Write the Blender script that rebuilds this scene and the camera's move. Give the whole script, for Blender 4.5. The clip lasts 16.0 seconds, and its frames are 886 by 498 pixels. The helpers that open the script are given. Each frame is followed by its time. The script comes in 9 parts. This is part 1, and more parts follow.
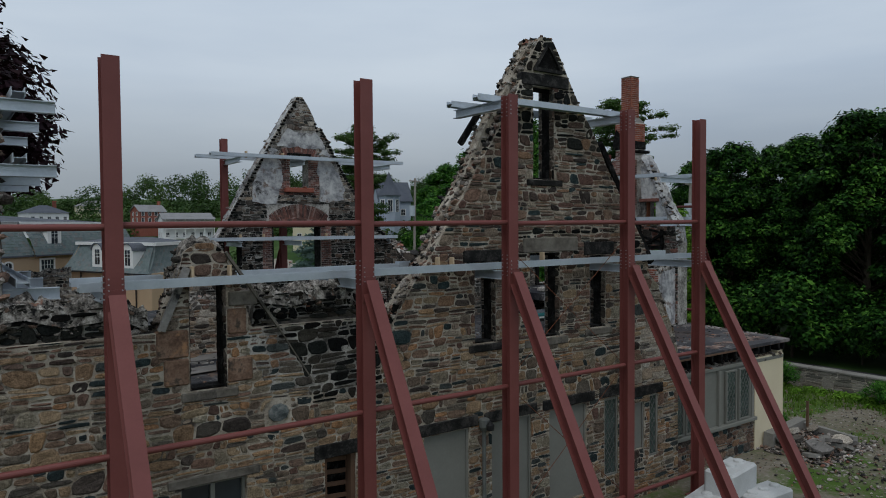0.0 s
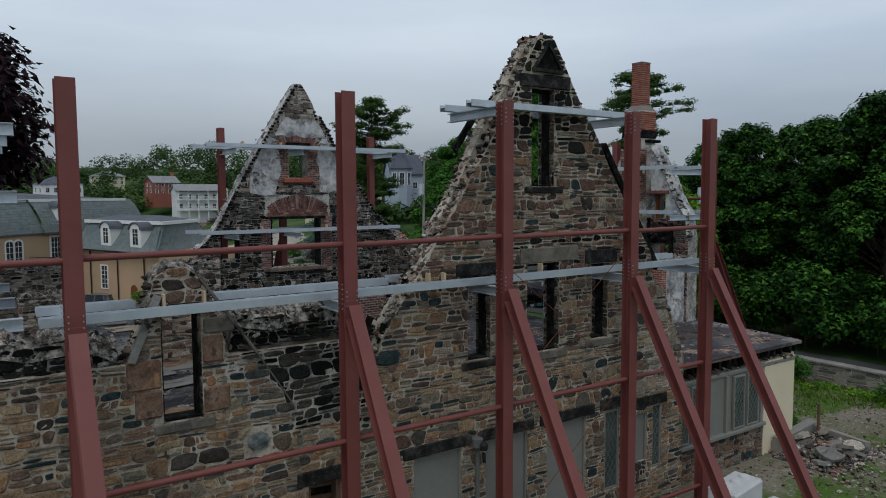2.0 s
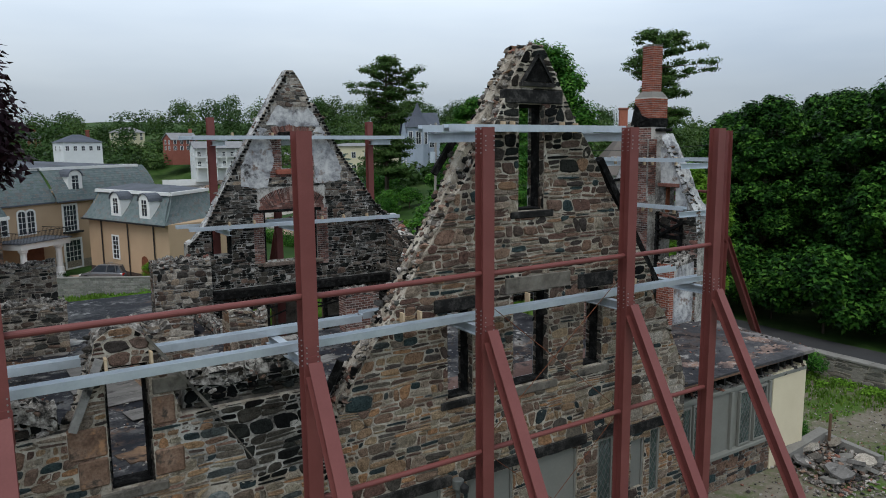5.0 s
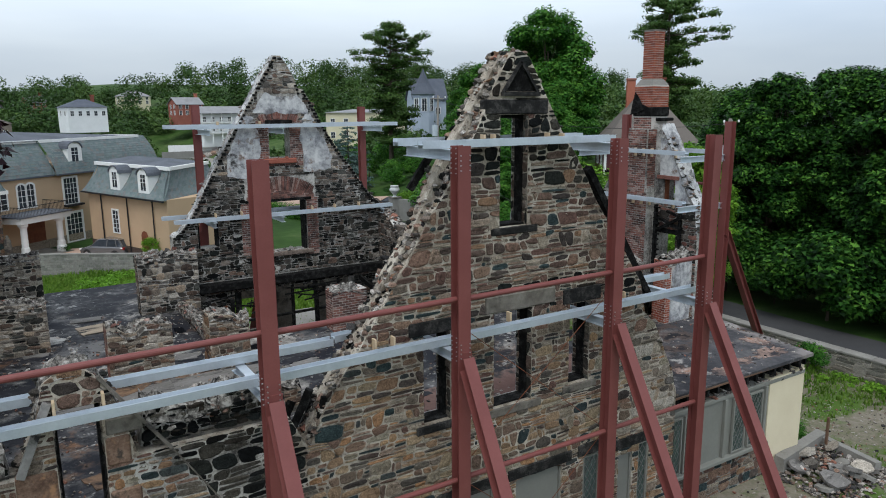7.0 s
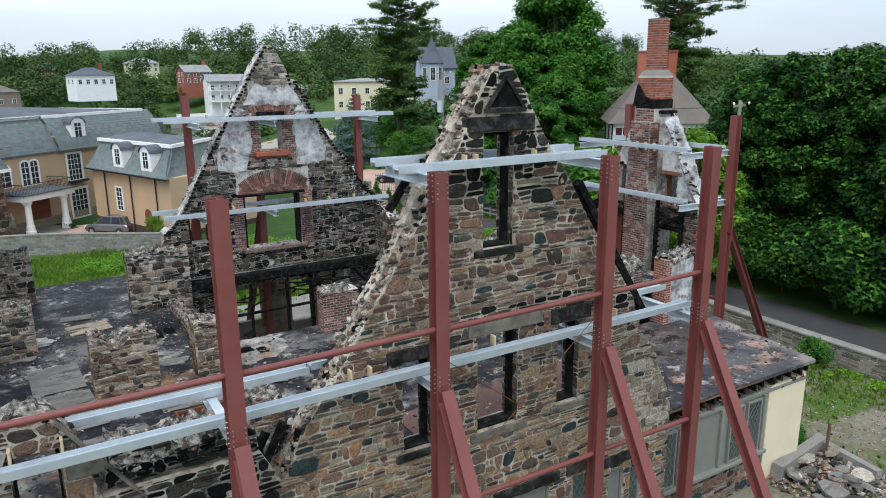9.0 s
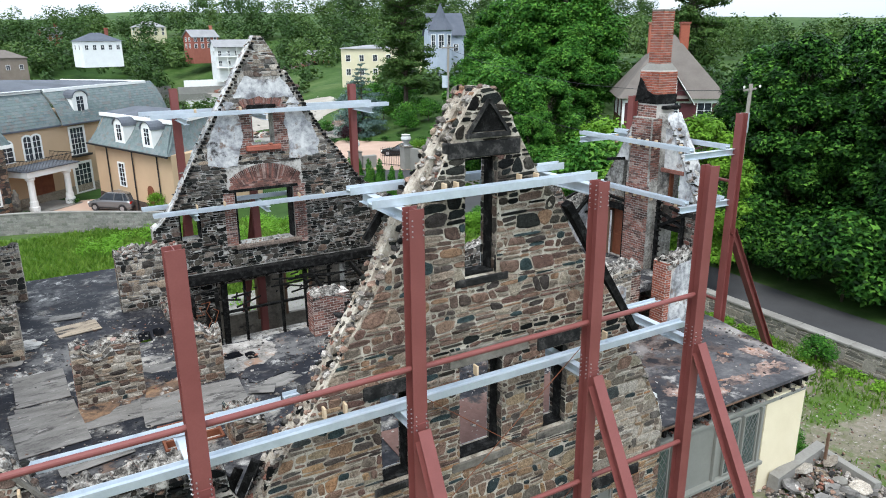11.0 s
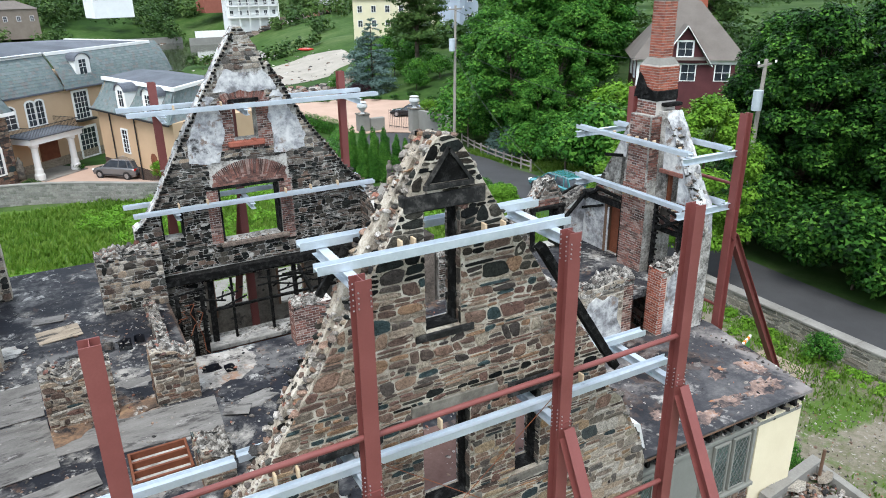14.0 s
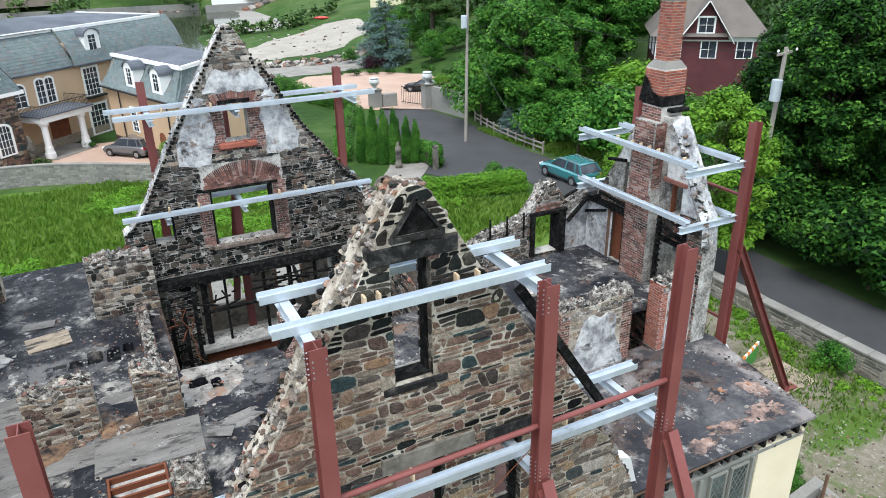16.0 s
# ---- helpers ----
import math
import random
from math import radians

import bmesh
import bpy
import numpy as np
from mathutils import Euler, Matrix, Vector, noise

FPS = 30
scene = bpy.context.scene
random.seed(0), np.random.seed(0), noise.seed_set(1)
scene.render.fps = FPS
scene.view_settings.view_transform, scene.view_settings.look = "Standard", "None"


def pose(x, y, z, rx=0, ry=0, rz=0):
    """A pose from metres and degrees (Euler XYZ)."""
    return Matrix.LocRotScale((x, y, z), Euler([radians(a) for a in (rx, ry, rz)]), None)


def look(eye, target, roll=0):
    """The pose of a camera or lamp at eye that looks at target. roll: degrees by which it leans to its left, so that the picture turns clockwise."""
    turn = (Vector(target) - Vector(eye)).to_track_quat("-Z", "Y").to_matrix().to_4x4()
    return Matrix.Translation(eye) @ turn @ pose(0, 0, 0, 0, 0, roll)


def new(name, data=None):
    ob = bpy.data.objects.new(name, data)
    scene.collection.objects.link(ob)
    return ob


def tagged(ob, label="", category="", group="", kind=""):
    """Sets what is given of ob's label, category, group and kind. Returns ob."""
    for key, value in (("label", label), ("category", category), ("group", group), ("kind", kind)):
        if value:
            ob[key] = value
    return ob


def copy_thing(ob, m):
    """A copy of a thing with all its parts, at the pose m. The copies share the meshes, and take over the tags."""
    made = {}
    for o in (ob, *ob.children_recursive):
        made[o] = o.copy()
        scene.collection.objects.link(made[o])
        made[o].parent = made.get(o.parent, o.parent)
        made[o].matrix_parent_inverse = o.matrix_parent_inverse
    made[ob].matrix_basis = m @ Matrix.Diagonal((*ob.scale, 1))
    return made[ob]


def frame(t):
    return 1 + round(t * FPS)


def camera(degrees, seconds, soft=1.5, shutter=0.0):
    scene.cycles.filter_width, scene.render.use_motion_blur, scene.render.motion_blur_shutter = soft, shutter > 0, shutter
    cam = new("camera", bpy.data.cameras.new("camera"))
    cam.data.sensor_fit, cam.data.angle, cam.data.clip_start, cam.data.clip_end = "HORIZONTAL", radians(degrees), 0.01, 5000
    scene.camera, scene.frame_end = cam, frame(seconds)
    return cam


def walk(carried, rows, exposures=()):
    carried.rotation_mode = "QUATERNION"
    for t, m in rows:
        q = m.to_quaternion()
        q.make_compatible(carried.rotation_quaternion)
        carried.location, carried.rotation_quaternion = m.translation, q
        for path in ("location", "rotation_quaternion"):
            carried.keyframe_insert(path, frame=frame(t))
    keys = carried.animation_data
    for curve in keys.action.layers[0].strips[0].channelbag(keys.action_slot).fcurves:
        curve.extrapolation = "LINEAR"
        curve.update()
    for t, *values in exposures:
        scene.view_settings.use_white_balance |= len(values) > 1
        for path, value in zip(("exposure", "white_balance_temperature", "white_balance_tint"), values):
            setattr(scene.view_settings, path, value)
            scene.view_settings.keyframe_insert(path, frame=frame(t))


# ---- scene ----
cam = camera(64.2, 16.0, soft=1.0)
PATH = [
    (0, (1.123, -1.001, 7.819), (2.287, 0.625, 7.753), -0.4),
    (0.5, (1.389, -0.951, 8.018), (2.541, 0.682, 7.933), -0.4),
    (1, (1.601, -0.851, 8.275), (2.745, 0.786, 8.166), -0.4),
    (1.5, (1.777, -0.723, 8.549), (2.916, 0.916, 8.416), -0.3),
    (2, (2.016, -0.622, 8.784), (3.143, 1.023, 8.63), -0.3),
    (2.5, (2.249, -0.49, 9.007), (3.37, 1.156, 8.83), -0.2),
    (3, (2.449, -0.405, 9.288), (3.563, 1.244, 9.088), -0.2),
    (3.5, (2.677, -0.316, 9.571), (3.781, 1.336, 9.345), -0.2),
    (4, (2.948, -0.226, 9.807), (4.042, 1.429, 9.559), -0.2),
    (6.3, (4.191, 0.176, 11.085), (5.234, 1.845, 10.729), -0.5),
    (6.5, (4.29, 0.229, 11.16), (5.334, 1.895, 10.791), -0.4),
    (7, (4.549, 0.319, 11.407), (5.585, 1.984, 11.016), -0.4),
    (7.5, (4.772, 0.396, 11.663), (5.798, 2.061, 11.248), -0.4),
    (8, (4.991, 0.464, 11.913), (6.008, 2.129, 11.473), -0.4),
    (8.5, (5.251, 0.594, 12.166), (6.258, 2.259, 11.701), -0.4),
    (9, (5.508, 0.698, 12.393), (6.505, 2.363, 11.908), -0.5),
    (11.5, (6.722, 1.274, 13.712), (7.668, 2.929, 13.106), -0.5),
    (12, (7.001, 1.39, 13.978), (7.935, 3.043, 13.349), -0.6),
    (12.5, (7.282, 1.509, 14.223), (8.205, 3.16, 13.572), -0.6),
    (13, (7.544, 1.624, 14.468), (8.457, 3.271, 13.794), -0.7),
    (13.5, (7.819, 1.749, 14.723), (8.719, 3.393, 14.025), -0.8),
    (14, (8.086, 1.863, 14.968), (8.974, 3.504, 14.248), -0.8),
    (14.5, (8.359, 2.001, 15.233), (9.232, 3.64, 14.491), -0.9),
    (15, (8.694, 2.162, 15.517), (9.55, 3.8, 14.752), -1.0),
    (15.5, (9.052, 2.347, 15.775), (9.892, 3.983, 14.989), -1.0),
    (16, (9.409, 2.541, 16.012), (10.23, 4.176, 15.204), -1.0),
]
EXPOSURES = [(0, -0.87), (3.5, -0.5), (7, 0.1), (9, 0.52), (11.5, 1.03), (16, 1.02)]
walk(cam, [(t, look(eye, target, roll)) for t, eye, target, roll in PATH], EXPOSURES)

# ---- sky and sun: overcast ----
world = bpy.data.worlds.new("overcast_sky")
scene.world = world
world.use_nodes = True
wt = world.node_tree
wt.nodes.clear()
w_out = wt.nodes.new("ShaderNodeOutputWorld")
w_bg = wt.nodes.new("ShaderNodeBackground")
w_sky = wt.nodes.new("ShaderNodeTexSky")
w_sky.sky_type = "NISHITA"
w_sky.sun_disc = False
w_sky.sun_elevation, w_sky.sun_rotation = radians(60), radians(222)
w_co = wt.nodes.new("ShaderNodeTexCoord")
w_map = wt.nodes.new("ShaderNodeMapping")
w_map.inputs["Scale"].default_value = (1.0, 1.0, 5.0)
w_noise = wt.nodes.new("ShaderNodeTexNoise")
w_noise.inputs["Scale"].default_value = 1.6
w_noise.inputs["Detail"].default_value = 5
w_ramp = wt.nodes.new("ShaderNodeValToRGB")
w_ramp.color_ramp.elements[0].position, w_ramp.color_ramp.elements[0].color = 0.3, (6.0, 7.1, 8.5, 1)
w_ramp.color_ramp.elements[1].position, w_ramp.color_ramp.elements[1].color = 0.75, (8.1, 9.1, 10.1, 1)
w_mix = wt.nodes.new("ShaderNodeMixRGB")
w_mix.inputs["Fac"].default_value = 0.9
wt.links.new(w_co.outputs["Generated"], w_map.inputs["Vector"])
wt.links.new(w_map.outputs["Vector"], w_noise.inputs["Vector"])
wt.links.new(w_noise.outputs["Fac"], w_ramp.inputs["Fac"])
w_sep = wt.nodes.new("ShaderNodeSeparateXYZ")
w_dome = wt.nodes.new("ShaderNodeValToRGB")
for k, (pos, val) in enumerate(((0.0, 0.86), (0.07, 1.02), (0.2, 1.75), (0.36, 2.0), (1.0, 0.85))):
    e = w_dome.color_ramp.elements[k] if k < 2 else w_dome.color_ramp.elements.new(pos)
    e.position, e.color = pos, (val, val, val, 1)
w_mul = wt.nodes.new("ShaderNodeMixRGB")
w_mul.blend_type = "MULTIPLY"
w_mul.inputs["Fac"].default_value = 1.0
wt.links.new(w_co.outputs["Generated"], w_sep.inputs["Vector"])
wt.links.new(w_sep.outputs["Z"], w_dome.inputs["Fac"])
wt.links.new(w_sky.outputs["Color"], w_mix.inputs["Color1"])
wt.links.new(w_ramp.outputs["Color"], w_mix.inputs["Color2"])
wt.links.new(w_mix.outputs["Color"], w_mul.inputs["Color1"])
wt.links.new(w_dome.outputs["Color"], w_mul.inputs["Color2"])
wt.links.new(w_mul.outputs["Color"], w_bg.inputs["Color"])
w_bg.inputs["Strength"].default_value = 0.079
wt.links.new(w_bg.outputs["Background"], w_out.inputs["Surface"])
sun = new("sun", bpy.data.lights.new("sun", "SUN"))
sun.data.energy, sun.data.angle, sun.data.color = 2.0, radians(32), (0.97, 0.985, 0.975)
sun.matrix_world = look((-20, -22, 56), (0, 0, 0))

# ---- building blocks ----


def smooth(a, b, v):
    k = min(1.0, max(0.0, (v - a) / (b - a)))
    return k * k * (3 - 2 * k)


class Geo:
    """Vertices and faces of one mesh."""

    def __init__(self):
        self.v, self.f, self.mi, self.cur = [], [], [], 0

    def add(self, verts, faces):
        n = len(self.v)
        self.v.extend(tuple(p) for p in verts)
        self.f.extend(tuple(n + i for i in f) for f in faces)
        self.mi.extend([self.cur] * len(faces))
        return self

    def box(self, x0, x1, y0, y1, z0, z1):
        p = [(x, y, z) for z in (z0, z1) for y in (y0, y1) for x in (x0, x1)]
        return self.add(p, [(0, 2, 3, 1), (4, 5, 7, 6), (0, 1, 5, 4), (2, 6, 7, 3), (0, 4, 6, 2), (1, 3, 7, 5)])

    def cham(self, x0, x1, y0, y1, z0, z1, c=0.01):
        """A box with all its edges cut at 45 degrees."""
        lo, hi, verts = (x0, y0, z0), (x1, y1, z1), []
        idx = {}
        for sx in (0, 1):
            for sy in (0, 1):
                for sz in (0, 1):
                    s = (sx, sy, sz)
                    for a in range(3):
                        p = [(lo[i] + c, hi[i] - c)[s[i]] for i in range(3)]
                        p[a] = (lo[a], hi[a])[s[a]]
                        idx[s, a] = len(verts)
                        verts.append(p)
        faces = []
        for a in range(3):
            b, d = (a + 1) % 3, (a + 2) % 3
            for k in (0, 1):
                q = []
                for m, n in ((0, 0), (1, 0), (1, 1), (0, 1)):
                    s = [0, 0, 0]
                    s[a], s[b], s[d] = k, m, n
                    q.append(idx[tuple(s), a])
                faces.append(q if k else q[::-1])
                for n in (0, 1):
                    s0, s1 = [0, 0, 0], [0, 0, 0]
                    s0[b], s1[b] = k, k
                    s0[d], s1[d] = n, n
                    s1[a] = 1
                    q = [idx[tuple(s0), b], idx[tuple(s1), b], idx[tuple(s1), d], idx[tuple(s0), d]]
                    faces.append(q if k != n else q[::-1])
        for s in [(i, j, k) for i in (0, 1) for j in (0, 1) for k in (0, 1)]:
            q = [idx[s, 0], idx[s, 1], idx[s, 2]]
            faces.append(q if sum(s) % 2 else q[::-1])
        return self.add(verts, faces)

    def sweep(self, profile, p0, p1, up=(0, 0, 1)):
        """A profile (across, up) drawn from p0 to p1."""
        p0, p1 = Vector(p0), Vector(p1)
        d = (p1 - p0).normalized()
        side = d.cross(Vector(up)).normalized()
        top = side.cross(d).normalized()
        n = len(profile)
        verts = [p + side * a + top * b for p in (p0, p1) for a, b in profile]
        faces = [(i, i + n, (i + 1) % n + n, (i + 1) % n) for i in range(n)]
        faces += [tuple(range(n)), tuple(range(2 * n - 1, n - 1, -1))]
        return self.add(verts, faces)

    def bar(self, p0, p1, w, h, up=(0, 0, 1)):
        return self.sweep([(-w / 2, -h / 2), (w / 2, -h / 2), (w / 2, h / 2), (-w / 2, h / 2)], p0, p1, up)

    def rod(self, p0, p1, r0, r1=None, n=10):
        r1 = r0 if r1 is None else r1
        p0, p1 = Vector(p0), Vector(p1)
        d = (p1 - p0).normalized()
        a = d.orthogonal().normalized()
        b = d.cross(a)
        verts = [p + (a * math.cos(6.28319 * i / n) + b * math.sin(6.28319 * i / n)) * r for p, r in ((p0, r0), (p1, r1)) for i in range(n)]
        faces = [(i, (i + 1) % n, (i + 1) % n + n, i + n) for i in range(n)]
        faces += [tuple(range(n - 1, -1, -1)), tuple(range(n, 2 * n))]
        return self.add(verts, faces)

    def lathe(self, c, profile, n=16):
        """A turned shape: profile of (radius, height) about the upright through c."""
        k = len(profile)
        verts = [(c[0] + r * math.cos(6.28319 * i / n), c[1] + r * math.sin(6.28319 * i / n), c[2] + h) for r, h in profile for i in range(n)]
        faces = [(j * n + i, j * n + (i + 1) % n, (j + 1) * n + (i + 1) % n, (j + 1) * n + i) for j in range(k - 1) for i in range(n)]
        faces += [tuple(range(n - 1, -1, -1)), tuple(range((k - 1) * n, k * n))]
        return self.add(verts, faces)

    def slab(self, loops, place, n0, n1):
        """A flat shape (outline first, then holes, as (u, z)) between depths n0 and n1; place(u, z, n) gives the point."""
        tris = tessellate([[Vector((u, z, 0)) for u, z in lp] for lp in loops])
        flat = [p for lp in loops for p in lp]
        m = len(flat)
        verts = [place(u, z, n0) for u, z in flat] + [place(u, z, n1) for u, z in flat]
        faces = []
        for t in tris:
            (ax, ay), (bx, by), (cx, cy) = flat[t[0]], flat[t[1]], flat[t[2]]
            if (bx - ax) * (cy - ay) - (by - ay) * (cx - ax) < 0:
                t = t[::-1]
            faces += [tuple(t), tuple(i + m for i in t[::-1])]
        k = 0
        for lp in loops:
            n = len(lp)
            faces += [(k + i, k + i + m, k + (i + 1) % n + m, k + (i + 1) % n) for i in range(n)]
            k += n
        return self.add(verts, faces)

    def rock(self, c, sx, sy, sz, rng, turn=None):
        """An angular lump."""
        g = 1.618
        base = [(-1, g, 0), (1, g, 0), (-1, -g, 0), (1, -g, 0), (0, -1, g), (0, 1, g), (0, -1, -g), (0, 1, -g), (g, 0, -1), (g, 0, 1), (-g, 0, -1), (-g, 0, 1)]
        m = Euler((rng.uniform(-0.4, 0.4), rng.uniform(-0.4, 0.4), rng.uniform(0, 6.28) if turn is None else turn)).to_matrix()
        verts = []
        for p in base:
            q = Vector(p) / 1.9 * rng.uniform(0.62, 1.15)
            q = m @ Vector((q.x * sx, q.y * sy, q.z * sz))
            verts.append(Vector(c) + q)
        return self.add(verts, [(0, 11, 5), (0, 5, 1), (0, 1, 7), (0, 7, 10), (0, 10, 11), (1, 5, 9), (5, 11, 4), (11, 10, 2), (10, 7, 6), (7, 1, 8),
                                (3, 9, 4), (3, 4, 2), (3, 2, 6), (3, 6, 8), (3, 8, 9), (4, 9, 5), (2, 4, 11), (6, 2, 10), (8, 6, 7), (9, 8, 1)])

    def mesh(self, name, mats, soft=False):
        me = bpy.data.meshes.new(name)
        me.from_pydata(self.v, [], self.f)
        for m in mats if isinstance(mats, (list, tuple)) else [mats]:
            me.materials.append(m)
        if max(self.mi, default=0):
            me.polygons.foreach_set("material_index", self.mi)
        if soft:
            me.polygons.foreach_set("use_smooth", [True] * len(me.polygons))
        me.update()
        return me


def tessellate(loops):
    from mathutils import geometry
    return geometry.tessellate_polygon(loops)


def thing(name, label, category, group="", at=(0, 0, 0)):
    """The empty at the base of a thing, to which its parts belong."""
    ob = new(name)
    ob.empty_display_size = 0.2
    ob.location = at
    return tagged(ob, label, category, group)


def part(name, geo, material, parent, label="", soft=False):
    ob = new(name, geo.mesh(name, material, soft))
    ob.parent = parent
    ob.matrix_parent_inverse = Matrix.Translation(-stands_at(parent))
    return tagged(ob, label)


def stands_at(o):
    """Where an unturned thing or part has its origin."""
    at = o.location.copy()
    if o.parent:
        at += o.matrix_parent_inverse.translation + stands_at(o.parent)
    return at


def solo(name, geo, material, label, category, group="", kind="", soft=False):
    """A top-level thing, or piece of the setting, that is one mesh."""
    return tagged(new(name, geo.mesh(name, material, soft)), label, category, group, kind)


def inside(poly, u, z):
    hit = False
    for (a, b), (c, d) in zip(poly, poly[1:] + poly[:1]):
        if (b > z) != (d > z) and u < (c - a) * (z - b) / (d - b) + a:
            hit = not hit
    return hit


def course_stones(poly, holes, rng, course=(0.18, 0.34), width=(0.16, 0.6), gap=0.011):
    """Random rubble brought to wavering courses: the outlines of interlocking stones inside poly and clear of the holes."""
    us, zs = [p[0] for p in poly], [p[1] for p in poly]
    lines = [min(zs) - 0.1]
    while lines[-1] < max(zs) + 0.05:
        lines.append(lines[-1] + rng.uniform(*course))
    amp, seed = 0.32 * (course[0] + course[1]) / 2, rng.uniform(0, 50)

    def bed(k, u):
        return lines[k] + amp * (noise.noise((u * 1.0, k * 3.7, seed)) + 0.7 * noise.noise((u * 3.1, k * 1.9, seed + 9)))

    def ok(u, z):
        return inside(poly, u, z) and not any(h[0] < u < h[1] and h[2] < z < h[3] for h in holes)
    out = []
    for k in range(len(lines) - 1):
        h = lines[k + 1] - lines[k]
        u, lean = min(us) - rng.uniform(0.05, 0.4), 0.0
        while u < max(us):
            w, lean1 = rng.uniform(*width) * rng.uniform(0.75, 1.1), rng.uniform(-0.24, 0.24) * h
            e = (u, lean, u + w, lean1)

            def at(a, b, e=e):
                x = (e[0] + e[1] * (b * 2 - 1)) * (1 - a) + (e[2] + e[3] * (b * 2 - 1)) * a
                z0, z1 = bed(k, x), bed(k + 1, x)
                return (x, z0 + (z1 - z0) * b)
            s0, s1 = rng.uniform(0.35, 0.65), rng.uniform(-0.1, 0.1)
            m = rng.uniform(0.35, 0.65)
            kind = rng.random()
            if w < 0.6 * h or (kind < 0.34 and w < 2.2 * h):
                cells = [((0, 0), (1, 0), (1, 1), (0, 1))]
            elif kind < 0.62:
                cells = [((0, 0), (1, 0), (1, s0 + s1), (0, s0 - s1)), ((0, s0 - s1), (1, s0 + s1), (1, 1), (0, 1))]
            elif kind < 0.74:
                cells = [((0, 0), (1, 0), (1, 0.33 + s1 * 0.4), (0, 0.33)), ((0, 0.33), (1, 0.33 + s1 * 0.4), (1, 0.68), (0, 0.66 + s1 * 0.4)), ((0, 0.66 + s1 * 0.4), (1, 0.68), (1, 1), (0, 1))]
            elif kind < 0.88:
                cells = [((0, 0), (1, 0), (1, s0 + s1), (0, s0 - s1)), ((0, s0 - s1), (m, s0), (m, 1), (0, 1)), ((m, s0), (1, s0 + s1), (1, 1), (m, 1))]
            else:
                cells = [((0, s0 - s1), (1, s0 + s1), (1, 1), (0, 1)), ((0, 0), (m, 0), (m, s0), (0, s0 - s1)), ((m, 0), (1, 0), (1, s0 + s1), (m, s0))]
            for cell in cells:
                q = [at(*c) for c in cell]
                cu, cz = sum(p[0] for p in q) / 4, sum(p[1] for p in q) / 4
                sw, sh = (abs(q[1][0] - q[0][0]) + abs(q[2][0] - q[3][0])) / 2, (abs(q[3][1] - q[0][1]) + abs(q[2][1] - q[1][1])) / 2
                if sw < 0.04 or sh < 0.03:
                    continue
                ring = []
                for i in range(4):
                    (ax, az), (bx, bz) = q[i], q[(i + 1) % 4]
                    c0, c1 = rng.uniform(0.08, 0.25), rng.uniform(0.08, 0.25)
                    bow = rng.uniform(-0.03, 0.12) * (sh if i % 2 == 0 else sw * 0.5)
                    nx, nz = (bz - az), -(bx - ax)
                    ln = math.hypot(nx, nz) or 1
                    for f, o in ((c0, 0), (0.5, bow), (1 - c1, 0)):
                        ring.append((ax + (bx - ax) * f + nx / ln * o, az + (bz - az) * f + nz / ln * o))
                g2 = gap * rng.choice((0.4, 0.7, 1.0, 1.2, 1.6))
                ku, kz = max(0.5, 1 - 2 * g2 / sw), max(0.5, 1 - 1.8 * g2 / sh)
                ring = [(cu + (a - cu) * ku, cz + (b - cz) * kz) for a, b in ring]
                good = [ok(*p) for p in ring]
                if not all(good):
                    if not any(good):
                        continue
                    if not ok(cu, cz):
                        keepers = [p for p, y in zip(ring, good) if y]
                        cu, cz = sum(p[0] for p in keepers) / len(keepers), sum(p[1] for p in keepers) / len(keepers)
                        if not ok(cu, cz) or len(keepers) < 3:
                            continue
                    fixed = []
                    for p, y in zip(ring, good):
                        if not y:
                            lo, hi = 0.0, 1.0
                            for _ in range(6):
                                t = (lo + hi) / 2
                                if ok(cu + (p[0] - cu) * t, cz + (p[1] - cz) * t):
                                    lo = t
                                else:
                                    hi = t
                            p = (cu + (p[0] - cu) * lo * 0.97, cz + (p[1] - cz) * lo * 0.97)
                        fixed.append(p)
                    ring = fixed
                area = 0.5 * abs(sum(a[0] * b[1] - b[0] * a[1] for a, b in zip(ring, ring[1:] + ring[:1])))
                if area > 0.0022:
                    out.append(ring)
            u, lean = u + w, lean1
    return out


def middle(ring):
    return sum(p[0] for p in ring) / len(ring), sum(p[1] for p in ring) / len(ring)


def stone_geo(geo, ring, place, rng, proud=(0.007, 0.03)):
    """One roughly squared stone with a worn, pillowed face."""
    cu, cz = middle(ring)
    n = len(ring)
    w, h = max(p[0] for p in ring) - min(p[0] for p in ring) + 0.01, max(p[1] for p in ring) - min(p[1] for p in ring) + 0.01
    j = lambda k: rng.uniform(-k, k)
    d, e = rng.uniform(*proud), min(w, h) * 0.16
    tilt_u, tilt_z = j(0.02), j(0.02)
    inner = [(cu + (u - cu) * (1 - 1.5 * e / w) + j(e * 0.25), cz + (z - cz) * (1 - 1.5 * e / h) + j(e * 0.25)) for u, z in ring]
    verts = [place(u, z, -0.03) for u, z in ring] + [place(u, z, d * 0.45) for u, z in ring]
    verts += [place(u, z, d + tilt_u * (u - cu) / w + tilt_z * (z - cz) / h + j(0.006)) for u, z in inner]
    verts.append(place(cu + j(e), cz + j(e), d + j(0.01)))
    faces = [(i, (i + 1) % n, (i + 1) % n + n, i + n) for i in range(n)] + [(i + n, (i + 1) % n + n, (i + 1) % n + 2 * n, i + 2 * n) for i in range(n)]
    faces += [(i + 2 * n, (i + 1) % n + 2 * n, 3 * n) for i in range(n)]
    geo.add(verts, faces)


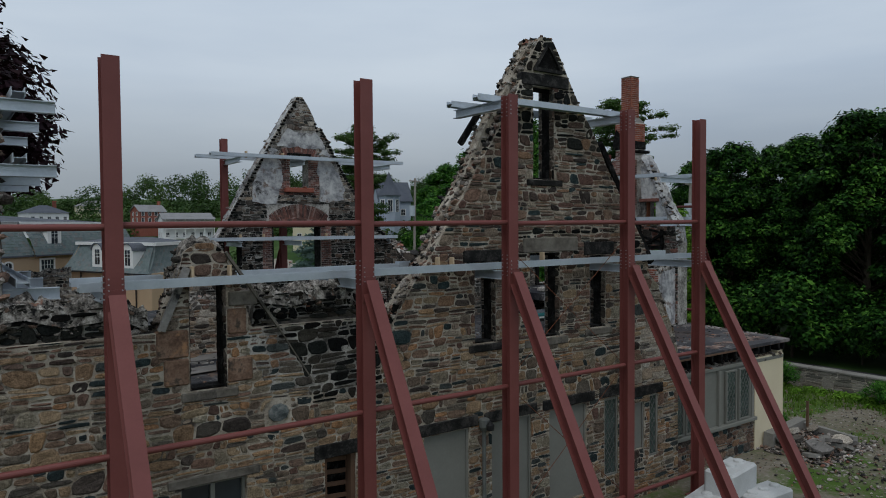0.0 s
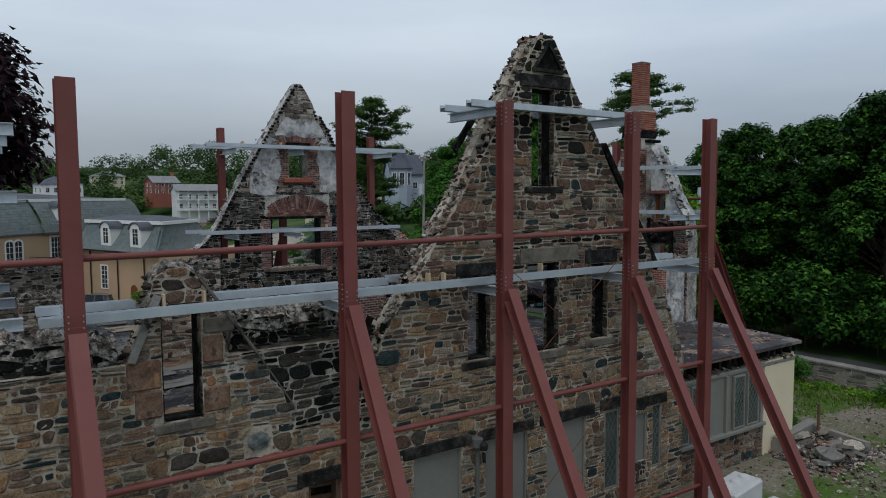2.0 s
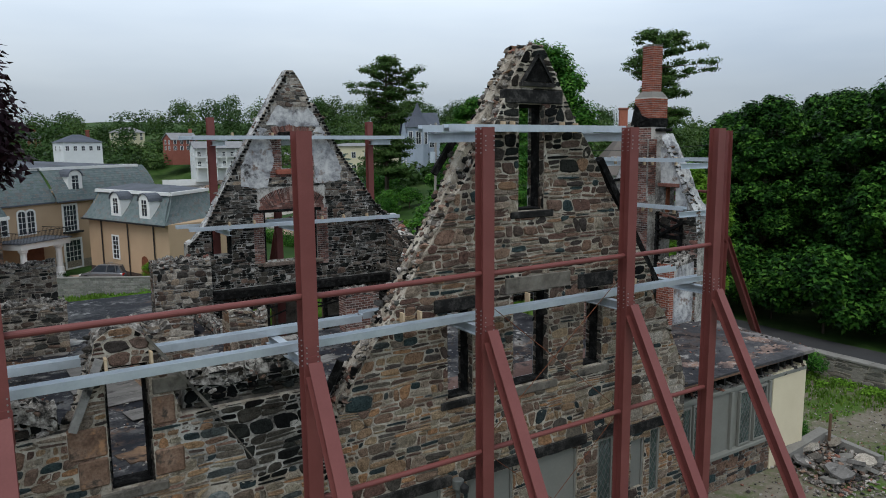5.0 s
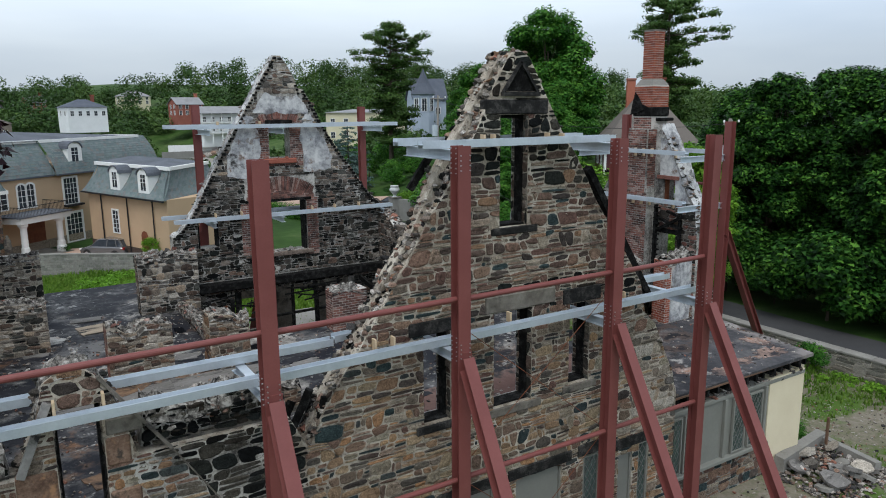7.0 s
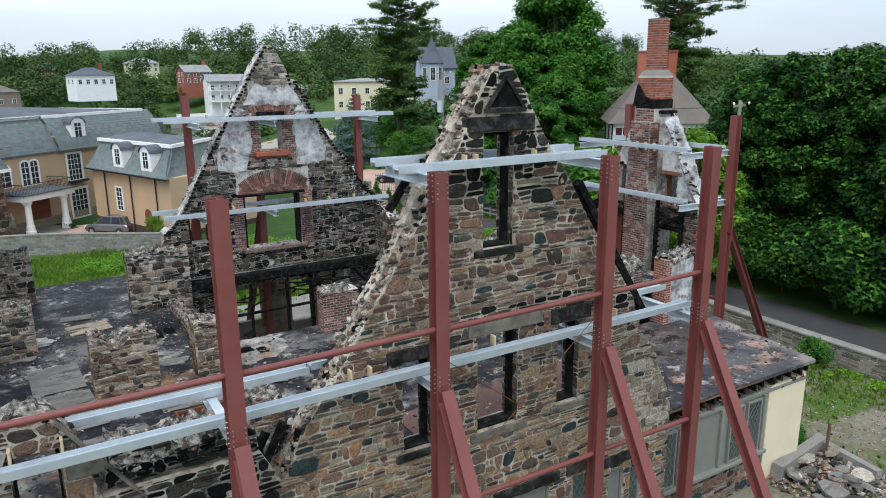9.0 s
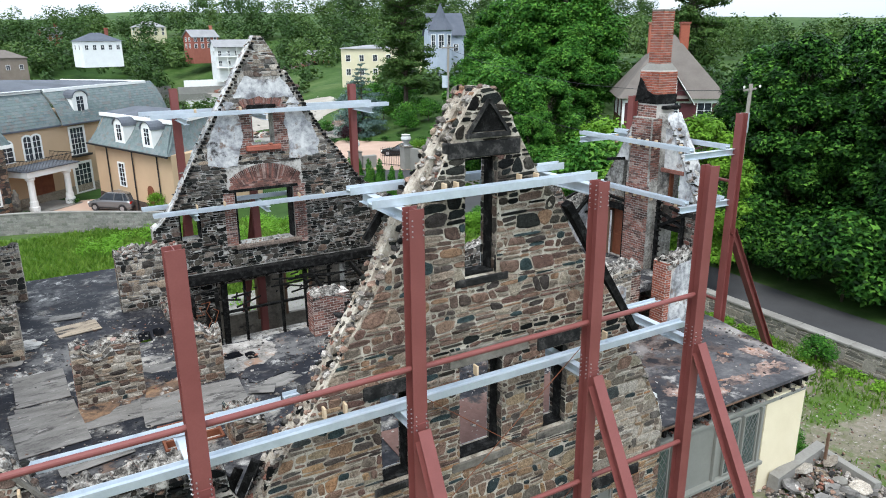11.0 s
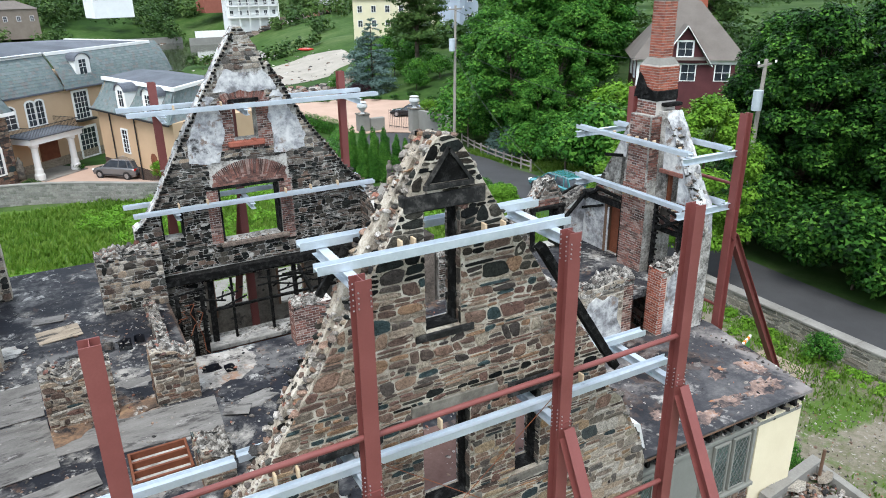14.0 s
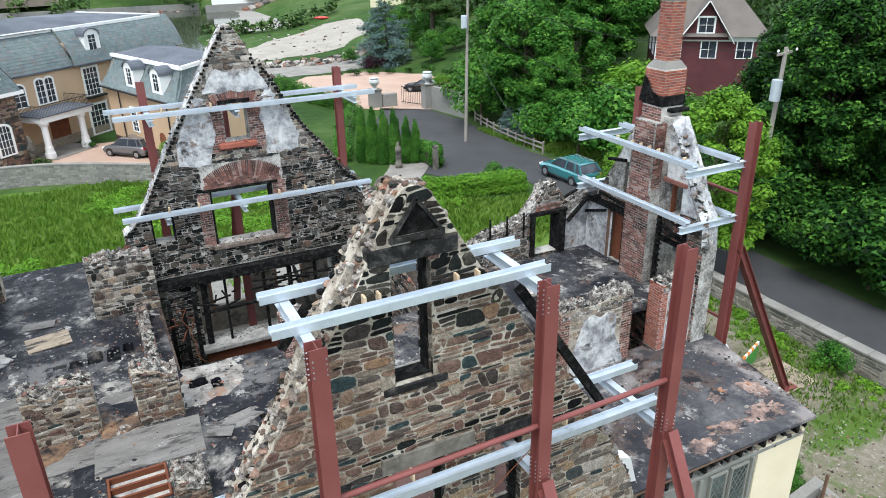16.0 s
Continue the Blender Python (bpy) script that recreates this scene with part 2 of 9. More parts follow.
def face_with_stones(parent, stones, place, rng, pick, material, near=None, limit=300, name="stone", proud=(0.007, 0.03)):
    """Stones of a wall face: those in the stretch near() as parts, the rest joined. pick(u, z) gives the material's number."""
    mats = material if isinstance(material, list) else [material]
    rest, count = Geo(), 0
    if near:
        stones = sorted(stones, key=lambda s: not near(*middle(s)))
    for s in stones:
        cu, cz = middle(s)
        if near and count < limit and near(cu, cz):
            g = Geo()
            stone_geo(g, s, place, rng, proud)
            part(name, g, mats[pick(cu, cz)], parent)
            count += 1
        else:
            rest.cur = pick(cu, cz)
            stone_geo(rest, s, place, rng, proud)
    if rest.v:
        tagged(part(name + "work", rest, mats, parent), kind="stuff")

# ---- materials ----
def nodes_of(name):
    m = bpy.data.materials.new(name)
    m.use_nodes = True
    return m, m.node_tree, m.node_tree.nodes["Principled BSDF"]


def ramp_node(nt, stops, interpolation="LINEAR"):
    r = nt.nodes.new("ShaderNodeValToRGB")
    r.color_ramp.interpolation = interpolation
    el = r.color_ramp.elements
    while len(el) < len(stops):
        el.new(0.5)
    for e, (p, c) in zip(el, stops):
        e.position, e.color = p, (*c, 1)
    return r


def noise_node(nt, scale, detail=4.0, rough=0.6, coord=None, distortion=0.0):
    n = nt.nodes.new("ShaderNodeTexNoise")
    n.inputs["Scale"].default_value, n.inputs["Detail"].default_value = scale, detail
    n.inputs["Roughness"].default_value, n.inputs["Distortion"].default_value = rough, distortion
    if coord:
        nt.links.new(coord, n.inputs["Vector"])
    return n


def mix_node(nt, mode, fac, a, b):
    m = nt.nodes.new("ShaderNodeMixRGB")
    m.blend_type = mode
    for key, v in (("Fac", fac), ("Color1", a), ("Color2", b)):
        if isinstance(v, (int, float)):
            m.inputs[key].default_value = v
        elif isinstance(v, tuple):
            m.inputs[key].default_value = (*v, 1)
        else:
            nt.links.new(v, m.inputs[key])
    return m.outputs["Color"]


def coord_of(nt):
    """Object coordinates, shifted for each object so that alike pieces differ."""
    tc = nt.nodes.new("ShaderNodeTexCoord")
    oi = nt.nodes.new("ShaderNodeObjectInfo")
    sc = nt.nodes.new("ShaderNodeVectorMath")
    sc.operation = "MULTIPLY_ADD"
    nt.links.new(oi.outputs["Random"], sc.inputs[0])
    sc.inputs[1].default_value = (37, 53, 71)
    nt.links.new(tc.outputs["Object"], sc.inputs[2])
    return sc.outputs[0]


def bump_to(nt, bsdf, height, strength, distance=0.02):
    b = nt.nodes.new("ShaderNodeBump")
    b.inputs["Strength"].default_value, b.inputs["Distance"].default_value = strength, distance
    nt.links.new(height, b.inputs["Height"])
    nt.links.new(b.outputs["Normal"], bsdf.inputs["Normal"])


def random_value(nt):
    """One random number for each piece, joined or not."""
    g = nt.nodes.new("ShaderNodeNewGeometry")
    oi = nt.nodes.new("ShaderNodeObjectInfo")
    a = nt.nodes.new("ShaderNodeMath")
    a.operation = "ADD"
    nt.links.new(g.outputs["Random Per Island"], a.inputs[0])
    nt.links.new(oi.outputs["Random"], a.inputs[1])
    f = nt.nodes.new("ShaderNodeMath")
    f.operation = "FRACT"
    nt.links.new(a.outputs[0], f.inputs[0])
    return f.outputs[0]


def surface(name, stops, scale=1.5, fine=25.0, rough=0.8, metal=0.0, bump=0.3, spec=0.12, fleck=None, distortion=0.0, stretch=None, dist=0.02):
    """Colour that wanders through stops by large and small noise; fleck: (colour, share, scale) of stains."""
    m, nt, p = nodes_of(name)
    co = coord_of(nt)
    if stretch:
        mp = nt.nodes.new("ShaderNodeMapping")
        mp.inputs["Scale"].default_value = stretch
        nt.links.new(co, mp.inputs["Vector"])
        co = mp.outputs["Vector"]
    big = noise_node(nt, scale, 5, 0.62, co, distortion)
    small = noise_node(nt, fine, 5, 0.7, co)
    col = mix_node(nt, "MIX", 0.35, big.outputs["Fac"], small.outputs["Fac"])
    r = ramp_node(nt, stops)
    nt.links.new(col, r.inputs["Fac"])
    out = r.outputs["Color"]
    if fleck:
        for k, (c, share, sc) in enumerate(fleck if isinstance(fleck, list) else [fleck]):
            fn = noise_node(nt, sc, 7, 0.68, co, 0.25)
            fr = ramp_node(nt, [(1 - share - 0.04, (0, 0, 0)), (1 - share + 0.05, (1, 1, 1))])
            nt.links.new(fn.outputs["Fac"], fr.inputs["Fac"])
            out = mix_node(nt, "MIX", fr.outputs["Color"], out, c)
    nt.links.new(out, p.inputs["Base Color"])
    p.inputs["Roughness"].default_value, p.inputs["Metallic"].default_value = rough, metal
    p.inputs["Specular IOR Level"].default_value = spec
    if bump:
        bump_to(nt, p, mix_node(nt, "MIX", 0.5, big.outputs["Fac"], small.outputs["Fac"]), bump, dist)
    return m


def pieces(name, palette, rough=0.85, fine=22.0, bump=0.45, soot=0.0, spread=0.35, soot_scale=0.55, dust=0.0):
    """Stones or bricks, each with a colour of its own from the palette; soot: share of the face under black stains."""
    m, nt, p = nodes_of(name)
    co = coord_of(nt)
    r = ramp_node(nt, [(i / len(palette), c) for i, c in enumerate(palette)], "CONSTANT")
    nt.links.new(random_value(nt), r.inputs["Fac"])
    n1 = noise_node(nt, 7.0, 6, 0.75, co, 0.4)
    n2 = noise_node(nt, fine, 6, 0.78, co)
    n3 = noise_node(nt, fine * 2.6, 3, 0.7, co)
    g = ramp_node(nt, [(0.4, (1 - spread,) * 3), (0.5, (1.04,) * 3), (0.6, (1 + spread * 1.25,) * 3)])
    grain = mix_node(nt, "MIX", 0.35, mix_node(nt, "MIX", 0.5, n1.outputs["Fac"], n2.outputs["Fac"]), n3.outputs["Fac"])
    nt.links.new(grain, g.inputs["Fac"])
    out = mix_node(nt, "MULTIPLY", 1.0, r.outputs["Color"], g.outputs["Color"])
    if dust:
        dn = noise_node(nt, 3.1, 8, 0.75, co, 0.6)
        dr = ramp_node(nt, [(0.98 - dust - 0.05, (0, 0, 0)), (1.0 - dust + 0.1, (0.8, 0.8, 0.8))])
        nt.links.new(dn.outputs["Fac"], dr.inputs["Fac"])
        out = mix_node(nt, "MIX", dr.outputs["Color"], out, (0.36, 0.33, 0.3))
    if soot:
        tc = nt.nodes.new("ShaderNodeTexCoord")
        sn = noise_node(nt, soot_scale, 8, 0.7, tc.outputs["Object"], 0.5)
        sr = ramp_node(nt, [(0.98 - soot - 0.1, (0, 0, 0)), (1.0 - soot + 0.08, (0.9, 0.9, 0.9))])
        nt.links.new(sn.outputs["Fac"], sr.inputs["Fac"])
        out = mix_node(nt, "MIX", sr.outputs["Color"], out, (0.01, 0.0095, 0.009))
    nt.links.new(out, p.inputs["Base Color"])
    p.inputs["Roughness"].default_value = rough
    p.inputs["Specular IOR Level"].default_value = 0.06
    bump_to(nt, p, mix_node(nt, "MIX", 0.5, n1.outputs["Fac"], grain), bump, 0.04)
    return m


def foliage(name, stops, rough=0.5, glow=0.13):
    """Leaves: each with its own green, lit and shaded clumps put into the colour, a little light coming through."""
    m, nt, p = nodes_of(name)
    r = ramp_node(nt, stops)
    # Clump-sized noise colours some leaves as lit tops, others as dark gaps.
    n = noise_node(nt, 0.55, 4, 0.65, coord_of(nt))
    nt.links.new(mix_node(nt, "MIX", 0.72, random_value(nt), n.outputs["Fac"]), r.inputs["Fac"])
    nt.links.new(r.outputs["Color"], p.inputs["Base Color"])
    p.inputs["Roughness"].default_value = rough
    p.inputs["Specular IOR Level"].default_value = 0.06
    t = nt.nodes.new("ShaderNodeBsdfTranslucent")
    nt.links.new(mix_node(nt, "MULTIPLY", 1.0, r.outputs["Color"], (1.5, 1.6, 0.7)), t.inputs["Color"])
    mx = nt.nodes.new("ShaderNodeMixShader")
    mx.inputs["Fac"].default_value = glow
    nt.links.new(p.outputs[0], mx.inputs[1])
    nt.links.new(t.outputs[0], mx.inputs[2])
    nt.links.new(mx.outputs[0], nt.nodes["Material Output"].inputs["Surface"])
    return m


def glass(name, tint=(0.03, 0.035, 0.04), rough=0.06):
    m, nt, p = nodes_of(name)
    n = noise_node(nt, 1.2, 2, 0.5, coord_of(nt))
    r = ramp_node(nt, [(0.3, tint), (0.7, tuple(c * 2.2 for c in tint))])
    nt.links.new(n.outputs["Fac"], r.inputs["Fac"])
    nt.links.new(r.outputs["Color"], p.inputs["Base Color"])
    p.inputs["Roughness"].default_value = rough
    p.inputs["Specular IOR Level"].default_value = 0.6
    return m


STONE = pieces("rubble_stone", [(0.128, 0.0836, 0.065), (0.167, 0.105, 0.0789), (0.103, 0.0717, 0.058), (0.211, 0.165, 0.128), (0.0735, 0.0597, 0.0522), (0.151, 0.0956, 0.0696), (0.0312, 0.0454, 0.0464), (0.234, 0.197, 0.153),
                                (0.192, 0.118, 0.075), (0.0624, 0.0466, 0.0394), (0.145, 0.117, 0.0928), (0.111, 0.0657, 0.0534), (0.179, 0.119, 0.0858), (0.0445, 0.0371, 0.0336), (0.189, 0.137, 0.104), (0.0891, 0.0585, 0.0476)], spread=0.7, bump=1.0, soot=0.27, soot_scale=0.7, dust=0.1)
STONE_WARM = pieces("warm_rubble_stone", [(0.193, 0.127, 0.0802), (0.25, 0.16, 0.092), (0.228, 0.174, 0.115), (0.108, 0.0929, 0.0752), (0.241, 0.167, 0.106), (0.0265, 0.0361, 0.0376), (0.156, 0.107, 0.0777), (0.228, 0.2, 0.151),
                                          (0.259, 0.144, 0.078), (0.12, 0.0903, 0.0689), (0.18, 0.151, 0.113), (0.0481, 0.0543, 0.0527), (0.21, 0.142, 0.0902), (0.132, 0.0903, 0.0689), (0.0661, 0.0581, 0.0501), (0.265, 0.194, 0.125)], spread=0.65, bump=0.9, soot=0.22, soot_scale=0.8, dust=0.1)
STONE_PALE = pieces("pale_pier_stone", [(0.3, 0.26, 0.21), (0.22, 0.19, 0.155), (0.36, 0.32, 0.27), (0.16, 0.13, 0.105), (0.27, 0.21, 0.155), (0.1, 0.09, 0.08), (0.32, 0.29, 0.25)], spread=0.6, bump=0.9, dust=0.3)
SANDSTONE = surface("burnt_sandstone", [(0.38, (0.1, 0.06, 0.043)), (0.5, (0.19, 0.12, 0.085)), (0.62, (0.3, 0.2, 0.145))], 3.0, 22, 0.9, bump=0.8, fleck=[((0.07, 0.055, 0.045), 0.42, 3.0), ((0.36, 0.2, 0.11), 0.38, 2.2)])
STONE_SOOT = pieces("sooted_stone", [(0.009, 0.0095, 0.009), (0.02, 0.021, 0.0185), (0.006, 0.0065, 0.0065), (0.045, 0.041, 0.034), (0.014, 0.016, 0.015), (0.065, 0.058, 0.047), (0.008, 0.0075, 0.007), (0.026, 0.022, 0.018)], spread=0.75, bump=1.0)
STONE_BURNT = pieces("burnt_stone", [(0.132, 0.108, 0.0912), (0.072, 0.063, 0.055), (0.0384, 0.0374, 0.0338), (0.192, 0.161, 0.135), (0.108, 0.0772, 0.0625), (0.024, 0.0245, 0.0225),
                                     (0.156, 0.107, 0.0825), (0.078, 0.0772, 0.0688), (0.24, 0.212, 0.181)], soot=0.44, dust=0.12, spread=0.6, bump=0.8)
RUBBLE = pieces("broken_rubble", [(0.27, 0.245, 0.222), (0.17, 0.155, 0.14), (0.37, 0.34, 0.312), (0.06, 0.055, 0.051), (0.15, 0.118, 0.098), (0.11, 0.098, 0.088), (0.23, 0.205, 0.183), (0.025, 0.024, 0.024),
                                  (0.31, 0.28, 0.25), (0.085, 0.073, 0.066), (0.2, 0.095, 0.07), (0.21, 0.185, 0.163), (0.04, 0.038, 0.037), (0.22, 0.145, 0.11), (0.13, 0.088, 0.07)], spread=0.75, bump=1.0)
MORTAR = surface("lime_mortar", [(0.38, (0.17, 0.14, 0.11)), (0.48, (0.33, 0.285, 0.23)), (0.6, (0.5, 0.455, 0.385))], 2.4, 30, 0.95, bump=0.8, fleck=[((0.06, 0.05, 0.042), 0.4, 1.1), ((0.13, 0.105, 0.08), 0.4, 6.0)])
SOOT_MORTAR = surface("blackened_mortar", [(0.38, (0.05, 0.047, 0.043)), (0.48, (0.2, 0.188, 0.17)), (0.6, (0.46, 0.44, 0.4))], 1.7, 22, 0.95, bump=0.6)
MORTAR_SOOT = surface("sooted_mortar", [(0.36, (0.07, 0.065, 0.06)), (0.46, (0.2, 0.188, 0.17)), (0.6, (0.46, 0.44, 0.405))], 1.5, 12, 0.95, bump=0.6)
BRICK = pieces("red_brick", [(0.27, 0.085, 0.055), (0.22, 0.075, 0.05), (0.33, 0.12, 0.08), (0.19, 0.07, 0.052), (0.29, 0.10, 0.07), (0.25, 0.11, 0.085)], fine=40, bump=0.25, spread=0.2)
ASH = surface("pale_ash", [(0.36, (0.16, 0.155, 0.148)), (0.5, (0.32, 0.305, 0.285)), (0.64, (0.5, 0.48, 0.45))], 0.9, 6, 0.95, bump=0.5, fleck=[((0.035, 0.034, 0.035), 0.43, 1.3), ((0.24, 0.15, 0.1), 0.38, 1.1)])
PALE_ASH = surface("caked_ash", [(0.36, (0.13, 0.12, 0.11)), (0.5, (0.26, 0.24, 0.22)), (0.64, (0.4, 0.375, 0.345))], 2.2, 12, 0.95, bump=0.6, fleck=[((0.05, 0.046, 0.046), 0.43, 1.8), ((0.24, 0.15, 0.105), 0.41, 1.4)])
TOPPING = surface("ashy_rubble_bed", [(0.4, (0.03, 0.028, 0.027)), (0.46, (0.11, 0.1, 0.09)), (0.53, (0.24, 0.222, 0.2)), (0.61, (0.46, 0.435, 0.4))], 6.5, 30, 0.95, bump=1.0, dist=0.04,
                  fleck=[((0.014, 0.014, 0.014), 0.44, 3.2), ((0.24, 0.12, 0.085), 0.35, 4.5), ((0.58, 0.55, 0.51), 0.37, 6.0)])
TORN = surface("torn_lime_core", [(0.41, (0.045, 0.04, 0.036)), (0.47, (0.15, 0.132, 0.115)), (0.54, (0.28, 0.255, 0.225)), (0.62, (0.48, 0.445, 0.4))], 9.0, 30, 0.95, bump=1.0, dist=0.04,
               fleck=[((0.016, 0.016, 0.016), 0.46, 5.5), ((0.16, 0.1, 0.08), 0.41, 4.2)])
SCORCH = surface("rust_stained_felt", [(0.36, (0.03, 0.028, 0.028)), (0.5, (0.13, 0.085, 0.06)), (0.64, (0.28, 0.17, 0.1))], 0.9, 6, 0.85, bump=0.5, fleck=[((0.02, 0.02, 0.022), 0.43, 1.2), ((0.42, 0.4, 0.37), 0.38, 1.6)])
BRICK_FILL = surface("sooty_brick_infill", [(0.36, (0.1, 0.06, 0.05)), (0.5, (0.2, 0.115, 0.095)), (0.64, (0.32, 0.22, 0.19))], 2.0, 12, 0.92, bump=0.6)
BRICK_OLD = pieces("weathered_brick", [(0.21, 0.095, 0.075), (0.15, 0.08, 0.068), (0.25, 0.125, 0.1), (0.105, 0.066, 0.058), (0.3, 0.21, 0.18), (0.17, 0.09, 0.075)], fine=35,
                   bump=0.35, soot=0.39, soot_scale=0.9, dust=0.22)
BRICK_MORTAR = surface("brick_mortar", [(0.3, (0.36, 0.33, 0.3)), (0.7, (0.55, 0.51, 0.47))], 3, 40, 0.95, bump=0.3)
PLASTER = surface("scorched_plaster", [(0.38, (0.15, 0.147, 0.15)), (0.45, (0.26, 0.26, 0.27)), (0.52, (0.42, 0.42, 0.42)), (0.62, (0.6, 0.595, 0.58))], 1.6, 7, 0.9, bump=0.5, distortion=0.3,
                  fleck=[((0.2, 0.15, 0.125), 0.39, 2.3), ((0.05, 0.048, 0.047), 0.37, 1.5)])
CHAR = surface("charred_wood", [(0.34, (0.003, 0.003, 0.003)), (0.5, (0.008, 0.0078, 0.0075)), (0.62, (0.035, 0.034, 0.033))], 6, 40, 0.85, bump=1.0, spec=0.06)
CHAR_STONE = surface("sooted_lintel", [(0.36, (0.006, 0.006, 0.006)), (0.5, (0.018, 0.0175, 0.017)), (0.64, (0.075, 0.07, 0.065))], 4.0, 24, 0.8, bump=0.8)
BLUESTONE = surface("blue_grey_boulder", [(0.38, (0.05, 0.06, 0.062)), (0.5, (0.11, 0.125, 0.125)), (0.62, (0.22, 0.23, 0.22))], 6, 30, 0.9, bump=0.9)
CEMENT = surface("cement_lintel", [(0.34, (0.06, 0.053, 0.045)), (0.5, (0.14, 0.126, 0.107)), (0.66, (0.22, 0.2, 0.175))], 1.8, 10, 0.9, bump=0.6, fleck=((0.045, 0.042, 0.04), 0.42, 1.4))
DECK = surface("burnt_roof_deck", [(0.36, (0.009, 0.009, 0.012)), (0.5, (0.026, 0.026, 0.031)), (0.58, (0.07, 0.068, 0.07)), (0.7, (0.17, 0.162, 0.158))], 0.6, 5, 0.7, bump=0.6,
               fleck=[((0.12, 0.116, 0.115), 0.44, 0.4), ((0.19, 0.105, 0.062), 0.385, 0.55), ((0.3, 0.28, 0.255), 0.4, 0.5), ((0.014, 0.015, 0.02), 0.46, 0.42), ((0.42, 0.405, 0.38), 0.375, 1.3), ((0.015, 0.015, 0.018), 0.42, 2.2), ((0.34, 0.33, 0.32), 0.35, 4.0)])
WINGDECK = surface("felted_roof", [(0.34, (0.024, 0.024, 0.028)), (0.5, (0.05, 0.049, 0.054)), (0.62, (0.1, 0.096, 0.098)), (0.75, (0.18, 0.172, 0.17))], 0.4, 6, 0.65, bump=0.5,
                   fleck=[((0.2, 0.18, 0.172), 0.45, 0.35), ((0.23, 0.15, 0.115), 0.425, 0.5), ((0.33, 0.31, 0.29), 0.39, 1.1), ((0.018, 0.018, 0.021), 0.43, 0.5)])
SALMON = surface("burnt_under_felt", [(0.38, (0.045, 0.04, 0.042)), (0.47, (0.13, 0.095, 0.085)), (0.55, (0.25, 0.17, 0.14)), (0.64, (0.36, 0.31, 0.285))], 1.6, 12, 0.85, bump=0.4, fleck=[((0.03, 0.03, 0.034), 0.45, 1.3), ((0.3, 0.14, 0.075), 0.38, 1.6)])
FLOOR_RED = surface("scorched_floor", [(0.3, (0.10, 0.05, 0.042)), (0.55, (0.16, 0.095, 0.08)), (0.8, (0.26, 0.19, 0.165))], 0.8, 8, 0.8, bump=0.3, fleck=((0.045, 0.04, 0.04), 0.36, 0.8))
PLY = surface("weathered_plywood", [(0.36, (0.115, 0.107, 0.1)), (0.5, (0.165, 0.155, 0.145)), (0.66, (0.225, 0.212, 0.2))], 1.0, 12, 0.85, bump=0.3, stretch=(1, 3, 1), fleck=[((0.07, 0.065, 0.062), 0.42, 1.2), ((0.28, 0.265, 0.25), 0.36, 1.9)])
PLY_TAN = surface("bare_plywood", [(0.36, (0.2, 0.16, 0.12)), (0.64, (0.38, 0.31, 0.235))], 1.2, 10, 0.85, bump=0.3, stretch=(1, 4, 1), fleck=((0.05, 0.046, 0.043), 0.42, 1.1))
TIMBER = surface("new_timber", [(0.3, (0.42, 0.31, 0.2)), (0.7, (0.6, 0.47, 0.32))], 3, 20, 0.75, bump=0.15)
OLDWOOD = surface("old_wood", [(0.3, (0.09, 0.055, 0.04)), (0.6, (0.15, 0.09, 0.06)), (0.8, (0.24, 0.16, 0.11))], 2, 20, 0.8, bump=0.3, stretch=(1, 1, 0.3))
REDDOOR = surface("brown_door_paint", [(0.3, (0.11, 0.035, 0.02)), (0.7, (0.19, 0.07, 0.038))], 2, 18, 0.6, bump=0.15)
GALV = surface("galvanised_steel", [(0.25, (0.40, 0.45, 0.50)), (0.5, (0.52, 0.57, 0.62)), (0.75, (0.62, 0.66, 0.70))], 2.2, 16, 0.5, metal=0.55, bump=0.06, spec=0.5, fleck=((0.3, 0.33, 0.36), 0.3, 3))
REDOX = surface("red_oxide_paint", [(0.3, (0.144, 0.0391, 0.0345)), (0.55, (0.178, 0.0517, 0.046)), (0.8, (0.218, 0.0713, 0.0621))], 1.3, 30, 0.55, bump=0.06, spec=0.4, fleck=((0.241, 0.0978, 0.0805), 0.27, 2.6))
BOLT = surface("bolt_steel", [(0.3, (0.3, 0.3, 0.31)), (0.7, (0.5, 0.5, 0.52))], 4, 30, 0.4, metal=0.8, bump=0)
CONCRETE = surface("cast_concrete", [(0.3, (0.4, 0.41, 0.41)), (0.55, (0.52, 0.53, 0.53)), (0.8, (0.62, 0.63, 0.63))], 1.2, 25, 0.9, bump=0.3, fleck=((0.3, 0.3, 0.29), 0.3, 1.6))
OLDCONC = surface("weathered_concrete", [(0.3, (0.15, 0.14, 0.125)), (0.55, (0.23, 0.22, 0.2)), (0.8, (0.34, 0.33, 0.3))], 0.8, 14, 0.92, bump=0.45, fleck=((0.09, 0.085, 0.07), 0.33, 0.9))
BOARD = surface("grey_painted_board", [(0.3, (0.17, 0.17, 0.15)), (0.6, (0.21, 0.21, 0.188)), (0.8, (0.26, 0.26, 0.235))], 0.8, 14, 0.7, bump=0.1)
CREAM = surface("cream_render", [(0.3, (0.58, 0.5, 0.35)), (0.6, (0.66, 0.58, 0.42)), (0.8, (0.72, 0.65, 0.49))], 0.6, 30, 0.85, bump=0.2, fleck=((0.45, 0.38, 0.25), 0.26, 1.2))
LEAD = surface("lead_cames", [(0.3, (0.1, 0.105, 0.1)), (0.7, (0.19, 0.2, 0.19))], 4, 30, 0.6, metal=0.3, bump=0.1)
PANE = glass("leaded_glass", (0.035, 0.05, 0.045), 0.12)
DARKGLASS = glass("window_glass", (0.02, 0.024, 0.03), 0.05)
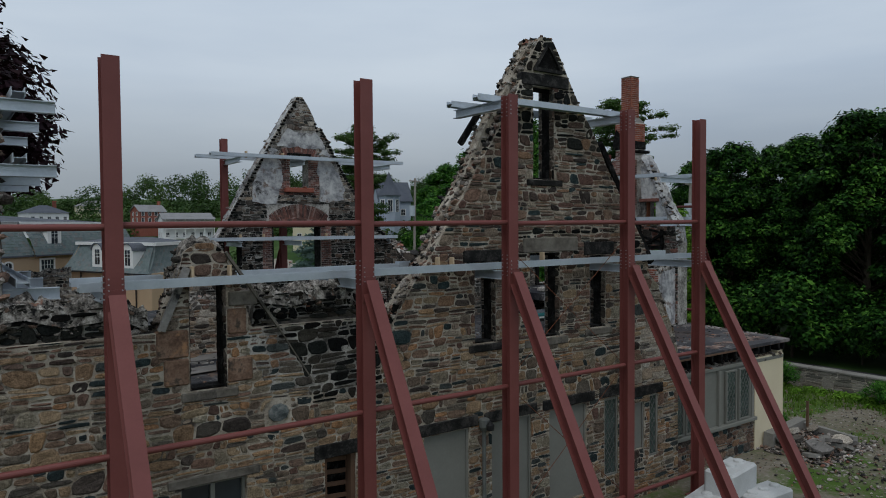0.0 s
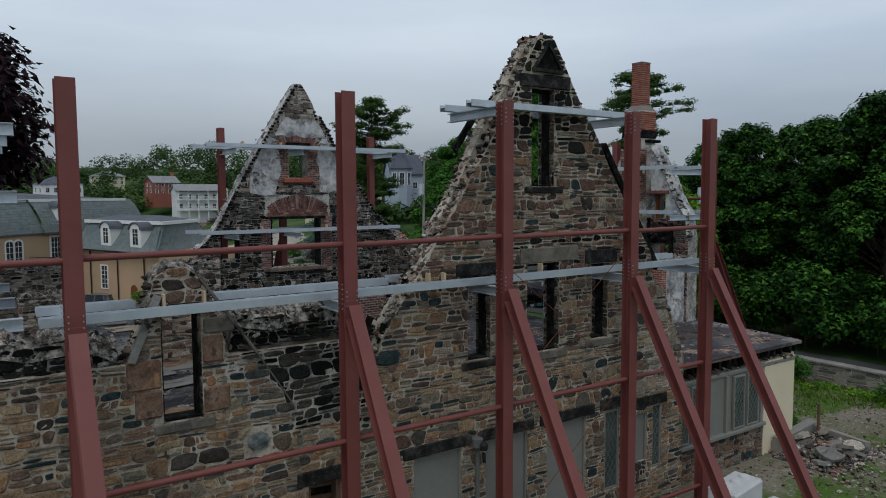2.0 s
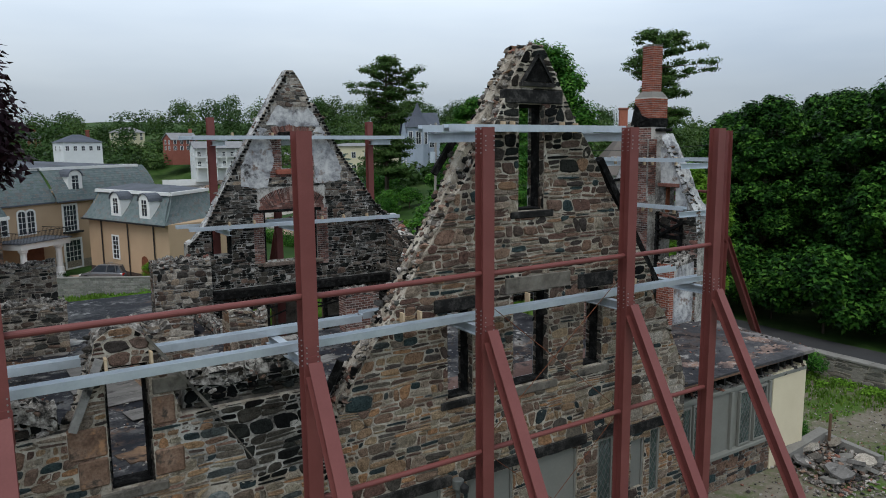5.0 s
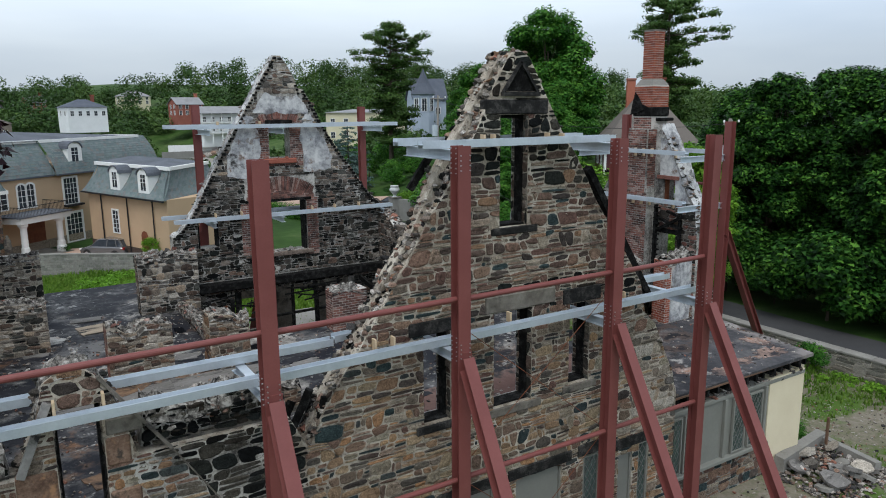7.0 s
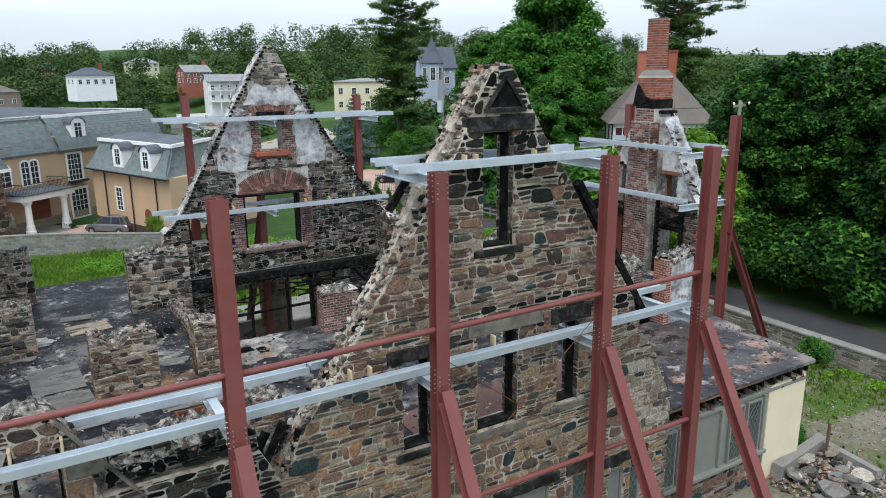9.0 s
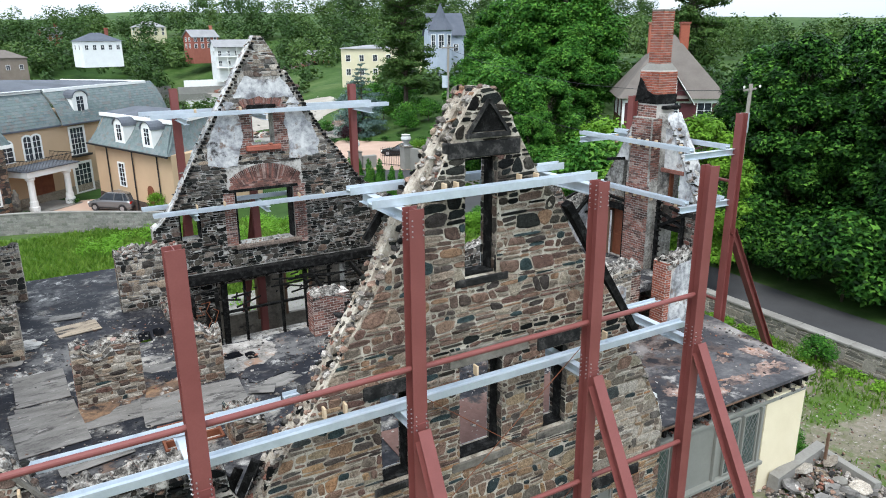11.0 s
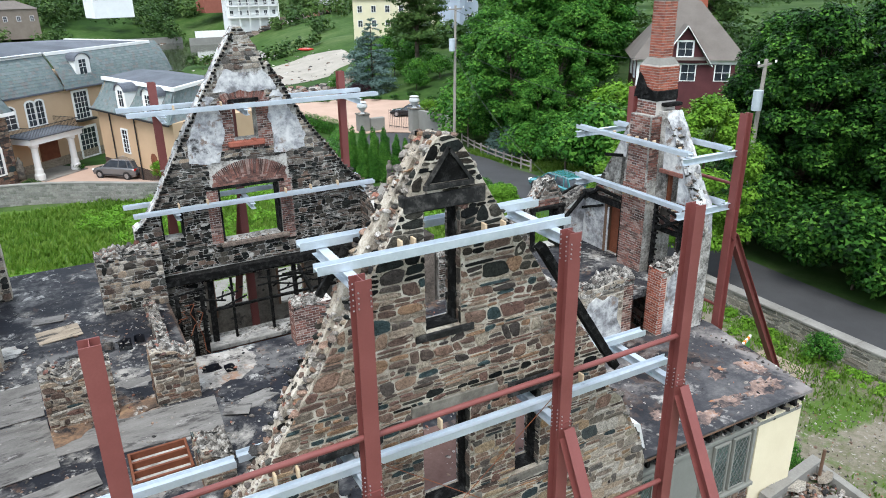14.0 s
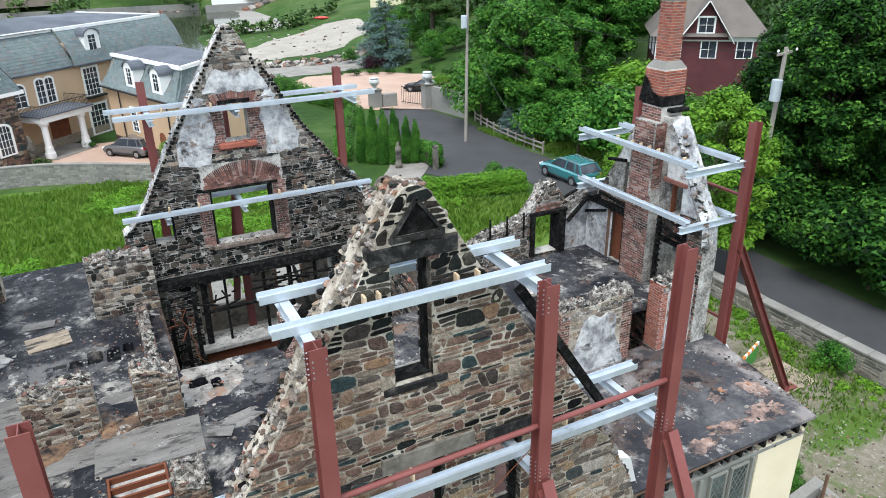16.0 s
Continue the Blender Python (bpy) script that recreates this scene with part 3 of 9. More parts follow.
RUST = surface("rusted_iron", [(0.3, (0.10, 0.035, 0.02)), (0.6, (0.2, 0.07, 0.035)), (0.8, (0.28, 0.12, 0.06))], 4, 30, 0.85, bump=0.3)
ASPHALT = surface("asphalt", [(0.3, (0.042, 0.042, 0.0434)), (0.6, (0.0595, 0.0595, 0.0616)), (0.8, (0.084, 0.084, 0.0854))], 0.35, 40, 0.9, bump=0.15)
GRAVEL = surface("pink_gravel", [(0.3, (0.34, 0.235, 0.18)), (0.6, (0.44, 0.31, 0.245)), (0.8, (0.52, 0.39, 0.32))], 0.3, 30, 0.95, bump=0.2)
SAND = surface("pale_sand", [(0.3, (0.22, 0.2, 0.17)), (0.6, (0.33, 0.3, 0.26)), (0.8, (0.42, 0.39, 0.34))], 0.3, 12, 0.95, bump=0.3, fleck=((0.33, 0.3, 0.25), 0.28, 0.4))
PAVING = surface("pale_paving", [(0.36, (0.17, 0.158, 0.14)), (0.64, (0.28, 0.262, 0.238))], 0.6, 20, 0.9, bump=0.2)
BLOCKWALL = surface("concrete_block_wall", [(0.3, (0.17, 0.165, 0.15)), (0.6, (0.24, 0.235, 0.215)), (0.8, (0.31, 0.3, 0.275))], 0.5, 10, 0.92, bump=0.4, fleck=((0.12, 0.12, 0.1), 0.35, 0.5))
STUCCO = surface("peach_stucco", [(0.3, (0.4, 0.28, 0.18)), (0.6, (0.46, 0.325, 0.21)), (0.8, (0.52, 0.375, 0.25))], 0.4, 25, 0.88, bump=0.15)
SLATE = pieces("roof_slate", [(0.123, 0.152, 0.152), (0.139, 0.164, 0.168), (0.107, 0.135, 0.139), (0.152, 0.172, 0.172), (0.127, 0.16, 0.156), (0.143, 0.143, 0.139), (0.115, 0.143, 0.143), (0.135, 0.164, 0.164)], rough=0.6, fine=9, bump=0.15, spread=0.2)
FLATROOF = surface("grey_flat_roof", [(0.36, (0.06, 0.066, 0.078)), (0.5, (0.09, 0.098, 0.115)), (0.64, (0.13, 0.14, 0.16))], 0.25, 8, 0.7, bump=0.1)
WHITE = surface("white_trim_paint", [(0.3, (0.66, 0.655, 0.63)), (0.7, (0.78, 0.775, 0.76))], 1.0, 12, 0.6, bump=0.05)
IRON = surface("black_iron", [(0.3, (0.015, 0.015, 0.016)), (0.7, (0.035, 0.035, 0.036))], 4, 30, 0.5, bump=0.1)
BARK = surface("bark", [(0.3, (0.05, 0.04, 0.03)), (0.6, (0.09, 0.072, 0.055)), (0.8, (0.14, 0.115, 0.09))], 3, 20, 0.95, bump=0.8, stretch=(1, 1, 0.25))
POLE = surface("pole_wood", [(0.3, (0.2, 0.18, 0.155)), (0.7, (0.32, 0.29, 0.26))], 3, 20, 0.9, bump=0.3, stretch=(1, 1, 0.2))
WATER, _nt, _p = nodes_of("still_water")
_p.inputs["Base Color"].default_value = (0.045, 0.05, 0.035, 1)
_p.inputs["Roughness"].default_value = 0.06
bump_to(_nt, _p, noise_node(_nt, 0.5, 4, 0.6, coord_of(_nt)).outputs["Fac"], 0.12, 0.1)
SOIL = surface("weedy_ground", [(0.34, (0.05, 0.09, 0.02)), (0.45, (0.085, 0.11, 0.04)), (0.51, (0.135, 0.125, 0.085)), (0.6, (0.2, 0.175, 0.14)), (0.75, (0.27, 0.24, 0.205))], 0.3, 6.0, 0.95, bump=0.6,
               fleck=[((0.065, 0.115, 0.022), 0.44, 0.35), ((0.36, 0.335, 0.31), 0.36, 5.0)])
LAWN = surface("rough_grass", [(0.34, (0.03, 0.072, 0.01)), (0.5, (0.075, 0.14, 0.022)), (0.66, (0.15, 0.205, 0.045))], 0.16, 3.0, 0.9, bump=0.6, fleck=((0.14, 0.2, 0.045), 0.33, 0.3))
FIELD = surface("far_ground", [(0.36, (0.016, 0.04, 0.009)), (0.5, (0.035, 0.075, 0.015)), (0.64, (0.08, 0.115, 0.04))], 0.05, 0.6, 0.95, bump=0.2)
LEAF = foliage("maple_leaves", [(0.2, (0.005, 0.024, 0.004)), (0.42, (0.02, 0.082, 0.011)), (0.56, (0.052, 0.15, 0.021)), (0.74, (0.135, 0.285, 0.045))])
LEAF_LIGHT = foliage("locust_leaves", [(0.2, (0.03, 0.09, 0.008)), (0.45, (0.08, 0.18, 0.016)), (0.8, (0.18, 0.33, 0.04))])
# Low stops put shaded gaps into the leaf colour, the last lit clumps.
LEAF_DARK = foliage("dense_shaded_leaves", [(0.32, (0.003, 0.012, 0.003)), (0.45, (0.009, 0.035, 0.006)), (0.56, (0.023, 0.078, 0.011)), (0.7, (0.09, 0.21, 0.03))], glow=0.03)
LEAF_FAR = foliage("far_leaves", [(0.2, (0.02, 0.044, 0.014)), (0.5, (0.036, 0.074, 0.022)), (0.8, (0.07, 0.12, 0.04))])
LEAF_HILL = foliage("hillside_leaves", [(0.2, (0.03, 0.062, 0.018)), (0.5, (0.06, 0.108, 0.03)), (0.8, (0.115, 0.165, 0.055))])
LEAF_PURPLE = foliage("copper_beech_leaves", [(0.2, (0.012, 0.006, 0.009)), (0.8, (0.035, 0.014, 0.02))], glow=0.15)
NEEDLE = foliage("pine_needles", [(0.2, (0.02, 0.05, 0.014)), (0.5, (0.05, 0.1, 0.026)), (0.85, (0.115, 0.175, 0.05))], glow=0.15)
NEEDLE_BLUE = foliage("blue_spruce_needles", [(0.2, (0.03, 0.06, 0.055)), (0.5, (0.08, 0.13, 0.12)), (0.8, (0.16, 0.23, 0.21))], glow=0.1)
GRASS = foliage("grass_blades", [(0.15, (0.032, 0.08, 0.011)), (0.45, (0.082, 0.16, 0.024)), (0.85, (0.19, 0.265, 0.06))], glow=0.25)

# ---- the ground ----
def ground(x, y):
    """The lie of the land: level round the ruin, falling to the inlet, rising behind it and to the east."""
    z = -1.5 * smooth(36, 64, y) * (1 - smooth(44, 70, x)) - 0.6 * smooth(88, 112, y) * (1 - smooth(60, 90, x))
    z -= 0.7 * smooth(65.5, 71, y) * (1 - smooth(17, 25, x)) * (1 - smooth(95, 110, y))
    z += 2.6 * smooth(48, 72, x) * smooth(15, 45, y) + 2.5 * smooth(60, 110, x) * smooth(90, 140, y)
    bay = smooth(118, 150, y - min(28, max(0, x - 20))) * (1 - smooth(225, 255, y)) * (1 - smooth(52, 84, x)) * smooth(-260, -140, x)
    bar = smooth(29, 35, x) * (1 - smooth(68, 76, x)) * smooth(110, 117, y) * (1 - smooth(164, 172, y))
    z -= 3.2 * bay * (1 - bar)
    z += 9 * smooth(232, 300, y) + 12 * smooth(300, 480, y) + 14 * smooth(480, 900, y)
    return z


def sheet(name, xs, ys, material, label, dz=0.0, wob=0.0):
    g = Geo()
    nx = len(xs)
    g.add([(x, y, ground(x, y) + dz + (wob * noise.noise((x * 0.35, y * 0.35, 1.0)) if wob else 0)) for y in ys for x in xs],
          [(j * nx + i, j * nx + i + 1, (j + 1) * nx + i + 1, (j + 1) * nx + i) for j in range(len(ys) - 1) for i in range(nx - 1)])
    return solo(name, g, material, label, "ground", kind="structure", soft=True)


def steps(a, b, n):
    return [a + (b - a) * i / n for i in range(n + 1)]


sheet("ground", [-2500, -1200, -600, -300, -160, -100, -60, -36] + steps(-20, 130, 75) + [150, 180, 220, 300, 500, 900, 1600, 2600],
      [-900, -400, -160, -70] + steps(-36, 290, 163) + [310, 340, 380, 430, 500, 600, 750, 1000, 1500, 2500, 3600], FIELD, "grassy land falling to a tidal inlet")


def zone(name, outline, material, label, dz, category="ground", step=1.6, edge=0.5, seed=3, level=None):
    """A patch of ground cover with a wandering edge, laid over the land."""
    rng = random.Random(seed)
    pts = []
    for (a, b), (c, d) in zip(outline, outline[1:] + outline[:1]):
        n = max(1, int(math.hypot(c - a, d - b) / step))
        for i in range(n):
            pts.append((a + (c - a) * i / n + rng.uniform(-edge, edge), b + (d - b) * i / n + rng.uniform(-edge, edge)))
    bm = bmesh.new()
    f = bm.faces.new([bm.verts.new((x, y, 0)) for x, y in pts])
    x0, x1 = min(p[0] for p in pts), max(p[0] for p in pts)
    y0, y1 = min(p[1] for p in pts), max(p[1] for p in pts)
    k = max(1.5, max(x1 - x0, y1 - y0) / 30)
    for axis, lo, hi in ((0, x0, x1), (1, y0, y1)):
        v = lo + k
        while v < hi:
            co, no = ((v, 0, 0), (1, 0, 0)) if axis == 0 else ((0, v, 0), (0, 1, 0))
            bmesh.ops.bisect_plane(bm, geom=bm.verts[:] + bm.edges[:] + bm.faces[:], plane_co=co, plane_no=no)
            v += k
    bmesh.ops.triangulate(bm, faces=bm.faces[:])
    for v in bm.verts:
        v.co.z = ground(v.co.x, v.co.y) + dz if level is None else level
    bm.normal_update()
    for fc in bm.faces:
        if fc.normal.z < 0:
            fc.normal_flip()
        fc.smooth = True
    me = bpy.data.meshes.new(name)
    bm.to_mesh(me)
    bm.free()
    me.materials.append(material)
    return tagged(new(name, me), label, category, kind="structure")


zone("ground_yard", [(-16, -14), (34.2, -14), (34.3, 31), (26, 33), (-16, 33)], SOIL, "trampled earth and rubble with weeds round the ruin", 0.02)
zone("lawn", [(-14, 32.8), (27, 32.8), (34, 30), (35.5, 40), (27.5, 43.5), (26.5, 50), (22, 58), (14, 61.5), (3, 63.5), (-14, 61)], LAWN, "rough uncut green grass behind the ruin", 0.03)
zone("road", [(36.0, -22), (40.4, -22), (40.2, 10), (40.1, 22), (40.6, 33), (41.8, 44), (42.4, 52), (43.6, 60), (44.2, 66.5), (43.2, 73), (39, 76), (35.5, 70), (32.2, 58), (31.6, 50.5), (33, 46.5), (36.6, 43.2), (37.0, 38), (36.4, 32), (35.9, 22)], ASPHALT,
     "narrow asphalt lane curving to a gateway", 0.05, "road", 2.0, 0.08)
zone("drive", [(38.2, 75.5), (43.2, 73), (47, 74), (51.5, 80), (51.5, 91), (47, 101), (38, 102), (34, 97), (33.5, 88), (35.5, 80)], GRAVEL, "pinkish gravel forecourt inside the gates", 0.05, "drive", 2.0, 0.2)
zone("drive_mansion", [(2, 66), (14.5, 64.5), (16.5, 70), (13, 79), (8, 79), (1, 74)], GRAVEL, "brick-coloured paving before the mansion", 0.04, "drive", 2.0, 0.1)
zone("beach", [(33, 121), (42, 122.5), (52, 126), (60, 133), (63, 146), (58, 153), (50, 150), (43, 144), (36, 134)], SAND, "pale sandy beach by the inlet", 0.06, "beach", 2.5, 0.8)
zone("mudflat", [(36, 140), (44, 136), (56, 150), (76, 160), (84, 200), (72, 232), (56, 236), (50, 200), (43, 170)], surface("grey_mud", [(0.3, (0.2, 0.185, 0.165)), (0.7, (0.3, 0.28, 0.255))], 0.1, 3, 0.7), "grey tidal mud at the inlet", 0, "mud", 4, 1.0, level=-2.93)
zone("terrace", [(32, 104), (40, 103.5), (50, 105), (55, 112), (44, 115), (31, 113)], PAVING, "pale paved terrace above the shore", 0.05, "path", 2.0, 0.3)
zone("path", [(27.2, 44), (29.6, 43.6), (31, 49), (33, 52), (35, 60), (36.5, 67), (34.5, 69), (32.6, 60), (30.5, 54), (28, 50)], PAVING, "pale path beside the clipped cypresses", 0.06, "path", 1.5, 0.1)
water = Geo().add([(-260, 100, -3.0), (95, 100, -3.0), (95, 262, -3.0), (-260, 262, -3.0)], [(0, 1, 2, 3)])
solo("water", water, WATER, "still greenish water of a tidal inlet", "water", kind="structure")


# ---- walls of the grounds ----
def road_wall():
    """Rough retaining wall with a pale coping beside the lane."""
    t = tagged(new("garden_wall", Geo().box(34.45, 34.85, -12, 33.5, -0.5, 0.92).mesh("garden_wall", MORTAR)), "low rubble wall with a pale coping beside the lane", "wall", kind="structure")
    rng = random.Random(11)
    place = lambda u, z, n: (34.45 - n, 33.5 - u, z)
    st = course_stones([(0, -0.3), (45.5, -0.3), (45.5, 0.92), (0, 0.92)], [], rng, (0.24, 0.4), (0.3, 0.8))
    face_with_stones(t, st, place, rng, lambda u, z: 0, [pieces("wall_fieldstone", [(0.15, 0.14, 0.12), (0.2, 0.185, 0.16), (0.11, 0.105, 0.09), (0.24, 0.22, 0.19), (0.17, 0.15, 0.125)])], lambda u, z: 8 < u < 21)
    y = -12.0
    while y < 33.4:
        n = min(33.5, y + rng.uniform(1.1, 1.5))
        part("coping_stone", Geo().cham(34.38, 34.94, y, n - 0.015, 0.92, 1.02 + rng.uniform(0, 0.015), 0.02), OLDCONC, t)
        y = n


road_wall()


def boundary_wall():
    """Curving block wall before the mansion, built of courses of split blocks."""
    t = tagged(new("boundary_wall"), "curving grey block wall with a flat coping before the mansion", "wall", kind="structure")
    pts = [(-9 + 24.5 * i / 34, 64.6 - 0.00 * i - 6.3 * smooth(0.35, 1.1, i / 34) ** 1.5 + 0.6 * math.sin(i / 34 * 3)) for i in range(35)]
    core, cap = Geo(), Geo()
    rng = random.Random(5)
    count = 0
    shared = {}
    for (a, b), (c, d) in zip(pts, pts[1:]):
        zb = ground(a, b) - 0.3
        core.add([(a, b, zb), (c, d, zb), (c, d, 0.1), (a, b, 0.1), (a, b + 0.35, zb), (c, d + 0.35, zb), (c, d + 0.35, 0.1), (a, b + 0.35, 0.1)],
                 [(0, 1, 2, 3), (4, 7, 6, 5), (3, 2, 6, 7), (0, 3, 7, 4), (1, 5, 6, 2)])
        cap.add([(a, b - 0.06, 0.105), (c, d - 0.06, 0.105), (c, d + 0.42, 0.105), (a, b + 0.42, 0.105), (a, b - 0.06, 0.19), (c, d - 0.06, 0.19), (c, d + 0.42, 0.19), (a, b + 0.42, 0.19)],
                [(0, 3, 2, 1), (4, 5, 6, 7), (0, 1, 5, 4), (1, 2, 6, 5), (2, 3, 7, 6), (3, 0, 4, 7)])
    part("core", core, BLOCKWALL, t)
    part("coping", cap, OLDCONC, t, "flat concrete coping")
    L = 0.0
    seg = []
    for (a, b), (c, d) in zip(pts, pts[1:]):
        w = math.hypot(c - a, d - b)
        seg.append((L, w, a, b, c, d))
        L += w
    m = Geo().cham(-0.21, 0.21, -0.02, 0.05, -0.095, 0.095, 0.018).mesh("block", pieces("split_block", [(0.2, 0.195, 0.175), (0.17, 0.165, 0.15), (0.235, 0.23, 0.205), (0.15, 0.15, 0.13), (0.21, 0.2, 0.18)]))
    rest = Geo()
    for r in range(11):
        u = 0.22 if r % 2 else 0.0
        while u < L - 0.25:
            s = [q for q in seg if q[0] <= u + 0.2 < q[0] + q[1]]
            if s:
                l0, w, a, b, c, d = s[0]
                k = (u + 0.2 - l0) / w
                x, y, ang = a + (c - a) * k, b + (d - b) * k, math.atan2(d - b, c - a)
                z = -0.01 - r * 0.205
                if z > ground(x, y) - 0.1:
                    if count < 290 and 2 < x < 14 and r < 9:
                        o = new("block", m)
                        o.parent = t
                        o.matrix_basis = Matrix.Translation((x, y - rng.uniform(0, 0.012), z)) @ Matrix.Rotation(ang, 4, "Z")
                        count += 1
                    else:
                        mm = Matrix.Translation((x, y - rng.uniform(0, 0.012), z)) @ Matrix.Rotation(ang, 4, "Z")
                        rest.add([mm @ v.co for v in m.vertices], [tuple(p.vertices) for p in m.polygons])
            u += 0.44
    tagged(part("blockwork", rest, m.materials[0], t), kind="stuff")


boundary_wall()

# ---- the ruin: front wall ----
RIGHT_RAKE = [(19.05, 3.9), (18.86, 4.6), (18.45, 5.35), (18.1, 6.05), (17.7, 6.4), (17.5, 7.2), (16.86, 8.1), (16.32, 8.8), (15.9, 9.36), (15.6, 9.88), (15.28, 10.38), (14.88, 10.86), (14.64, 11.24),
              (14.4, 11.64), (14.14, 12.08), (13.92, 12.42)]
LEFT_RAKE = [(13.74, 12.52), (13.5, 12.5), (13.36, 12.36), (13.17, 12.04), (13.01, 11.78), (12.85, 11.42), (12.62, 10.95), (12.4, 10.62), (12.2, 10.3), (11.84, 9.72), (11.54, 9.36), (11.34, 9.03), (11.1, 8.6),
             (10.82, 8.24), (10.52, 7.77), (10.23, 7.35), (9.95, 6.93), (9.6, 6.5), (9.2, 5.9), (8.85, 5.2)]
BACK_RAKE = [(13.6, 12.54), (13.38, 12.46), (13.2, 12.2), (12.9, 11.76), (12.56, 11.22), (12.25, 10.76), (11.88, 10.2), (11.56, 9.6), (11.28, 9.08), (10.98, 8.6), (10.7, 8.24), (10.5, 7.85), (10.2, 7.3), (9.92, 6.9),
             (9.5, 6.4), (9.1, 5.8), (8.75, 5.2)]
LOW_TOP = [(8.5, 5.9), (5.95, 5.9), (5.72, 6.75), (5.6, 7.1), (5.42, 7.38), (5.22, 7.54), (4.92, 7.53), (4.7, 7.38), (4.5, 6.6), (4.25, 5.95), (-4, 5.95)]
FRONT = [(-4, -0.4), (19.05, -0.4)] + RIGHT_RAKE + LEFT_RAKE + LOW_TOP
BACK = [(-4, -0.4), (19.05, -0.4)] + RIGHT_RAKE + BACK_RAKE + LOW_TOP
OPEN = {"gable": (13.2, 13.93, 8.96, 11.27), "first": (11.33, 11.98, 5.02, 6.95), "middle": (13.08, 14.13, 4.96, 7.12), "third": (15.22, 15.86, 5.05, 7.0), "left": (4.78, 5.46, 4.83, 6.92),
        "cellar": (4.58, 5.8, 1.7, 3.1), "slatted": (7.43, 8.15, 1.2, 3.08), "board_a": (9.87, 11.14, 0.6, 3.08), "board_b": (11.83, 13.11, 0.1, 3.08), "board_c": (13.74, 15.11, 0.6, 3.08),
        "lead_a": (15.8, 16.36, 0.9, 3.08), "board_d": (17.0, 17.5, 1.4, 2.75), "lead_b": (17.72, 18.1, 1.1, 2.9)}


def front_place(u, z, n):
    return (u, 12.0 - n, z)


def rect(o):
    return [(o[0], o[2]), (o[0], o[3]), (o[1], o[3]), (o[1], o[2])]


def sooted(u, z):
    return z > 4.25 + 0.25 * math.sin(u * 5) and 5.62 + (6.9 - z) * 0.66 < u < 8.75 - 0.12 * math.sin(z * 9)


wall_front = tagged(new("wall_front", Geo().slab([FRONT] + [rect(o) for o in OPEN.values()], front_place, 0.0, -0.25).slab([BACK] + [rect(o) for o in OPEN.values()], front_place, -0.25, -0.55).mesh("wall_front", MORTAR)),
                    "roofless gabled front wall of multicoloured rubble stone, scorched at its openings", "wall", kind="structure")
QUOINS = [(4.32, 4.77, 4.98, 5.46), (4.2, 4.77, 5.48, 5.98), (5.47, 5.95, 4.92, 5.38), (5.47, 5.84, 5.82, 6.3)]
LINTELS = [  # name, u0, u1, z0, z1, material, label
    ("lintel", 12.83, 14.42, 11.28, 11.57, CHAR_STONE, "soot-black stone lintel"), ("window_sill", 12.98, 14.2, 8.8, 8.95, CHAR_STONE, "dark stone sill"),
    ("lintel", 11.0, 12.25, 6.96, 7.24, CHAR_STONE, "soot-black stone lintel"), ("lintel", 12.85, 14.75, 7.14, 7.5, CEMENT, "long pale cement lintel"),
    ("lintel", 15.0, 16.15, 7.02, 7.36, CHAR_STONE, "soot-black stone lintel"), ("window_sill", 11.15, 12.2, 4.83, 5.0, CHAR_STONE, "dark stone sill"),
    ("window_sill", 12.9, 14.4, 4.76, 4.95, CEMENT, "grey stone sill"), ("window_sill", 15.05, 16.1, 4.86, 5.03, CEMENT, "grey stone sill"),
    ("window_sill", 4.62, 5.66, 4.66, 4.82, CEMENT, "grey stone sill"), ("lintel", 5.5, 6.05, 6.35, 6.62, CEMENT, "pale stone quoin"),
    ("lintel", 4.35, 6.05, 3.11, 3.28, CEMENT, "pale stone lintel"), ("lintel", 7.2, 8.4, 3.09, 3.38, CHAR_STONE, "dark stone lintel"),
    ("lintel", 9.6, 11.4, 3.1, 3.36, CHAR_STONE, "dark stone lintel"), ("lintel", 11.6, 13.3, 3.1, 3.36, CHAR_STONE, "dark stone lintel"), ("lintel", 13.5, 15.4, 3.1, 3.36, CHAR_STONE, "dark stone lintel"),
    ("lintel", 15.6, 16.55, 3.1, 3.4, CHAR_STONE, "dark stone lintel"), ("lintel", 16.8, 18.3, 2.92, 3.2, CHAR_STONE, "dark stone lintel")]
for nm, a, b, c, d, mt, lb in LINTELS:
    part(nm, Geo().cham(a, b, 11.955, 12.2, c, d, 0.018), mt, wall_front, lb)
part("ledge", Geo().sweep([(0, 0), (-0.16, 0), (-0.16, 0.09), (0, 0.16)], (-4, 12.14, 5.83), (4.3, 12.14, 5.83)), CEMENT, wall_front, "weathered stone water table")
part("ledge", Geo().sweep([(0, 0), (-0.16, 0), (-0.16, 0.09), (0, 0.16)], (6.3, 12.14, 5.86), (8.45, 12.14, 5.86)), CEMENT, wall_front, "weathered stone water table")
# No hollow here: a black slab paints the darkness of the triangular hole.
part("niche", Geo().slab([[(13.3, 11.74), (14.08, 11.74), (13.68, 12.26)]], front_place, 0.03, -0.2), CHAR, wall_front, "solid black triangle painted as a shaded niche")
tri = Geo().bar((13.24, 11.95, 11.72), (13.68, 11.95, 12.32), 0.06, 0.055, (0, 1, 0))
tri.bar((14.12, 11.95, 11.72), (13.68, 11.95, 12.32), 0.06, 0.055, (0, 1, 0)).bar((13.2, 11.95, 11.68), (14.16, 11.95, 11.68), 0.08, 0.08, (0, 1, 0))
part("niche_frame", tri, CHAR_STONE, wall_front, "charred timber frame round the niche")

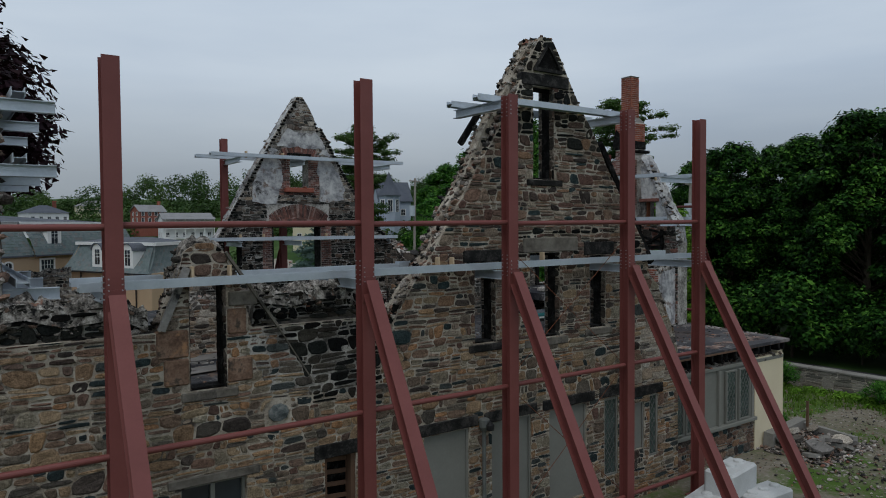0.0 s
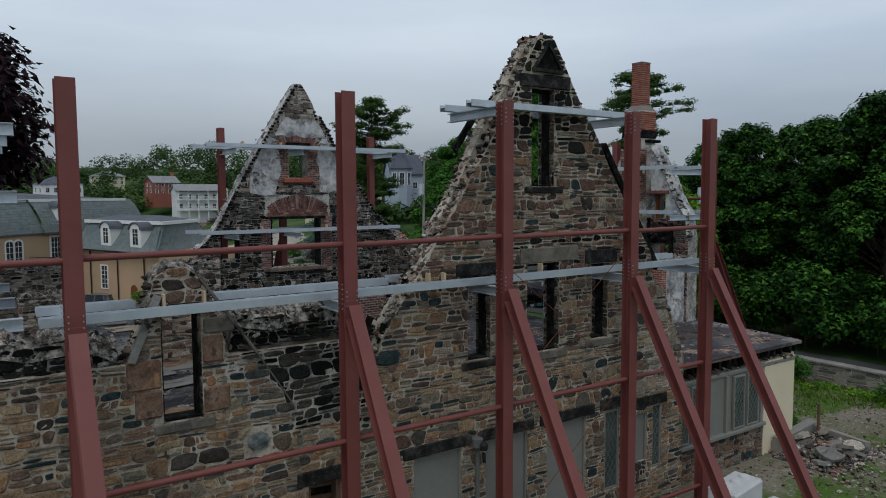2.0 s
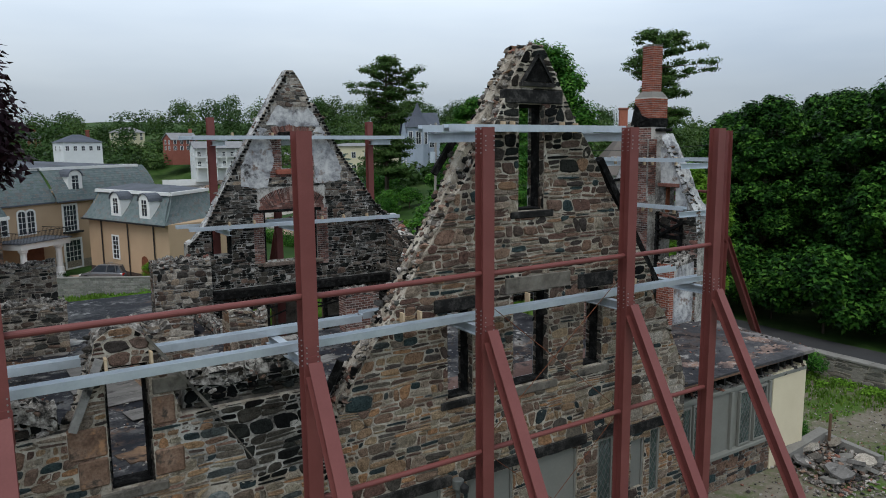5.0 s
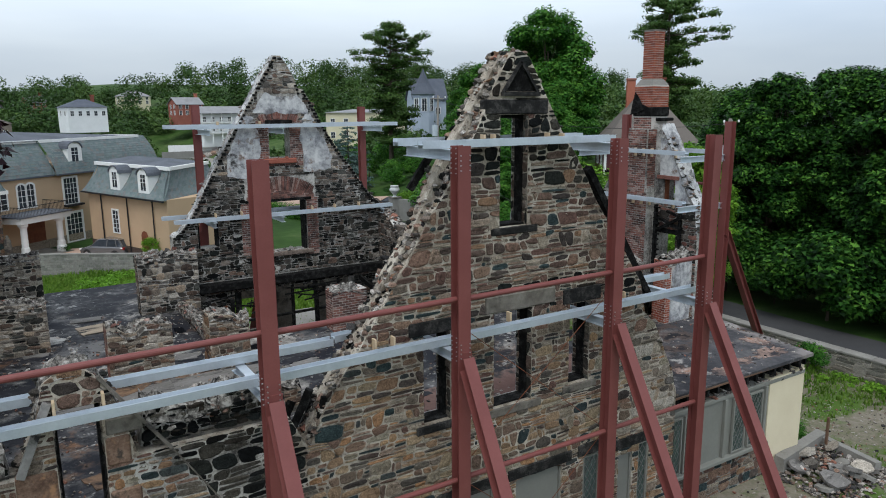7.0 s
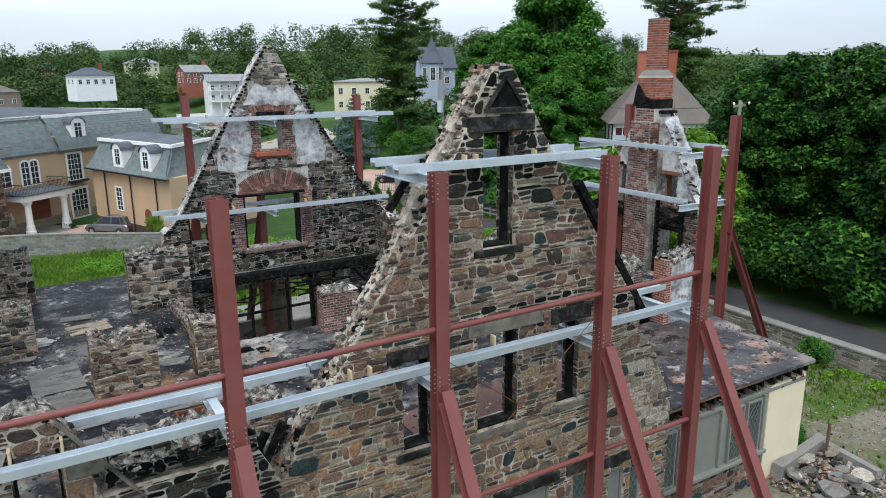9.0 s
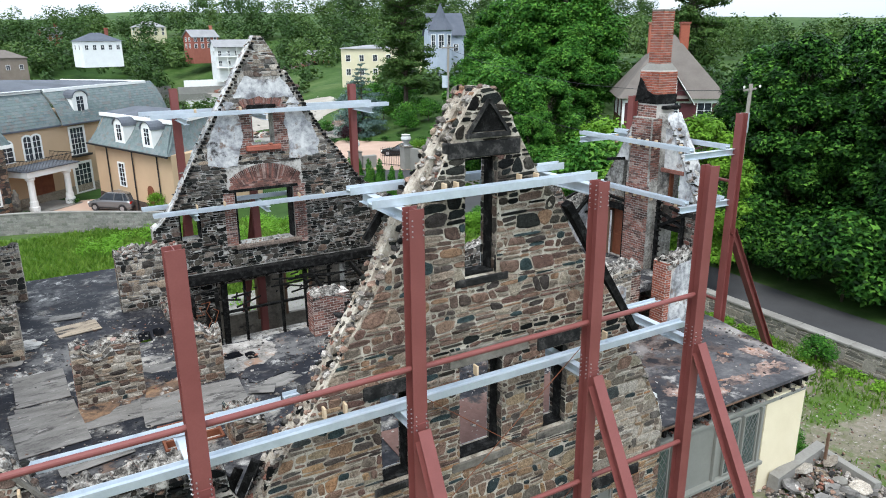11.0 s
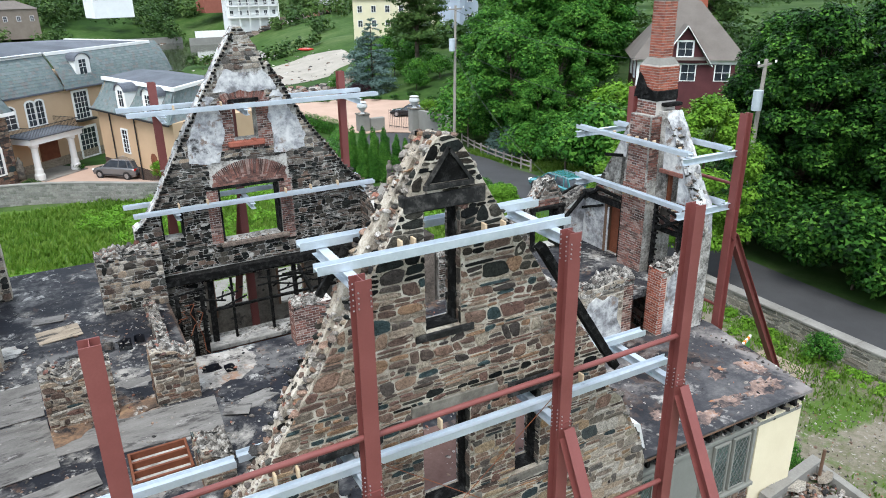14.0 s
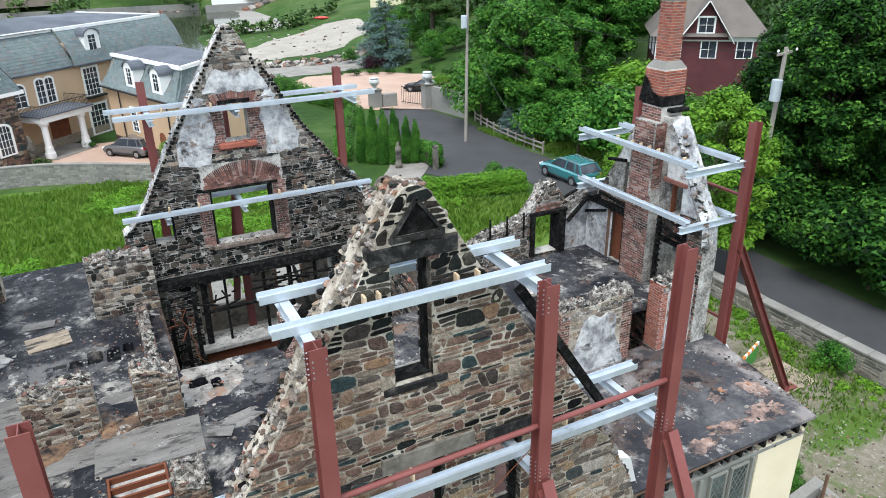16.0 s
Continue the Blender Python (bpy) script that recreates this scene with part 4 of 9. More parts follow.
# charred frames and what fills the openings
for key, deep in (("gable", 0.1), ("first", 0.1), ("middle", 0.1), ("third", 0.1), ("left", 0.08)):
    u0, u1, z0, z1 = OPEN[key]
    fr = Geo()
    fr.cham(u0, u0 + 0.06, 12.16, 12.34, z0, z1, 0.01).cham(u1 - 0.06, u1, 12.16, 12.4, z0, z1, 0.012).cham(u0, u1, 12.16, 12.36, z1 - 0.07, z1, 0.01).cham(u0, u1, 12.1, 12.45, z0, z0 + 0.05, 0.01)
    part("window_frame", fr, CHAR, wall_front, "charred timber window frame")
for key in ("board_a", "board_b", "board_c", "board_d"):
    u0, u1, z0, z1 = OPEN[key]
    part("window_board", Geo().cham(u0 + 0.01, u1 - 0.01, 12.08, 12.11, z0, z1 - 0.01, 0.006), BOARD, wall_front, "grey painted board closing the opening")
    part("board_frame", Geo().box(u0, u0 + 0.05, 12.04, 12.16, z0, z1).box(u1 - 0.05, u1, 12.04, 12.16, z0, z1).box(u0 + 0.05, u1 - 0.05, 12.04, 12.16, z1 - 0.05, z1), BOARD, wall_front)


def leaded(parent, u0, u1, z0, z1, place, pitch=0.17):
    """Leaded casement of diamond panes."""
    part("pane", Geo().slab([[(u0, z0), (u1, z0), (u1, z1), (u0, z1)]], lambda u, z, n: place(u, z, n - 0.06), 0.0, -0.01), PANE, parent, "dark leaded glass")
    g = Geo()
    w, h = u1 - u0, z1 - z0
    k = -h / 1.6
    while k < w:
        for sgn in (1, -1):
            pts = []
            a, b = (k, 0), (k + h / 1.6, h)
            ua, za, ub, zb = a[0], a[1], b[0], b[1]
            if ua < 0:
                za += (0 - ua) * 1.6
                ua = 0
            if ub > w:
                zb -= (ub - w) * 1.6
                ub = w
            if ub - ua > 0.03:
                if sgn < 0:
                    ua, ub = w - ua, w - ub
                p, q = place(u0 + ua, z0 + za, -0.05), place(u0 + ub, z0 + zb, -0.05)
                nrm = Vector(place(0, 0, 1)) - Vector(place(0, 0, 0))
                g.bar(p, q, 0.018, 0.014, nrm)
        k += pitch
    part("cames", g, LEAD, parent, "grey lead cames")
    f = Geo()
    for a, b, c, d in ((u0 - 0.05, u0, z0, z1), (u1, u1 + 0.05, z0, z1), (u0 - 0.05, u1 + 0.05, z1, z1 + 0.05), (u0 - 0.05, u1 + 0.05, z0 - 0.05, z0)):
        f.slab([[(a, c), (b, c), (b, d), (a, d)]], lambda u, z, n: place(u, z, n), -0.02, -0.1)
    part("casement", f, BOARD, parent, "grey painted casement")


leaded(wall_front, 15.86, 16.3, 0.95, 3.0, front_place)
leaded(wall_front, 17.77, 18.05, 1.15, 2.85, front_place)
u0, u1, z0, z1 = OPEN["cellar"]
part("pane", Geo().box(u0, u1, 12.2, 12.22, z0, z1), DARKGLASS, wall_front, "black glass")
part("window_frame", Geo().box(u0, u0 + 0.05, 12.12, 12.26, z0, z1).box(u1 - 0.05, u1, 12.12, 12.26, z0, z1).box(u0, u1, 12.12, 12.26, z1 - 0.06, z1).box(5.15, 5.23, 12.12, 12.26, z0, z1), BOARD, wall_front, "grey timber window frame")
u0, u1, z0, z1 = OPEN["slatted"]
part("backing", Geo().box(u0, u1, 12.4, 12.44, z0, z1), CHAR, wall_front)
for i in range(7):
    part("slat", Geo().bar((u0, 12.3, z0 + 0.2 + i * 0.26), (u1, 12.26, z0 + 0.16 + i * 0.26), 0.03, 0.09), OLDWOOD, wall_front)
part("slat_frame", Geo().box(u1 - 0.1, u1, 12.05, 12.3, z0, z1).box(u0, u0 + 0.07, 12.05, 12.3, z0, z1), OLDWOOD, wall_front)
part("patch", Geo().lathe((0, 0, 0), [(0.22, 0), (0.2, 0.03), (0.1, 0.042), (0.0, 0.045)], 9), BLUESTONE, wall_front, "rounded blue-grey boulder in the wall")
bpy.data.objects["patch"].matrix_basis = Matrix.Translation((6.45, 11.985, 4.2)) @ Matrix.Rotation(radians(90), 4, "X") @ Matrix.Diagonal((1.0, 0.82, 1.0, 1))
part("downpipe", Geo().rod((11.5, 11.88, 0.2), (11.5, 11.88, 2.95), 0.05).lathe((11.5, 11.88, 2.95), [(0.05, 0), (0.12, 0.12), (0.13, 0.3), (0.1, 0.32)], 12), LEAD, wall_front, "grey lead downpipe with a hopper")
part("lamp", Geo().lathe((11.56, 11.72, 3.0), [(0.02, 0), (0.09, 0.02), (0.1, 0.14), (0.02, 0.22)], 12), IRON, wall_front, "dark wall lamp")

rng_f = random.Random(21)
keep = [(a, b, c, d) for _, a, b, c, d, _, _ in LINTELS] + [OPEN[k] for k in OPEN] + QUOINS + [(13.3, 14.06, 11.7, 11.9), (13.42, 13.94, 11.9, 12.06), (13.56, 13.8, 12.06, 12.24), (6.17, 6.72, 3.93, 4.47)]
stones_f = course_stones(FRONT, keep + [(-9, 30, 9.62, 20)], rng_f, (0.15, 0.31), (0.18, 0.58), 0.018) + course_stones(FRONT, keep + [(-9, 30, -5, 9.62)], rng_f, (0.18, 0.32), (0.26, 0.7), 0.02)
part("sooted_core", Geo().slab([[(6.3, 4.6), (8.6, 4.3), (8.5, 5.85), (5.75, 5.85), (5.9, 5.4)]], front_place, 0.004, -0.02), SOOT_MORTAR, wall_front, "soot-blackened masonry where a roof once stood")
for a, b, c, d in QUOINS:
    part("quoin", Geo().cham(a + 0.006, b - 0.004, 11.97 - 0.02 * rng_f.random(), 12.2, c, d, 0.03), SANDSTONE, wall_front, "large pale sandstone quoin")
STONES_MATS = [STONE, STONE_SOOT, STONE_WARM, STONE_PALE]


def front_kind(u, z):
    if sooted(u, z) or (z > 9.6 and rng_f.random() < 0.96 * smooth(9.4, 10.6, z)) or (7.0 < z < 7.7 and u > 12.4 and rng_f.random() < 0.4):
        return 1
    if u > 16.7 and 3.3 < z < 6.5 and rng_f.random() < 0.75 * smooth(16.6, 17.6, u):
        return 3
    return 2 if rng_f.random() < 0.85 * smooth(7.2, 4.2, z) else 0

face_with_stones(wall_front, stones_f, front_place, rng_f, front_kind, STONES_MATS, lambda u, z: 10.5 < u < 16.6 and z > 7.4)


# the stone jambs of the five burnt windows
for key in ("gable", "first", "middle", "third", "left"):
    u0, u1, z0, z1 = OPEN[key]
    quad = [(0.0, z0), (0.54, z0), (0.54, z1), (0.0, z1)]
    for pl in (lambda u, z, n, e=u1: (e - n, 12.55 - u, z), lambda u, z, n, e=u0: (e + n, 12.0 + u, z)):
        face_with_stones(wall_front, course_stones(quad, [], rng_f, (0.18, 0.34), (0.2, 0.5)), pl, rng_f, lambda u, z: 0, [STONE_BURNT])


def rough_top(parent, line, y0, y1, rng, mat, rise=0.16, axis="y", sink=0.25):
    """A torn bed of mortar, ash and small stuff over a wall's head: one lumpy skin that closes down on both sides."""
    g, seed = Geo(), rng.uniform(0, 90)
    pts = []
    for (a, b), (c, d) in zip(line, line[1:]):
        n = max(1, int(math.hypot(c - a, d - b) / 0.045))
        pts += [(a + (c - a) * i / n, b + (d - b) * i / n) for i in range(n)]
    pts.append(line[-1])
    m = 13
    for u, z in pts:
        for j in range(m):
            k = j / (m - 1)
            y = y0 - 0.03 + (y1 - y0 + 0.06) * k
            f = 0.0 if j in (0, m - 1) else 1.0
            h = rise * (0.45 + noise.noise((u * 2.3, y * 2.3, seed)) + 0.9 * noise.noise((u * 6.0, y * 6.0, seed + 5)) + 0.8 * noise.noise((u * 13.0, y * 13.0, seed + 9)))
            p = (u + 0.04 * noise.noise((u * 9, y * 9, seed)), y + 0.03 * noise.noise((u * 11, y * 4, seed + 2)) * f, z + h * f - sink * (1 - f))
            g.v.append(p if axis == "y" else (p[1], p[0], p[2]))
    for i in range(len(pts) - 1):
        for j in range(m - 1):
            q = (i * m + j, (i + 1) * m + j, (i + 1) * m + j + 1, i * m + j + 1)
            g.f.append(q if axis == "y" else q[::-1])
    g.mi = [0] * len(g.f)
    return tagged(part("rubble_bed", g, mat, parent, "torn bed of mortar and ash on the wall head"), kind="stuff")


def ragged(parent, line, y0, y1, rng, name="rubble", size=(0.08, 0.18), mat=RUBBLE, per=12, lift=0.0, axis="y"):
    """Broken stones and mortar along a wall's torn top; line: (u, z) points, y0 to y1 the wall's thickness."""
    g = Geo()
    for (a, b), (c, d) in zip(line, line[1:]):
        n = max(1, int(math.hypot(c - a, d - b) * per * 3.4))
        for i in range(n):
            k = rng.random()
            s = rng.uniform(*size) * rng.choice((0.3, 0.4, 0.5, 0.6, 0.85))
            q = rng.uniform(y0 + 0.02, y1 - 0.02)
            u, z = a + (c - a) * k + rng.uniform(-0.07, 0.05), b + (d - b) * k + rng.uniform(-0.1, 0.04) + lift
            g.rock((u, q, z) if axis == "y" else (q, u, z), s * rng.uniform(0.8, 1.7), s * rng.uniform(0.8, 1.4), s * rng.uniform(0.4, 0.8), rng)
    return tagged(part(name, g, mat, parent, "torn edge of broken stone and pale mortar"), kind="stuff")


def along(line, z):
    """Where a falling line of (u, z) points stands at height z."""
    for (a, b), (c, d) in zip(line, line[1:]):
        if d <= z <= b and b > d:
            return a + (c - a) * (b - z) / (b - d)
    return line[0][0] if z > line[0][1] else line[-1][0]


def torn_end(parent, front, back, y0, y1, z0, z1, rng, mats):
    """The broken end of a wall: bedded stones and lumps of mortar, course on course, from the front arris to the back one."""
    gs = [Geo() for _ in mats]
    z = z0
    while z < z1:
        h = rng.uniform(0.05, 0.12)
        y = y0 + rng.uniform(0, 0.05)
        while y < y1:
            d = rng.uniform(0.07, 0.18)
            if rng.random() < 0.22:
                y += d
                continue
            k = min(1.0, (y + d / 2 - y0) / (y1 - y0))
            u = along(front, z) * (1 - k) + along(back, z) * k + rng.uniform(-0.03, 0.12)
            w = rng.uniform(0.07, 0.16)
            gs[rng.choice(range(len(mats)))].rock((u + w * 0.45, y + d / 2, z + h / 2), w, d * 0.62, h * 0.75, rng, rng.uniform(-0.5, 0.5))
            y += d * rng.uniform(0.6, 0.95)
        z += h * 0.8
    for g, mt in zip(gs, mats):
        tagged(part("rubble", g, mt, parent, "torn edge of broken stone and pale mortar"), kind="stuff")


def torn_skin(parent, front, back, y0, y1, z0, z1, seed, mat):
    """The lumpy mortar core laid bare between a broken wall's front and back arris."""
    g, m, rows = Geo(), 15, int((z1 - z0) / 0.04)
    for i in range(rows + 1):
        z = z0 + (z1 - z0) * i / rows
        fa, ba = (sum(along(ln, z + d) for d in (-0.1, -0.05, 0.0, 0.05, 0.1)) / 5 for ln in (front, back))
        for j in range(m):
            k = j / (m - 1)
            y = y0 + (y1 - y0) * k
            lump = 0.1 * noise.noise((y * 4.0, z * 4.0, seed)) + 0.07 * noise.noise((y * 9.0, z * 9.0, seed + 4)) + 0.07 * noise.noise((y * 17.0, z * 17.0, seed + 8))
            g.v.append((fa * (1 - k) + ba * k + 0.05 + lump + (0.16 if j in (0, m - 1) else 0.0), y, z + 0.3 * lump))
    for i in range(rows):
        for j in range(m - 1):
            g.f.append((i * m + j, i * m + j + 1, (i + 1) * m + j + 1, (i + 1) * m + j))
    g.mi = [0] * len(g.f)
    tagged(part("torn_core", g, mat, parent, "bared lime core of the broken wall"), kind="stuff")


torn_skin(wall_front, LEFT_RAKE, BACK_RAKE, 12.0, 12.6, 5.3, 12.45, 3.3, TORN)
torn_end(wall_front, LEFT_RAKE, BACK_RAKE, 12.0, 12.6, 5.3, 12.45, rng_f, [STONE_PALE, STONE_BURNT, RUBBLE, STONE, STONE_SOOT])
ragged(wall_front, BACK_RAKE, 12.2, 12.6, rng_f, per=5, size=(0.05, 0.12))
ragged(wall_front, [RIGHT_RAKE[-1]] + LEFT_RAKE[:3], 12.02, 12.6, rng_f, per=16, size=(0.05, 0.14))
ragged(wall_front, LEFT_RAKE[10:], 12.0, 12.5, rng_f, per=9, size=(0.06, 0.16))
ragged(wall_front, RIGHT_RAKE, 12.02, 12.55, rng_f, size=(0.06, 0.13), per=12, lift=-0.03, mat=STONE_BURNT)
ragged(wall_front, RIGHT_RAKE[:6], 12.0, 12.6, rng_f, size=(0.07, 0.2), per=10)
rough_top(wall_front, LOW_TOP[2:9][::-1], 12.02, 12.6, rng_f, TOPPING, 0.1, sink=0.12)
ragged(wall_front, LOW_TOP[1:10], 12.05, 12.6, rng_f, size=(0.06, 0.14), per=8, mat=STONE_BURNT)
# inner face, seen through the torn edge and the windows
part("inner_lining", Geo().slab([[(9.6, 4.1), (17.4, 4.1), (17.4, 6.9), (15.3, 9.9), (13.8, 12.1), (13.5, 12.1), (12.4, 10.6), (10.9, 8.2)]] + [rect(OPEN[k]) for k in ("gable", "first", "middle", "third")], front_place, -0.552, -0.575),
     PLASTER, wall_front, "scorched inner plaster")
part("rafter", Geo().bar((15.88, 12.3, 10.05), (18.1, 12.3, 6.7), 0.17, 0.2, (0, 1, 0)), CHAR, wall_front, "charred leaning rafter")
part("rafter", Geo().bar((12.05, 12.7, 10.6), (11.5, 12.75, 9.8), 0.1, 0.14), CHAR, wall_front, "charred rafter stub")
for k, (p, q) in enumerate((((8.3, 12.7, 4.4), (9.0, 12.25, 6.25)), ((8.5, 12.6, 4.3), (9.2, 12.5, 6.0)), ((8.75, 12.3, 4.4), (8.45, 12.2, 6.1)), ((8.0, 12.5, 4.6), (8.8, 12.7, 5.9)), ((8.9, 12.15, 4.7), (9.25, 12.1, 6.1)))):
    part("timber", Geo().bar(p, q, 0.09, 0.15), CHAR, wall_front, "charred fallen timber")
part("mortar_fillet", Geo().bar((5.45, 11.965, 7.36), (6.45, 11.97, 5.9), 0.05, 0.09, (0, 1, 0)).bar((6.45, 11.98, 5.9), (7.2, 11.985, 4.7), 0.025, 0.035, (0, 1, 0)), CEMENT, wall_front, "mortar line of a vanished roof")
part("mortar_fillet", Geo().bar((4.74, 11.93, 7.1), (4.28, 11.93, 6.0), 0.12, 0.1, (0, 1, 0)), ASH, wall_front, "mortar line of a vanished roof")

# sooty broken parapets set back above the ledge
for nm, poly in (("parapet", [(-4, 5.9), (4.15, 5.9), (4.1, 6.25), (3.6, 6.5), (2.8, 6.42), (2.2, 6.6), (1.4, 6.5), (-4, 6.6)]),
                 ("parapet", [(6.0, 5.95), (8.5, 5.95), (8.45, 6.3), (8.1, 6.55), (7.4, 6.6), (6.8, 6.5), (6.1, 6.62)])):
    rp = random.Random(len(poly))
    pw = tagged(new("wall_" + nm, Geo().slab([poly], front_place, -0.16, -0.6).mesh(nm, MORTAR_SOOT)), "broken sooty parapet of rubble stone", "wall", kind="structure")
    st = course_stones(poly, [], rp, (0.14, 0.28), (0.16, 0.45), 0.016)
    face_with_stones(pw, st, lambda u, z, n: (u, 12.16 - n, z), rp, lambda u, z: 0, [STONE_SOOT], lambda u, z: u > 0.5, proud=(0.02, 0.09))
    rough_top(pw, [p for p in poly[2:]][::-1], 12.1, 12.72, rp, TOPPING, 0.14)
    for dz in (0.0, 0.14, 0.28, 0.42):
        ragged(pw, [(u, z - dz) for u, z in poly[2:]], 12.1, 12.5 if dz == 0 else 12.2, rp, size=(0.05, 0.14), mat=(STONE_BURNT, STONE_SOOT, RUBBLE, STONE_SOOT)[int(dz * 7.2)], per=5)

# ---- the cross wall at the ruin's left end, with its braces ----
END = [(12.3, -0.3), (24.0, -0.3), (24.0, 6.5), (21.5, 9.0), (19.0, 11.2), (18.2, 11.5), (15.0, 10.9), (13.4, 10.6), (12.9, 10.2), (12.6, 8.0), (12.3, 6.5)]
rng_e = random.Random(31)
wall_west = tagged(new("wall_west", Geo().slab([END], lambda u, z, n: (1.95 + n, u, z), 0, -0.6).mesh("wall_west", MORTAR_SOOT)), "tall sooted gable wall of rubble stone", "wall", kind="structure")
st = course_stones(END, [], rng_e, (0.2, 0.36), (0.22, 0.6))
face_with_stones(wall_west, st, lambda u, z, n: (1.95 + n, u, z), rng_e, lambda u, z: 0, [STONE_BURNT], lambda u, z: u < 15 and z > 6)
ragged(wall_west, END[4:], 1.35, 2.0, rng_e, axis="x", size=(0.12, 0.26))

# ---- floors and roofs inside ----
HOLES = [(7.1, 24.45, 0.44, 0.26), (7.56, 24.4, 0.42, 0.5), (8.1, 24.55, 0.52, 0.9), (8.64, 24.45, 0.46, 1.0), (9.1, 24.65, 0.38, 0.8), (10.75, 21.55, 0.6, 0.5), (11.25, 21.3, 0.35, 0.6)]
rng_h = random.Random(19)


def burnt_hole(x, y, w, d):
    """A ragged squarish hole burnt through the deck."""
    out = []
    for i in range(16):
        a = 6.28319 * i / 16
        k = 0.5 * rng_h.uniform(0.82, 1.0) / max(abs(math.cos(a)), abs(math.sin(a))) ** 0.8
        out.append((x + w * k * math.cos(a), y + d * k * math.sin(a)))
    return out


HOLE_LOOPS = [burnt_hole(*h) for h in HOLES]
deck = Geo().slab([[(-4, 12.56), (19.3, 12.56), (19.3, 17.4), (20.3, 17.4), (20.3, 22.4), (10.35, 22.5), (10.2, 32.8), (-4, 32.8)],
                   [(8.05, 17.05), (8.05, 18.35), (9.45, 18.3), (9.45, 17.05)]] + [list(h) for h in HOLE_LOOPS], lambda u, z, n: (u, z, 4.05 + n), -0.3, 0.0)
floor_deck = solo("floor_deck", deck, DECK, "blackened felted deck scattered with ash", "floor", kind="structure")
solo("floor_scorched", Geo().box(12.7, 18.9, 12.62, 15.6, 4.055, 4.075), FLOOR_RED, "reddish scorched floor behind the front gable", "floor", kind="structure")
solo("floor_ground", Geo().box(-4, 26, 12.5, 32.5, -0.2, 0.3), CHAR_STONE, "near-black ground floor seen through the burnt hole", "floor", kind="structure")
solo("floor_upper", Geo().box(20.4, 25.5, 17.6, 22.3, 4.85, 5.12), DECK, "ashy upper floor behind the brick wall", "floor", kind="structure")
# trimmed hole with its joists, plywood and debris on the deck
frame_hole = thing("floor_opening", "trimmed opening in the deck with bare joists", "opening", at=(8.75, 17.7, 4.0))
for i in range(4):
    part("joist", Geo().cham(8.05, 9.45, 17.07 + i * 0.4, 17.14 + i * 0.4, 3.8, 4.07, 0.006), REDDOOR, frame_hole)
for x in (8.06, 9.38):
    part("trimmer", Geo().cham(x, x + 0.06, 17.06, 18.32, 3.8, 4.09, 0.006), REDDOOR, frame_hole)
part("ash_bed", Geo().box(8.06, 9.44, 17.06, 18.3, 3.85, 3.9), ASH, frame_hole)
ash_outline = [(10.25, 20.45), (10.9, 20.3), (11.5, 20.55), (12.0, 21.1), (12.15, 21.8), (11.9, 22.4), (10.4, 22.45), (10.3, 21.6)]
ash_loop = []
for (a, b), (c, d) in zip(ash_outline, ash_outline[1:] + ash_outline[:1]):
    ash_loop += [(a + (c - a) * i / 8 + rng_h.uniform(-0.06, 0.06), b + (d - b) * i / 8 + rng_h.uniform(-0.04, 0.04)) for i in range(8)]
solo("ash_sheet", Geo().slab([ash_loop] + [list(h) for h in HOLE_LOOPS[5:]], lambda u, z, n: (u, z, 4.05 + n), -0.005, 0.012), PALE_ASH, "pale ash-caked sheet with holes burnt through it", "roofing scrap")
PLYS = [((6.96, 19.52), (2.08, 0.86), 0, PLY), ((9.16, 19.2), (2.62, 1.64), -3, PLY), ((5.6, 22.2), (1.3, 2.0), 3, PLY), ((5.7, 19.7), (1.55, 2.4), 6, PLY), ((6.8, 26.3), (1.3, 1.0), 8, PLY_TAN), ((6.5, 27.6), (1.0, 0.5), -4, PLY),
        ((6.6, 17.6), (1.6, 0.7), 10, PLY), ((10.9, 18.9), (0.7, 0.5), -24, PLY)]
for k, ((x, y), (w, d), a, mt) in enumerate(PLYS):
    o = solo("plywood_sheet", Geo().cham(-w / 2, w / 2, -d / 2, d / 2, 0, 0.02, 0.004), mt, "weathered plywood sheet lying on the deck" if mt is PLY else "bare tan plywood patch on the deck", "board", "plywood on the deck")
    o.matrix_basis = Matrix.Translation((x, y, 4.054 + 0.006 * k)) @ Matrix.Rotation(radians(a), 4, "Z")
g = Geo()
rd = random.Random(9)
for i in range(2600):
    x, y = rd.uniform(3.5, 18.5), rd.uniform(12.9, 26.5)
    if (y > 22.4 and x > 10.2) or (8 < x < 9.5 and 17 < y < 18.4):
        continue
    s = abs(rd.gauss(0, 0.022)) + 0.01
    g.rock((x, y, 4.06 + s * 0.2), s * 1.4, s, s * 0.6, rd)
solo("deck_debris", g, RUBBLE, "chips of stone and ash on the deck", "debris", kind="stuff")
